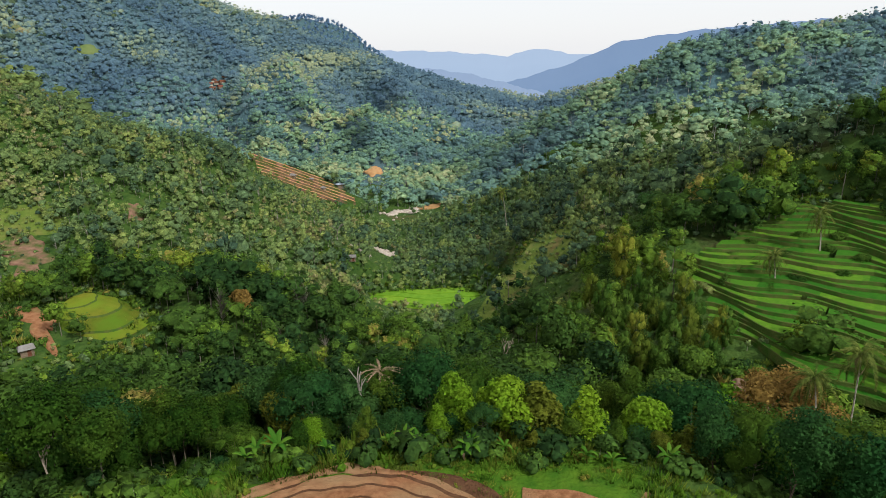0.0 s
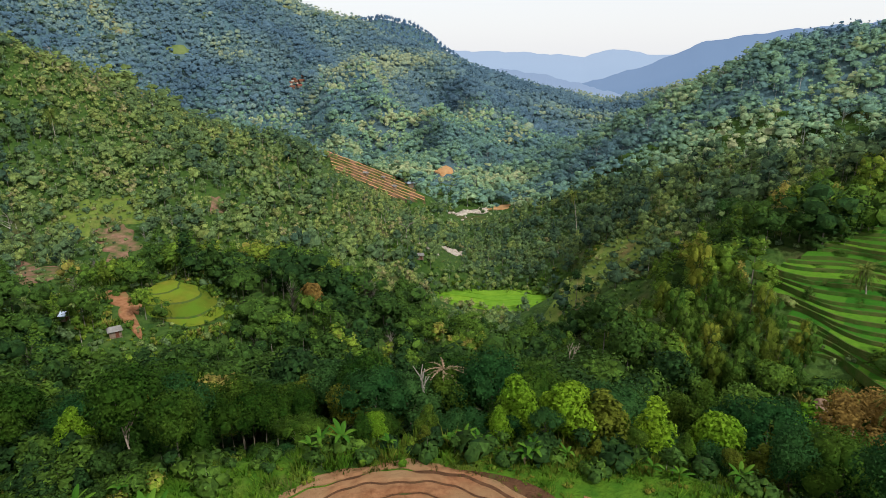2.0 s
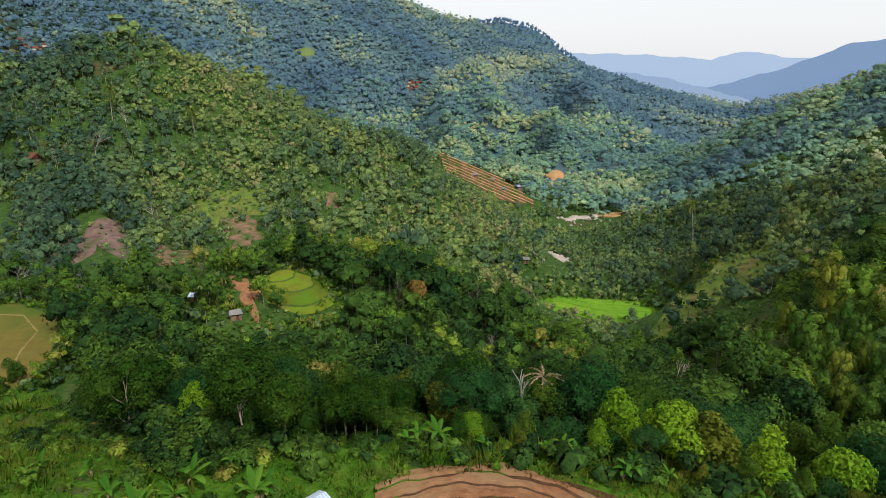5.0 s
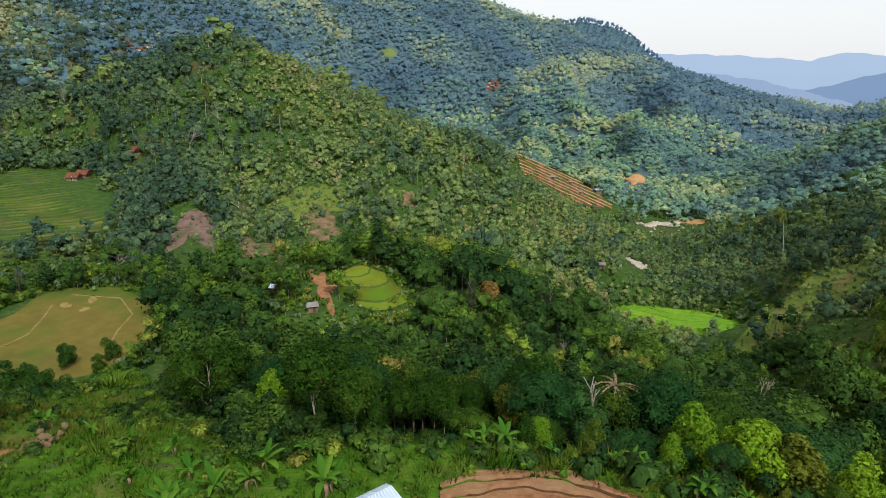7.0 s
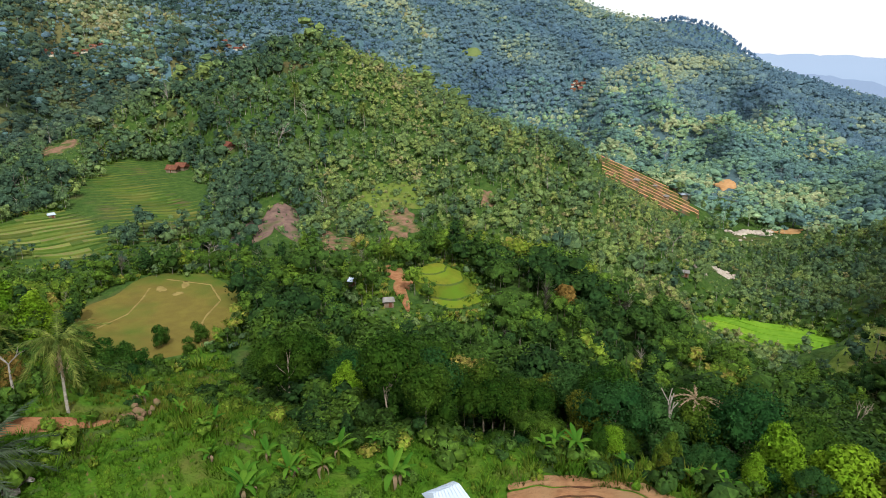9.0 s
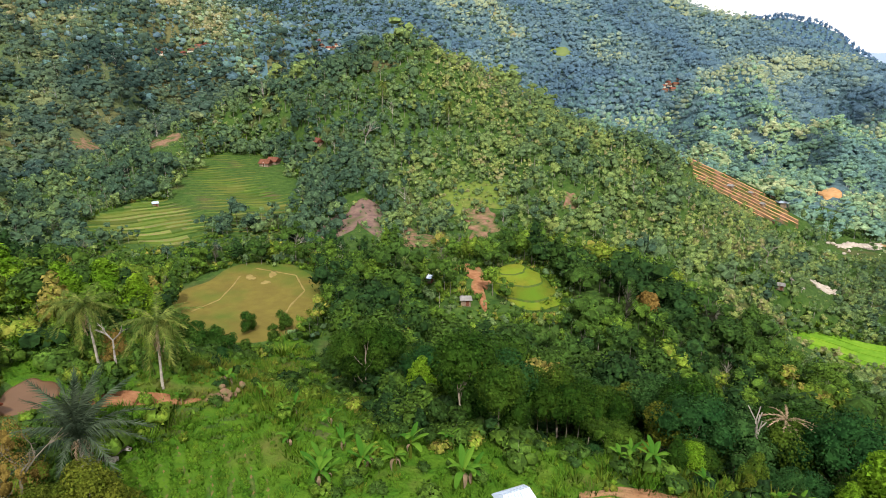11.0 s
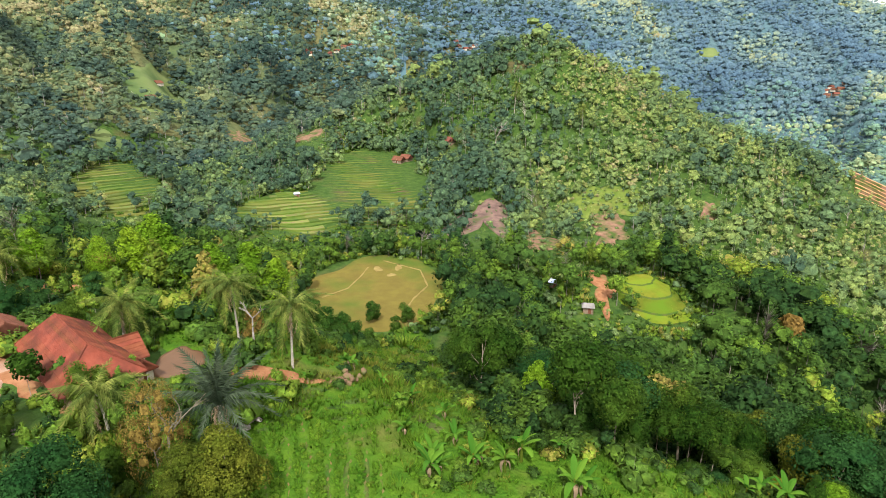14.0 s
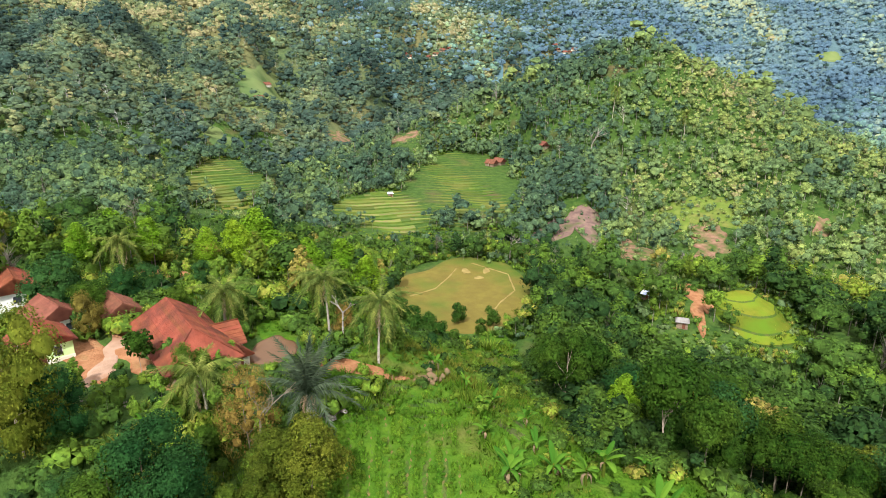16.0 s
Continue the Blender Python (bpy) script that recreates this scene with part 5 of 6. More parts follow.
def rice_knob(label, az, d, across, along, height, apex, levels, seed):
    """A rounded hillock in rice: sloping rings of paddy, each edged by a thin weedy bank."""
    r2 = np.random.default_rng(seed)
    cx, cy = P(az, d)
    a = radians(az)
    root = thing("rice_terraces", label, "rice field")
    tagged(root, kind="structure")
    th = np.linspace(0, 2 * math.pi, 49)
    ph = r2.uniform(0, 6.28, 4)
    rim = 1 + 0.10 * np.sin(2 * th + ph[0]) + 0.08 * np.sin(3 * th + ph[1]) + 0.03 * np.sin(7 * th + ph[2])
    foot = float(ground_z(*P(az, d - 0.5 * along))) - 0.6

    def ring(f, drop):
        g = f + 0.07 * np.sin(2 * th + ph[2] + 5 * f) * math.sin(math.pi * min(1, f)) + 0.02 * np.sin(5 * th + ph[3] + 9 * f) * f
        u = apex[0] * (1 - f) + np.cos(th) * g * rim * across
        v = apex[1] * (1 - f) + np.sin(th) * g * rim * along
        base = foot * f + (foot + height) * (1 - f)
        z = base + height * 0.30 * math.sin(math.pi * f) - drop
        return np.stack([cx - v * math.sin(a) + u * math.cos(a), cy + v * math.cos(a) + u * math.sin(a), z + 0 * u], 1).tolist()

    for i in range(levels):
        f0, f1 = 1.06 - (i / levels) ** 1.35, 1.06 - ((i + 1) / levels) ** 1.35
        n = len(th)
        faces = [(k, k + 1, n + k + 1, n + k) for k in range(n - 1)]
        top = ring(f0 - 0.022, -0.02) + ring(f1, 0.16)
        if i == levels - 1:
            faces = faces + [tuple(range(n, 2 * n - 1))]
        paddy = mesh_object("paddy", top, faces, M_RIPE, root, smooth=True)
        mesh_object("bank", ring(f0, 0.20 if i else 1.5) + ring(f0 - 0.025, -0.03), [(k, k + 1, n + k + 1, n + k) for k in range(n - 1)], M_BUND, paddy, smooth=True)


rice_knob("small rounded yellow-green rice hillock with curved banks", 30.6, 176.5, 11.6, 12.0, 5.6, (-6.5, 7.0), 4, 21)
oval = lambda f: (-math.sqrt(max(0.1, 1 - 0.9 * (2 * f - 1) ** 2)), math.sqrt(max(0.1, 1 - 0.9 * (2 * f - 1) ** 2)))
terraces("rice_terraces", "narrow green rice terraces in the side valley", 57, 314, 57, 32, 4.4, 0.396, 31, (M_FARRICE,), M_FARRICE,
         -27.6, curve=0.006, seed=3, cut=(3, 6), wob=1.8, taper=oval)
terraces("rice_terraces", "yellow-green rice terraces in the side valley", 63.5, 272, 70, 13, 4.4, 0.396, 27, (M_FARRICE, M_FARRICE, M_MUD), M_FARRICE,
         -27.4, curve=0.006, seed=7, cut=(2, 5), wob=1.8, taper=oval)
terraces("rice_terraces", "stepped rice fields beyond the hamlet", 78.3, 338, 84, 19, 5.0, 0.45, 21, (M_FARRICE, M_FARRICE, M_MUD), M_FARRICE,
         -25.4, curve=0.004, seed=8, cut=(2, 4), wob=1.6, taper=oval)
terraces("orange_terraces", "stepped orange-earth terraces above the river", 12.4, 410, 12.4, 8, 3.3, 1.25, 34, (M_REDTER,), M_SLIP,
         -45.6, curve=-0.004, seed=4, cut=(2, 5), wob=1.0, tilt=-0.42, taper=lambda f: (-0.75 - 0.25 * f, 0.35 + 0.65 * (1 - abs(2 * f - 1))))
terraces("paddy_by_river", "bright green level paddy by the river", 1.0, 276, 0, 4, 6.0, 0.18, 32, (M_PADDY,), M_PADDY,
         -71.8, curve=0.004, seed=5, cut=(2, 4), wob=1.2)


# ---------------------------------------------------------------- palms, bananas, bare trees
def frond_mesh(name, length, mat, droop, width, n=13, split=True):
    """A feather leaf: a curved rib with leaflets hanging from both sides."""
    verts, faces = [], []

    def rib(f):
        return Vector((length * (f - 0.16 * droop * f * f), 0, length * (0.34 * f - (0.34 + 0.55 * droop) * f * f)))
    for k in range(n):
        f0, f1 = 0.1 + 0.9 * k / n, 0.1 + 0.9 * (k + 1.15) / n
        w = width * length * math.sin(math.pi * min(0.97, 0.18 + 0.8 * f0)) ** 0.7
        for s in (-1, 1):
            a, b = rib(f0), rib(f1)
            hang = 0.75 + 0.45 * math.sin(k * 2.7 + s)
            w = w * (1 + 0.22 * math.sin(k * 5.1 + 2 * s))
            tip = (a + b) / 2 + Vector((0.09 * length, s * w * (1.05 - 0.3 * hang), -hang * w - 0.03 * length))
            i = len(verts)
            verts += [a, b, tip]
            faces.append((i, i + 1, i + 2))
    i = len(verts)
    for k in range(6):
        p = rib(k / 5)
        t = 0.011 * length * (1 - k / 6)
        verts += [p + Vector((0, t, 0)), p + Vector((0, -t, 0)), p + Vector((0, 0, -t * 1.6))]
    for k in range(5):
        for j in range(3):
            faces.append((i + k * 3 + j, i + k * 3 + (j + 1) % 3, i + k * 3 + 3 + (j + 1) % 3, i + k * 3 + 3 + j))
    me = bpy.data.meshes.new(name)
    me.from_pydata([tuple(v) for v in verts], [], faces)
    me.materials.append(mat)
    return me


FRONDS = [frond_mesh("frond", 4.9, L_PALM, dr, 0.17, n=40) for dr in (0.7, 1.3, 1.9)]
DRYFROND = frond_mesh("dry_frond", 3.6, L_DRY, 1.6, 0.12)
ARENGA_FRONDS = [frond_mesh("frond", 7.2, L_ARENGA, dr, 0.12, n=44) for dr in (0.25, 0.8)]


def coconut_palm(x, y, height, seed, label="coconut palm with drooping yellow-green fronds", lean=0.08, fronds=25, size=1.0, meshes=None, girth=0.17, name="coconut_palm", dry=3, steep=(66, -42)):
    r2 = np.random.default_rng(seed)
    palm = thing(name, label, "palm", at=pose(x, y, gz(x, y)))
    bm = bmesh.new()
    ang = r2.uniform(0, 6.28)
    prev = Vector((0, 0, -0.6))
    n = 9
    for k in range(1, n + 1):
        f = k / n
        q = Vector((math.cos(ang), math.sin(ang), 0)) * lean * height * f ** 1.6 + Vector((0, 0, height * f))
        limb(bm, prev, q, girth * (1.35 - 0.6 * (k - 1) / n), girth * (1.30 - 0.6 * f), 7)
        prev = q
    part("trunk", bm, M_PALMBARK, palm, "grey ringed palm trunk")
    meshes = meshes or FRONDS
    for k in range(fronds + dry):
        drying = k >= fronds
        lift = steep[0] + (steep[1] - steep[0]) * (k / fronds) if not drying else -50
        ob = new("dry_frond" if drying else "frond", DRYFROND if drying else meshes[min(len(meshes) - 1, int(k / fronds * len(meshes)))])
        ob.parent = palm
        s = size * float(r2.uniform(0.85, 1.12))
        ob.matrix_basis = Matrix.Translation(prev) @ pose(0, 0, 0, 0, 0, k * 137.5 + float(r2.uniform(-14, 14))) @ pose(0, 0, 0, 0, -lift * 0.75, 0) @ Matrix.Scale(s, 4)
    if meshes is FRONDS:
        bm = bmesh.new()
        for k in range(7):
            bmesh.ops.create_icosphere(bm, subdivisions=1, radius=0.15, matrix=Matrix.Translation(prev + Vector((0.32 * math.cos(k * 0.9), 0.32 * math.sin(k * 0.9), -0.35))))
        part("coconut_cluster", bm, L_OLIVE, palm)
    return palm


def banana_leaf(length, droop, mat, name="leaf"):
    verts, faces = [], []
    n = 7
    for k in range(n + 1):
        f = k / n
        w = 0.115 * length * math.sin(math.pi * min(0.98, 0.06 + 0.9 * f)) ** 0.6
        c = Vector((length * (0.75 * f - 0.1 * droop * f * f), 0, length * (0.85 * f - (0.35 + 0.55 * droop) * f * f)))
        verts += [c + Vector((0, -w, -0.25 * w)), c, c + Vector((0, w, -0.25 * w))]
    for k in range(n):
        for j in range(2):
            faces.append((k * 3 + j, k * 3 + 1 + j, k * 3 + 4 + j, k * 3 + 3 + j))
    me = bpy.data.meshes.new(name)
    me.from_pydata([tuple(v) for v in verts], [], faces)
    me.materials.append(mat)
    return me


BANANA_LEAVES = [banana_leaf(2.3, d, L_BANANA) for d in (0.1, 0.6, 1.1)]
BANANA_DRY = banana_leaf(1.3, 1.9, L_DRY, "dry_leaf")


def banana_plant(x, y, size, seed, label="banana plant with broad bright green leaves", dry=0):
    r2 = np.random.default_rng(seed)
    plant = thing("banana_plant", label, "banana plant", "banana plants", at=pose(x, y, gz(x, y), 0, 0, float(r2.uniform(0, 360))) @ Matrix.Scale(size, 4))
    bm = bmesh.new()
    limb(bm, (0, 0, -0.4), (0.05, 0, 1.0), 0.16, 0.12, 7)
    limb(bm, (0.05, 0, 1.0), (0.08, 0, 1.9), 0.12, 0.06, 7)
    part("stem", bm, L_OLIVE, plant)
    for k in range(7 + dry):
        d = k >= 7
        ob = new("dry_leaf" if d else "leaf", BANANA_DRY if d else BANANA_LEAVES[(k * 2) % 3])
        ob.parent = plant
        ob.matrix_basis = Matrix.Translation((0.07, 0, 1.75 - 0.05 * k)) @ pose(0, 0, 0, 0, float(r2.uniform(-30, 10)) + (40 if d else 0), k * 137.5 + float(r2.uniform(-20, 20))) @ Matrix.Scale(float(r2.uniform(0.8, 1.15)), 4)
    return plant


def bare_tree(x, y, height, seed, label="leafless pale grey tree", spread=0.5, depth=4, mat=None, name="bare_tree"):
    r2 = np.random.default_rng(seed)
    tree = thing(name, label, "tree", at=pose(x, y, gz(x, y)))
    bm, twigs = bmesh.new(), bmesh.new()

    def grow(target, p, way, length, r, level):
        q = p + way * length
        limb(target, p, q, r, r * 0.68, 5)
        if level == 0:
            return
        for _ in range(3 if level > 1 else 2):
            w = (way + Vector((r2.normal(), r2.normal(), r2.normal() * 0.4 + 0.15)) * spread).normalized()
            grow(twigs, q, w, length * float(r2.uniform(0.55, 0.8)), r * 0.6, level - 1)
    limb(bm, (0, 0, -0.8), (0, 0, height * 0.3), height * 0.02, height * 0.017, 7)
    grow(bm, Vector((0, 0, height * 0.3)), Vector((0.05, 0.03, 1)).normalized(), height * 0.25, height * 0.016, depth)
    part("trunk", bm, mat or M_DEADWOOD, tree)
    part("branching_crown", twigs, mat or M_DEADWOOD, tree)
    return tree


def placed(ob, az, d, top_el=None, height=None, turn=0.0, wide=1.0):
    """Stand a tree at (az, d), scaled so that its top shows at that elevation from the drone."""
    x, y = P(az, d)
    z = gz(x, y)
    s = 1.0
    if top_el is not None:
        s = max(0.15, (40 + d * math.tan(radians(top_el)) - z) / height)
    ob.matrix_basis = pose(x, y, z, 0, 0, turn)
    ob.scale = (s * wide, s * wide, s)
    return ob



# ---------------------------------------------------------------- houses
def roof_solid(bm, length, width, z, rise, hip, thick=0.18, over=0.5):
    """A gabled (hip=0) or hipped roof with thickness; the ridge runs along x."""
    L, W = length / 2 + over, width / 2 + over
    k = over * rise / (width / 2)
    h0, h1 = hip
    lay = []
    for up in (0.0, thick):
        lay.append([bm.verts.new(p) for p in (
            (-L, -W, z - k + up), (L, -W, z - k + up), (L, W, z - k + up), (-L, W, z - k + up), (-L + h0, 0, z + rise + up), (L - h1, 0, z + rise + up))])
    lo, hi = lay
    for a in (hi, lo):
        bm.faces.new((a[0], a[1], a[5], a[4]))
        bm.faces.new((a[2], a[3], a[4], a[5]))
        bm.faces.new((a[3], a[0], a[4]))
        bm.faces.new((a[1], a[2], a[5]))
    for i in range(4):
        j = (i + 1) % 4
        bm.faces.new((lo[i], lo[j], hi[j], hi[i]))
    bmesh.ops.recalc_face_normals(bm, faces=bm.faces)
    return bm


def house(name, label, x, y, turn, length, width, height, rise, hip, wall, roof, openings=(), plinth=None, z=None, ridge=True, group="", tiles=False):
    """A house: walls, roof with ridge caps, plinth, and doors and windows set into the walls.
    openings: side (front -y, back +y, left -x, right +x), kind, place along the wall, width, height, sill."""
    hip = hip if isinstance(hip, tuple) else (hip, hip)
    h = thing(name, label, "house", group, at=pose(x, y, (gz(x, y) if z is None else z), 0, 0, turn))
    walls = bmesh.new()
    box(walls, 0, 0, height / 2 - 0.5, length, width, height + 1.0, 0.03)
    # gable triangles
    if hip == (0, 0):
        for s in (-1, 1):
            a = [walls.verts.new((s * (length / 2 - t), yy, zz)) for t in (0.0, 0.18) for yy, zz in ((-width / 2, height), (width / 2, height), (0, height + rise - 0.05))]
            walls.faces.new(a[:3])
            walls.faces.new(a[3:])
            for i in range(3):
                walls.faces.new((a[i], a[(i + 1) % 3], a[3 + (i + 1) % 3], a[3 + i]))
    part("wall", walls, wall, h)
    r = part("roof", roof_solid(bmesh.new(), length, width, height + 0.02, rise, hip), roof, h, "sloping tiled roof" if tiles else "")
    if ridge:
        bm = bmesh.new()
        L, W = length / 2 + 0.5, width / 2 + 0.5
        k = 0.5 * rise / (width / 2)
        zt = height + rise + 0.2
        limb(bm, (-L + hip[0], 0, zt), (L - hip[1], 0, zt), 0.13, 0.13, 6)
        if hip != (0, 0):
            for sx in (-1, 1):
                for sy in (-1, 1):
                    limb(bm, (sx * (L - hip[sx > 0]), 0, zt), (sx * L, sy * W, height - k + 0.2), 0.11, 0.11, 6)
        part("ridge_cap", bm, roof, r)
    if tiles:
        # courses of tiles as raised rows on the long slopes
        n = int(math.hypot(width / 2 + 0.5, rise) / 0.55)
        for sy in (-1, 1):
            for i in range(1, n):
                f = i / n
                x0, x1 = -length / 2 - 0.5 + hip[0] * f, length / 2 + 0.5 - hip[1] * f
                yy, zz = sy * (width / 2 + 0.5) * (1 - f), height + 0.2 - 0.5 * rise / (width / 2) + (rise + 0.5 * rise / (width / 2)) * f
                bm = bmesh.new()
                box(bm, (x0 + x1) / 2, yy, zz + 0.03, x1 - x0, 0.5, 0.05)
                bmesh.ops.rotate(bm, cent=(0, yy, zz + 0.03), matrix=Matrix.Rotation(-sy * math.atan2(rise, width / 2), 3, "X"), verts=bm.verts)
                part("tile_course", bm, roof, r)
    if plinth:
        part("plinth", box(bmesh.new(), 0, 0, 0.2, length + 0.12, width + 0.12, 0.7, 0.03), plinth, h)
    for side, kind, at, w, hh, sill in openings:
        s = {"front": (0, -1), "back": (0, 1), "left": (-1, 0), "right": (1, 0)}[side]
        cx, cy = (at, s[1] * width / 2) if s[0] == 0 else (s[0] * length / 2, at)

        def slab(depth, ww, h2, z0, out):
            if s[0] == 0:
                return box(bmesh.new(), cx, cy + s[1] * out, z0 + h2 / 2, ww, depth, h2, 0.01)
            return box(bmesh.new(), cx + s[0] * out, cy, z0 + h2 / 2, depth, ww, h2, 0.01)
        if kind == "door":
            d = part("door", slab(0.08, w, hh, sill, 0.03), M_DOOR, h, "dark brown wooden door")
            part("door_frame", slab(0.06, w + 0.2, hh + 0.1, sill, 0.0), M_WHITEWALL, d)
        else:
            d = part("window", slab(0.10, w + 0.16, hh + 0.16, sill - 0.08, 0.0), M_WHITEWALL, h)
            part("pane", slab(0.06, w, hh, sill, 0.05), M_PANE, d)
    return h


long_x, long_y = -81.2, 9.9
house("long_house", "long single-storey house with a broad hipped red tile roof", long_x, long_y, 5.6, 17.4, 8.6, 2.4, 3.0, (1.6, 4.4), M_PLANK, M_TILE,
      (("front", "window", -4, 1.2, 1.1, 1.0), ("front", "door", 0, 1.0, 2.0, 0.0), ("front", "window", 3.5, 1.2, 1.1, 1.0), ("right", "window", 0, 1.2, 1.1, 1.0)), M_MAROON, tiles=True)
house("annexe", "low annexe with a weathered red tile roof", *P(88.0, 96), 12, 5.6, 5.2, 2.0, 1.7, 0.0, M_PLANK, M_TILE_OLD, (("front", "door", 0, 0.9, 2.0, 0.0),), tiles=True)
house("annexe", "small red-roofed lean-to at the end of the long house", *P(78.9, 79), 15, 3.2, 2.6, 2.3, 1.1, 0.0, M_CREAM, M_TILE, (("right", "door", 0, 0.8, 1.9, 0.0),))
house("annexe", "red-tiled side wing of the long house", *P(80.6, 82.5), 95, 6.0, 5.5, 2.8, 1.8, 0.0, M_CREAM, M_TILE, (("front", "window", 0, 1.0, 1.0, 1.0),), tiles=True)
house("green_house", "small lime-green house with red tile roof", *P(93.9, 88.5), 14, 5.2, 6.0, 2.8, 1.6, 0.0, M_LIME, M_TILE,
      (("right", "door", -0.6, 0.95, 2.05, 0.1), ("right", "window", 1.2, 0.9, 1.2, 0.9), ("right", "window", -2.2, 0.8, 1.1, 0.9), ("front", "window", 0, 1.0, 1.1, 0.9)), M_CREAM, tiles=True)
house("white_house", "white house with maroon base and brown tile roof", *P(92.8, 99), 20, 6.5, 5.5, 3.0, 1.7, 0.0, M_WHITEWALL, M_TILE_OLD,
      (("right", "door", -1.2, 0.9, 2.0, 0.1), ("right", "window", 1.0, 0.9, 1.0, 1.0), ("front", "window", 0.8, 1.0, 1.0, 1.0)), M_MAROON, tiles=True)
house("white_house", "white-walled house with a red tile roof among trees", *P(95.0, 117), 10, 8.0, 6.5, 3.0, 2.0, 0.0, M_WHITEWALL, M_TILE,
      (("right", "window", 0, 1.1, 1.1, 1.0), ("front", "door", 1.0, 0.9, 2.0, 0.1)), tiles=True)


def hut(x, y, turn, size, roof, label, name="field_hut"):
    h = thing(name, label, "hut", at=pose(x, y, gz(x, y), 0, 0, turn) @ Matrix.Scale(size, 4))
    part("wall", box(bmesh.new(), 0, 0, 0.75, 2.4, 2.0, 2.0, 0.02), M_PLANK, h)
    for sx in (-1, 1):
        for sy in (-1, 1):
            part("post", limb(bmesh.new(), (sx * 1.3, sy * 1.15, -0.5), (sx * 1.3, sy * 1.15, 1.85), 0.07, 0.06, 6), M_PLANK, h)
    bm = bmesh.new()
    roof_solid(bm, 3.0, 2.6, 1.85, 0.75, (0.35, 0.35), 0.05, 0.25)
    r = part("roof", bm, roof, h)
    for sy in (-1, 1):
        for k in range(9):
            xx = -1.5 + 3.0 * k / 8
            bm = bmesh.new()
            limb(bm, (xx, sy * 1.5, 1.80), (xx * 0.82, sy * 0.06, 2.66), 0.03, 0.03, 5)
            part("corrugation", bm, roof, r)
    part("door", box(bmesh.new(), 0.4, -1.02, 0.75, 0.8, 0.05, 1.6, 0.01), M_DOOR, h)
    return h


hut(*P(30.6, 47.6), 62, 0.98, M_ZINC, "field hut with a blue-white metal roof beside the ploughed field")
hut(*P(36.3, 162), 40, 1.0, M_GREYROOF, "grey-roofed shed below the rice knob")
hut(*P(39.6, 178), 20, 0.9, M_ZINC, "small pale-roofed shelter at the wood edge")
hut(*P(63.7, 292), 70, 0.85, M_ZINC, "small white-roofed shelter among the rice terraces")
hut(*P(8.7, 287), 10, 1.1, M_GREYROOF, "grey-roofed hut beside the paddy")
for az, d, s in ((13.6, 410, 1.1), (11.0, 408, 1.0), (12.0, 414, 0.8), (9.6, 422, 1.7), (10.4, 424, 1.1)):
    hut(*P(az, d), 40 + az * 9, s, M_GREYROOF if s < 1.2 else M_ZINC, "pale-roofed hut on the orange terraces")
for az, d in ((54.4, 350), (53.7, 354), (49.8, 342)):
    house("cottage", "small cottage with a brown roof on the slope", *P(az, d), az * 7, 5.5, 4.2, 1.8, 1.6, 0.0, M_PLANK, M_TILE_OLD, (("front", "door", 0, 0.9, 1.9, 0.0),))
hamlet = [(48.4, 1047), (48.0, 1052), (49.0, 1042), (47.6, 1056), (49.3, 1052), (58.9, 940), (59.5, 936), (58.3, 944), (60.1, 938), (61.9, 895), (62.3, 892), (57.8, 946), (19.2, 1029), (19.6, 1022), (18.8, 1024), (19.4, 1038), (18.6, 1036), (17.9, 1038), (19.8, 1034), (19.0, 1016),
          (74.8, 610), (74.1, 690), (-31.6, 513), (-31.2, 508)]
for k, (az, d) in enumerate(hamlet):
    hx, hy = P(az, d)
    house("village_house", "distant village house with a red tile roof", hx, hy, az * 13 + k * 37, 8.0, 6.0, 2.0, 2.2, 0.0, M_PLANK if k % 3 else M_CREAM, M_TILE_OLD,
          (("front", "door", 0, 1.0, 2.0, 0.0), ("front", "window", 2.5, 1.2, 1.0, 1.0)), group="houses of the mountain village", z=gz(hx, hy) + 0.6)


# ---------------------------------------------------------------- single trees and plants that stand out
def standing(kind, label, leaves, bark, height, seeds, places, name="broadleaf_tree", group="", count=900, size=0.34, wide=1.0, grown=None, core=0.72):
    """places: az, d, elevation of the top."""
    made = [make_tree(name, label, kind, height, leaves, bark, s, count, size, core=core) for s in seeds]
    for ob in made:
        if group:
            ob["group"] = group
    for k, (az, d, top) in enumerate(places):
        if grown:
            # stand it where a tree of this size reaches that height in the view
            ds = np.arange(96.0, 176.0, 2.0)
            xs, ys = -np.sin(radians(az)) * ds, np.cos(radians(az)) * ds
            d = float(ds[np.argmin(np.abs(np.degrees(np.arctan2(ground_z(xs, ys) + grown - 40, ds)) - top) + 0.004 * np.abs(ds - d))])
        ob = made[k] if k < len(made) else copy_thing(made[k % len(made)], Matrix.Identity(4))
        placed(ob, az, d, top, height, turn=k * 77.0, wide=wide)


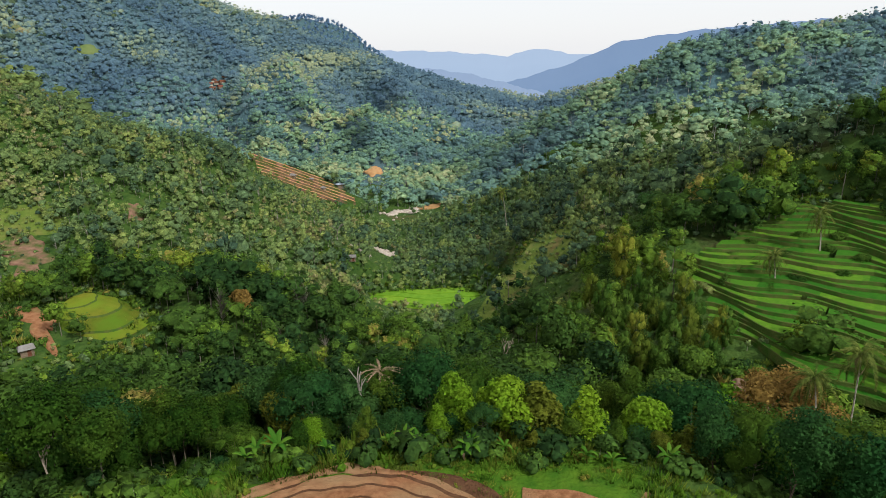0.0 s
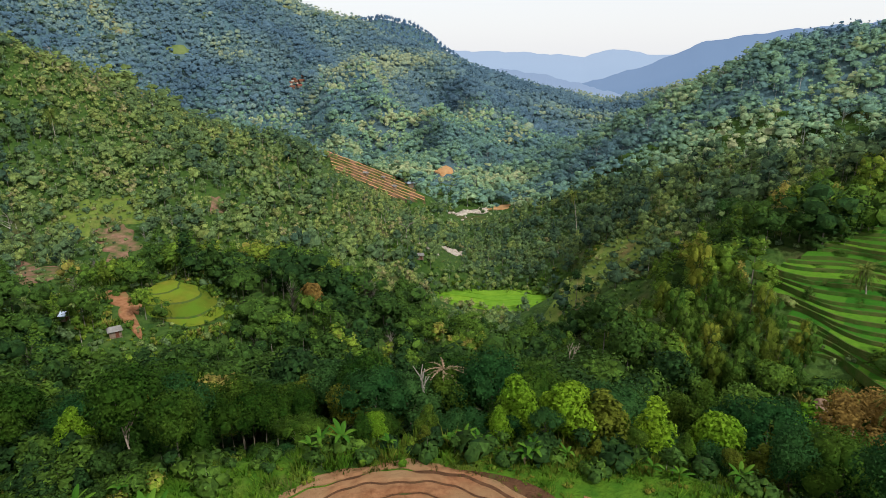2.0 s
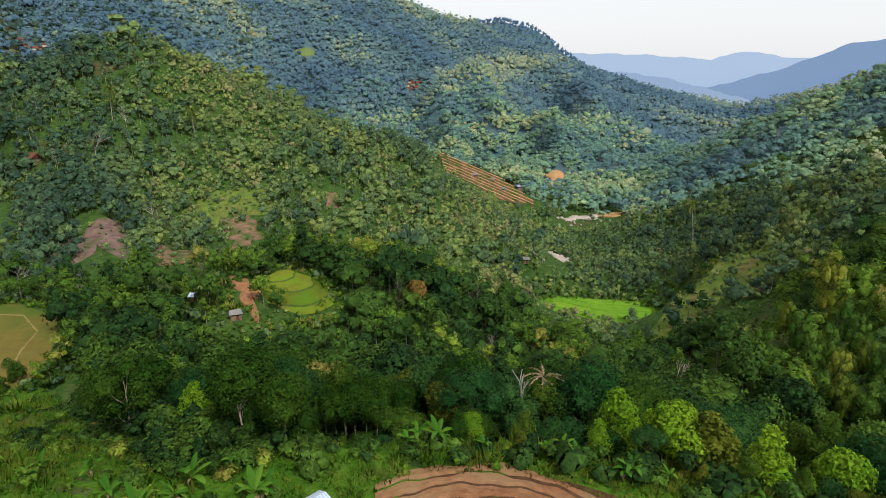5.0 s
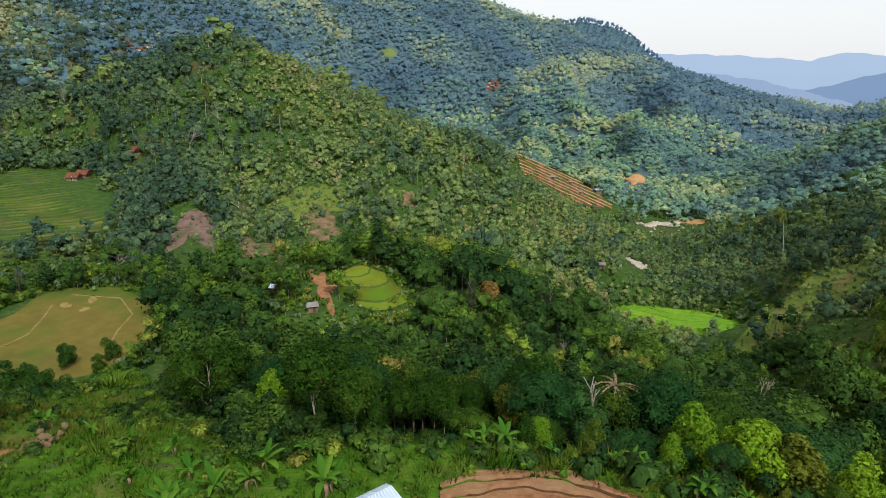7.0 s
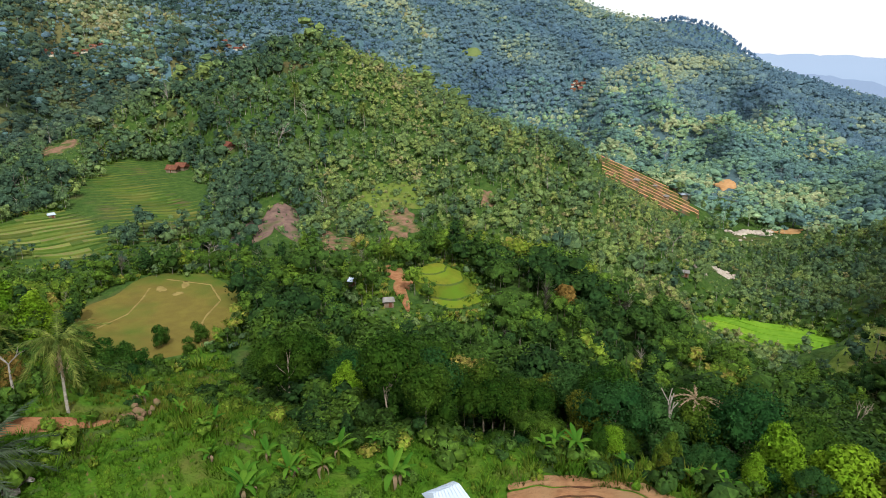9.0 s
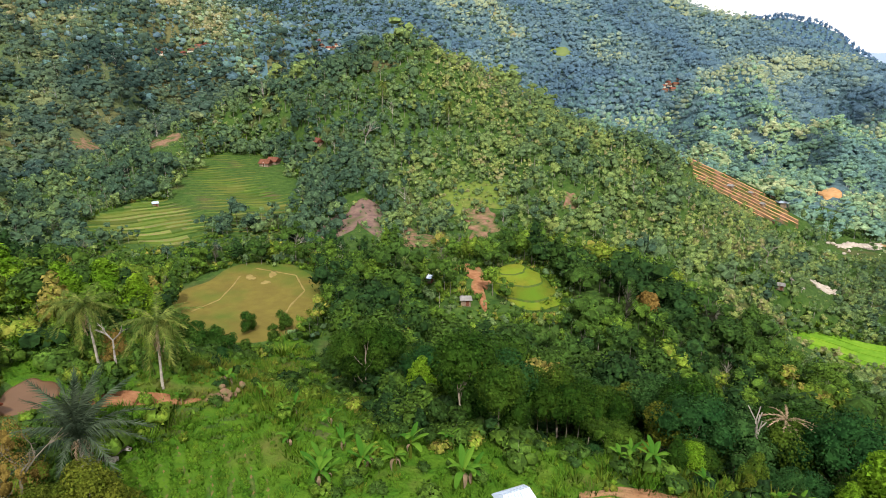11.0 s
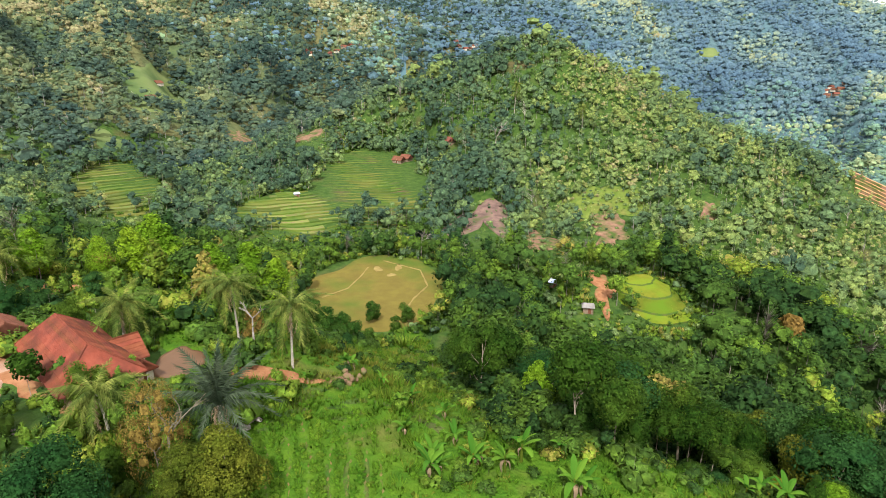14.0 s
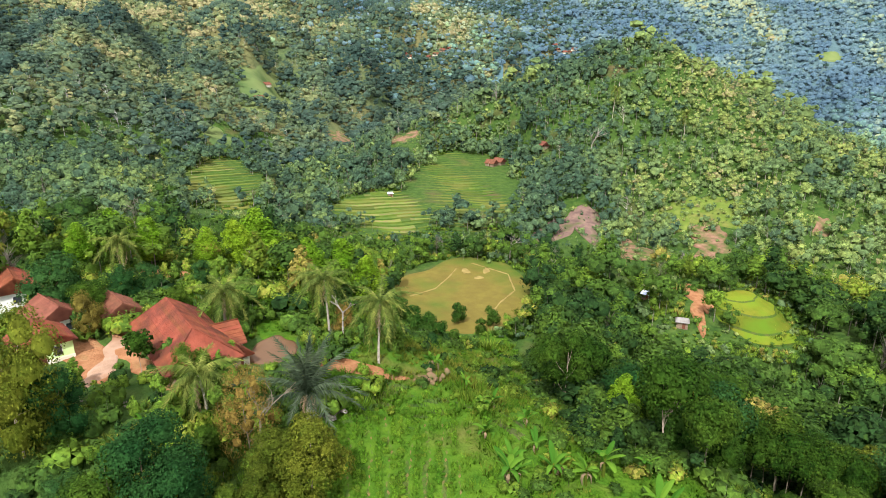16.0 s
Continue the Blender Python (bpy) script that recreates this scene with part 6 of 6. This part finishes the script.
standing("tall", "bright yellow-green young tree at the field edge", L_BRIGHT, M_BARK, 9.0, (1, 2, 3), [
    (-0.9, 65, -28.7), (-2.1, 62, -30.0), (-4.1, 63, -30.1), (-14.6, 64, -29.3), (-18.1, 60, -32.0), (0.6, 60, -31.5), (-11.6, 66, -31.0)], group="bright trees along the field edge", count=2600, size=0.14, wide=1.05)
standing("round", "bright green round tree at the field edge", L_BRIGHT, M_BARK, 8.0, (4, 5), [(-6.4, 62, -29.6), (13.7, 60, -32.1), (-20.5, 66, -29.8)], group="bright trees along the field edge", count=2000, size=0.17)
standing("tall", "olive-green thin-leaved tree at the field edge", L_OLIVE, M_BARK, 9.0, (6, 7), [(-9.6, 62, -29.3), (8.5, 57.5, -33.2), (13.0, 57.5, -34.1), (-9.5, 57, -33.4), (-24.5, 64, -31)], group="bright trees along the field edge", count=1800, size=0.17, wide=1.4)
standing("full", "olive-brown conical tree below the rice terraces", L_CONE, M_DARKBARK, 13.0, (8, 9, 10), [
    (-20.1, 141, -17.0), (-22.4, 134, -18.3), (-22.9, 124, -20.8), (-25.5, 122, -20.5), (-19.1, 112, -24.0), (-20.2, 126, -20.6), (-14.2, 140, -18.9), (-16.9, 152, -15.4), (-18.6, 120, -22.0), (-24.0, 119, -22.2), (-15.9, 114, -23.7)],
    group="conical trees below the terraces", count=3000, size=0.125, wide=0.58, grown=11.0)
standing("full", "dark olive pointed tree below the rice terraces", L_ROUND, M_DARKBARK, 13.0, (38, 39), [(-25.0, 118, -22.6), (-17.6, 132, -20.3), (-21.3, 128, -20.6),
    (-18.2, 136, -18.2), (-16.4, 126, -20.8), (-21.8, 118, -22.4), (-17.4, 116, -23.4), (-23.4, 130, -19.4), (-26.2, 126, -20.4), (-15.2, 132, -19.8), (-19.4, 132, -18.8), (-12.8, 128, -21.6), (-20.8, 114, -23.6)],
    group="conical trees below the terraces", count=3000, size=0.125, wide=0.58, grown=11.0)
standing("umbrella", "slender forest tree with a bare pale trunk", L_MID, M_BARK, 13.0, (71, 72, 73), [
    (22.6, 83, -28.9), (23.6, 80, -29.4), (24.6, 82, -28.6), (25.7, 80, -28.9), (26.7, 82, -28.4), (27.7, 80, -29.2), (28.7, 81, -28.8), (29.7, 83, -28.3), (21.4, 82, -29.2), (30.8, 82, -29.0)], group="pale-trunked grove", count=2400, size=0.2, wide=0.8)
standing("umbrella", "wide rust-brown umbrella tree over the stream", L_RUST, M_BARK, 12.0, (11,), [(-31.6, 108, -25.4)], count=5000, size=0.15, wide=1.1)
standing("umbrella", "pale-green sparse tree by the stream", L_BRIGHT, M_BARK, 8.0, (12,), [(-27.3, 104, -27.6)], count=260, size=0.3)
standing("full", "large dark green spreading tree on the ridge", L_DARK, M_DARKBARK, 16.0, (13, 14), [(-18.6, 232, -11.8), (10.0, 262, -19.5), (19.1, 215, -20.0)], count=3500, size=0.3, wide=1.0)
standing("bush", "leafy bush on the rice terraces", L_ROUND, M_DARKBARK, 3.0, (36, 37), [(-29.8, 172, None), (-32.6, 178, None), (-28.0, 164, None), (-27.2, 176, None), (-31.0, 160, None), (-34.0, 166, None), (-25.8, 168, None), (-33.4, 186, None), (-29.0, 154, None), (-30.6, 184, None), (-35.2, 176, None)], name="bush", count=1200, size=0.13, wide=1.2)
standing("round", "rust-tinged bushy tree in the ravine", L_RUST, M_DARKBARK, 10.0, (15,), [(19.2, 180, -20.2)], count=800, size=0.4)
standing("full", "large dense dark green fruit tree", L_DARK, M_DARKBARK, 13.0, (16,), [(87.6, 49, -29.5)], count=14000, size=0.13, wide=1.0)
standing("full", "large olive-green fruit tree beside the grass field", L_OLIVE, M_BARK, 10.0, (17, 18), [(72.8, 50, -31.4), (75.6, 51, -32.2), (77.8, 48, -35.0)], count=11000, size=0.125, wide=1.0, core=0.6)
standing("full", "tall thin brownish tree with dry twigs", L_RUST, M_BARK, 12.0, (19,), [(78.3, 57, -26.7)], count=6000, size=0.10, wide=0.8, core=0.35)
standing("full", "tall yellow-green leafy tree beside the hamlet", L_OLIVE, M_BARK, 18.0, (20,), [(96.6, 66, -16.7)], count=12000, size=0.15, wide=0.72)
standing("full", "leafy green garden tree below the hamlet", L_MID, M_BARK, 9.0, (31, 32), [(84.2, 50, -34), (90.8, 52, -30.5), (80.5, 47, -36), (93.2, 50, -34), (82.6, 58, -30.5)], count=7000, size=0.10)
standing("full", "dark blue-green young tree beside the yard", L_DARK, M_BARK, 8.0, (21,), [(93.7, 66, -23.6), (94.4, 55, -31.5)], count=6000, size=0.085, wide=0.9)
standing("round", "young tree in the earth yard", L_MID, M_BARK, 6.0, (22,), [(86.9, 77, -22.2)], count=500, size=0.24)
standing("full", "leafy green tree among the houses", L_MID, M_DARKBARK, 9.0, (23, 24), [(89.9, 98, -16.9), (82.6, 70, -23.8), (83.2, 96, -18.5), (80.6, 82, -24.0), (73.0, 92, -20.6), (77.2, 95, -20.0), (91.4, 108, -15.6)], count=5000, size=0.13)
standing("full", "dark evergreen tree behind the houses", L_DARK, M_DARKBARK, 11.0, (25,), [(92.2, 104, -14.9), (87.2, 104, -16.6), (85.2, 106, -16.5), (81.0, 108, -16.8), (70.5, 100, -19.0)], count=5000, size=0.16)
standing("tall", "bright yellow-green tree behind the hamlet", L_BRIGHT, M_BARK, 10.0, (34, 35), [(80.2, 120, -14.2), (77.8, 128, -13.8), (84.8, 132, -13.0), (74.6, 118, -15.8), (90.0, 128, -12.8), (71.4, 124, -15.8), (68.4, 132, -16.0), (66.2, 126, -17.6), (76.0, 140, -13.0), (87.4, 140, -12.0)], count=4000, size=0.14, wide=1.3)
standing("full", "rusty orange-leaved young tree", L_RUST, M_BARK, 9.0, (26,), [(68.6, 84, -21.8), (90.3, 92, -18.2)], count=4000, size=0.11, wide=0.8)
standing("full", "dark green round bushy tree at the playing field", L_ROUND, M_DARKBARK, 5.0, (27, 28), [(57.2, 147, -21.9), (53.9, 146, -22.2), (55.0, 141, -23.3), (60.4, 136, -22.8), (61.6, 138, -22.2), (62.8, 136, -21.8), (59.2, 132, -23.6), (60.6, 128, -23.8), (62.0, 126, -23.4), (57.9, 128, -24.5), (59.6, 122, -24.8), (61.4, 120, -24.6), (63.8, 130, -21.8), (58.4, 116, -25.8), (60.4, 114, -25.6), (62.4, 116, -24.6)], group="round trees along the playing field", count=2600, size=0.12, wide=0.85)
standing("bush", "dense round green bush on the grass slope", L_DARK, M_DARKBARK, 3.2, (29, 30), [(64.1, 78, -27.0), (62.2, 100, -25.0), (60.0, 108, -24.6), (64.5, 92, -25.0), (66.2, 98, -23.6), (57.5, 112, -25.6), (62.6, 86, -26.6)], name="bush", count=2200, size=0.11, wide=1.2)

# palms: az, d, top elevation of the crown's heart
for k, (az, d, el, size) in enumerate(((65.2, 74, -22.0, 1.0), (79.5, 88, -20.0, 1.05), (81.8, 65, -26.6, 1.0), (69.9, 84, -19.6, 0.9), (87.0, 118, -14.6, 1.0), (72.0, 96, -19.0, 0.7),
                                       (-10.5, 132, -22.6, 0.95), (-32.2, 176, -12.2, 0.9), (-29.4, 158, -16.0, 0.8), (-36.8, 108, -22.0, 0.9), (-34.8, 104, -25.0, 0.9), 
                                       (-13.0, 310, -10.2, 1.0), (-16.0, 300, -9.4, 1.0), (-6.0, 330, -12.2, 1.0), (28.0, 330, -7.4, 1.0), (44.0, 360, -2.6, 1.0), (38.0, 350, -4.4, 1.0))):
    px, py = P(az, d)
    hgt = max(2.5, 40 + d * math.tan(radians(el)) - gz(px, py))
    coconut_palm(px, py, hgt, 60 + k, size=size, lean=0.07 + 0.05 * (k % 3), girth=0.14)
ax, ay = P(72.4, 62)
coconut_palm(ax, ay, 3.6, 90, "sugar palm with long grey-green upright fronds", 0.02, 28, 1.0, ARENGA_FRONDS, 0.28, "sugar_palm", dry=5, steep=(112, 2))

# bananas at the field edge and on the grass slope
for k, (az, d, s, dry) in enumerate(((20.3, 57, 1.0, 0), (19.4, 58, 1.1, 0), (17.1, 57.5, 1.2, 0), (16.2, 58.5, 1.0, 0), (12.2, 56.5, 0.8, 0), (6.0, 57, 0.8, 0), (4.4, 57.5, 0.9, 0), (2.6, 56, 0.9, 1), (-2.2, 54.6, 1.0, 2), (-2.9, 54.8, 1.15, 3), (-2.6, 55.6, 1.0, 2),
                                    (-6.5, 56, 0.7, 0), (-15, 56, 0.8, 1), (-17.5, 56, 0.8, 0), (-22.8, 58, 0.9, 0), (41.8, 62, 1.1, 3), (38, 57, 1.1, 2), (36, 54, 0.9, 1), (53.7, 66, 1.0, 4), (54.6, 65, 0.9, 3), (50.1, 63, 1.0, 4), (51.3, 54, 1.2, 6), (49.0, 57.6, 1.0, 6), (54.3, 59.4, 1.0, 5), (56.4, 72, 0.9, 3),
                                    (59.4, 77, 1.0, 6), (59.9, 77.5, 0.9, 6), (86.2, 63, 0.9, 0), (87.2, 64, 0.8, 1), (94.2, 66, 0.9, 1), (66, 112, 1.0, 0), (67.5, 114, 1.1, 1), (69, 108, 1.0, 0), (64.8, 116, 1.1, 0), (71.0, 112, 1.0, 0), (74, 110, 1.1, 1), (63.7, 71, 0.8, 2), (47, 53.5, 1.3, 5), (46.3, 54.4, 1.0, 6), (42.0, 55.5, 1.5, 2), (43.6, 53.6, 1.3, 6), (36.4, 50.6, 1.5, 4), (35.5, 51.4, 1.2, 3), (51.6, 52.0, 1.4, 6), (50.8, 52.6, 1.1, 5))):
    banana_plant(*P(az, d), s * 0.85, 200 + k, dry=dry // 2)

bare_tree(*P(-5.7, 118), 17.0, 1, "leafless many-stemmed pale tree in the ravine", 0.45, 4, M_BARK)
bare_tree(*P(8.7, 74), 15.0, 2, "slender leafless tree behind the field", 0.25, 2)
bare_tree(*P(45.6, 322), 20.0, 3, "tall leafless tree on the hillside", 0.4, 4)
bare_tree(*P(77.2, 56), 10.0, 4, "dry bare branches beside the fruit trees", 0.7, 4, M_BARK)
bare_tree(*P(68.6, 80), 8.0, 5, "dead grey tree beside the pond", 0.5, 3)
bare_tree(*P(52.4, 205), 11.0, 6, "leafless grey tree behind the playing field", 0.5, 4)
bare_tree(*P(48.6, 178), 12.0, 7, "dead grey tree at the wood edge", 0.5, 4)
bare_tree(*P(10.0, 292), 14.0, 8, "pale leafless tree by the river", 0.4, 3)
dead = thing("dead_palm", "dead palm with a tuft of dry brown fronds", "palm", at=pose(*P(6.6, 78), gz(*P(6.6, 78))))
part("trunk", limb(bmesh.new(), (0, 0, -0.5), (0.2, 0, 12.0), 0.2, 0.14, 7), M_DEADWOOD, dead)
for k in range(14):
    ob = new("dry_frond", DRYFROND)
    ob.parent = dead
    ob.matrix_basis = Matrix.Translation((0.2, 0, 12.0)) @ pose(0, 0, 0, 0, -60 + 9 * (k % 6), k * 137.5) @ Matrix.Scale(0.75, 4)

# bare earth furrows down the crop slope
for a, d0, d1 in FURROWS:
    bm = bmesh.new()
    rows = []
    for dd in np.arange(d0, d1, 0.5):
        half = 0.24 * (0.9 + 0.3 * math.sin(dd * 1.1 + a)) * min(1.0, (dd - d0 + 0.2), (d1 - dd + 0.2))
        line = []
        for side, lift in ((-1.0, -0.15), (-0.7, 0.09), (0.0, 0.13), (0.7, 0.09), (1.0, -0.15)):
            fx, fy = P(float(furrow_az(a, dd)) + math.degrees(side * max(half, 0.08) / dd), dd)
            line.append(bm.verts.new((fx, fy, gz(fx, fy) + lift + 0.03 * math.sin(dd * 5 + side * 9))))
        rows.append(line)
    for p, q in zip(rows, rows[1:]):
        for k in range(4):
            bm.faces.new((p[k], p[k + 1], q[k + 1], q[k]))
    bmesh.ops.recalc_face_normals(bm, faces=bm.faces[:])
    tagged(part("earth_furrow", bm, M_FURROW, None), "worn brown earth furrow between the crop rows", "furrow", "furrows on the crop slope")

# litter heaps, river boulders
def heap(x, y, size, mat, label, name, n=14, seed=0):
    r2 = np.random.default_rng(seed)
    ob = thing(name, label, "heap", at=pose(x, y, gz(x, y)))
    for k in range(n):
        bm = bmesh.new()
        bmesh.ops.create_icosphere(bm, subdivisions=1, radius=size * float(r2.uniform(0.12, 0.3)))
        for v in bm.verts:
            v.co *= float(r2.uniform(0.7, 1.3))
            v.co.z *= 0.6
        p = part("clod", bm, mat, ob)
        p.matrix_basis = pose(float(r2.normal() * size * 0.45), float(r2.normal() * size * 0.45), 0.12 * size, float(r2.uniform(0, 90)), 0, float(r2.uniform(0, 360)))


heap(*P(70.5, 63.5), 2.0, M_LITTER, "heap of pale litter beside the sugar palm", "litter_heap", 24, 1)
heap(*P(60.0, 72.5), 2.2, M_SLIP, "heap of dry cuttings and earth on the slope", "rubble_heap", 22, 2)
for k, (az, d) in enumerate(((89.9, 72), (88.2, 70.5), (91.2, 73))):
    heap(*P(az, d), 0.8, M_LITTER, "small pile of pale stones by the yard", "stone_pile", 6, 5 + k)
r3 = np.random.default_rng(12)
for k in range(46):
    az0, d0, sp = ((5.3, 432, 14), (5.7, 343, 6), (-30.3, 118, 5), (3.3, 462, 8))[k % 4]
    x0, y0 = P(az0, d0)
    x0, y0 = x0 + r3.normal() * sp * 0.5, y0 + r3.normal() * sp * 0.5
    bm = bmesh.new()
    bmesh.ops.create_icosphere(bm, subdivisions=2, radius=float(r3.uniform(0.5, 1.5)))
    for v in bm.verts:
        v.co *= 1 + 0.3 * noise.noise(v.co * 0.9 + Vector((k * 3.1, 0, 0)))
        v.co.z *= 0.65
    ob = part("boulder", bm, M_ROCK if d0 < 200 else M_PEBBLE, None)
    tagged(ob, "rounded brown boulder in the stream" if d0 < 200 else "pale rounded boulder in the river", "boulder", "boulders in the river")
    ob.matrix_basis = pose(x0, y0, gz(x0, y0) + 0.7)
# ---------------------------------------------------------------- far ranges, kilometres off; their haze is a blue glow in the material
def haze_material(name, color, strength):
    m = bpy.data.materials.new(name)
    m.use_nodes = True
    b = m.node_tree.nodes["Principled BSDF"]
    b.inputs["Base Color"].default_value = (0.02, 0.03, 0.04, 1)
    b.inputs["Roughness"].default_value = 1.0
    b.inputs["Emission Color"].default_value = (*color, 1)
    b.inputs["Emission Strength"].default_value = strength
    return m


def far_range(name, label, d, line, mat, seed):
    """A distant range: a rough sloping sheet under a crest of (az, elevation)."""
    az = np.linspace(line[0][0], line[-1][0], 160)
    el = np.interp(az, [p[0] for p in line], [p[1] for p in line]) if line[0][0] < line[-1][0] else np.interp(-az, [-p[0] for p in line], [p[1] for p in line])
    r2 = np.random.default_rng(seed)
    bumps = sum(np.sin(az * f + r2.uniform(0, 6)) * a for f, a in ((2.1, 0.05), (4.7, 0.035), (11, 0.02), (23, 0.012)))
    verts, faces = [], []
    for k, a in enumerate(az):
        top = 40 + d * math.tan(radians(el[k] + bumps[k]))
        for dd, zz in ((d - 900, -260), (d - 350, -260 + (top + 260) * 0.6), (d, top), (d + 300, -260)):
            verts.append((*P(a, dd), zz))
    for k in range(len(az) - 1):
        for j in range(3):
            faces.append((k * 4 + j, k * 4 + 1 + j, k * 4 + 5 + j, k * 4 + 4 + j))
    ob = mesh_object(name, verts, faces, mat, smooth=True)
    return tagged(ob, label, "mountain range", kind="structure")


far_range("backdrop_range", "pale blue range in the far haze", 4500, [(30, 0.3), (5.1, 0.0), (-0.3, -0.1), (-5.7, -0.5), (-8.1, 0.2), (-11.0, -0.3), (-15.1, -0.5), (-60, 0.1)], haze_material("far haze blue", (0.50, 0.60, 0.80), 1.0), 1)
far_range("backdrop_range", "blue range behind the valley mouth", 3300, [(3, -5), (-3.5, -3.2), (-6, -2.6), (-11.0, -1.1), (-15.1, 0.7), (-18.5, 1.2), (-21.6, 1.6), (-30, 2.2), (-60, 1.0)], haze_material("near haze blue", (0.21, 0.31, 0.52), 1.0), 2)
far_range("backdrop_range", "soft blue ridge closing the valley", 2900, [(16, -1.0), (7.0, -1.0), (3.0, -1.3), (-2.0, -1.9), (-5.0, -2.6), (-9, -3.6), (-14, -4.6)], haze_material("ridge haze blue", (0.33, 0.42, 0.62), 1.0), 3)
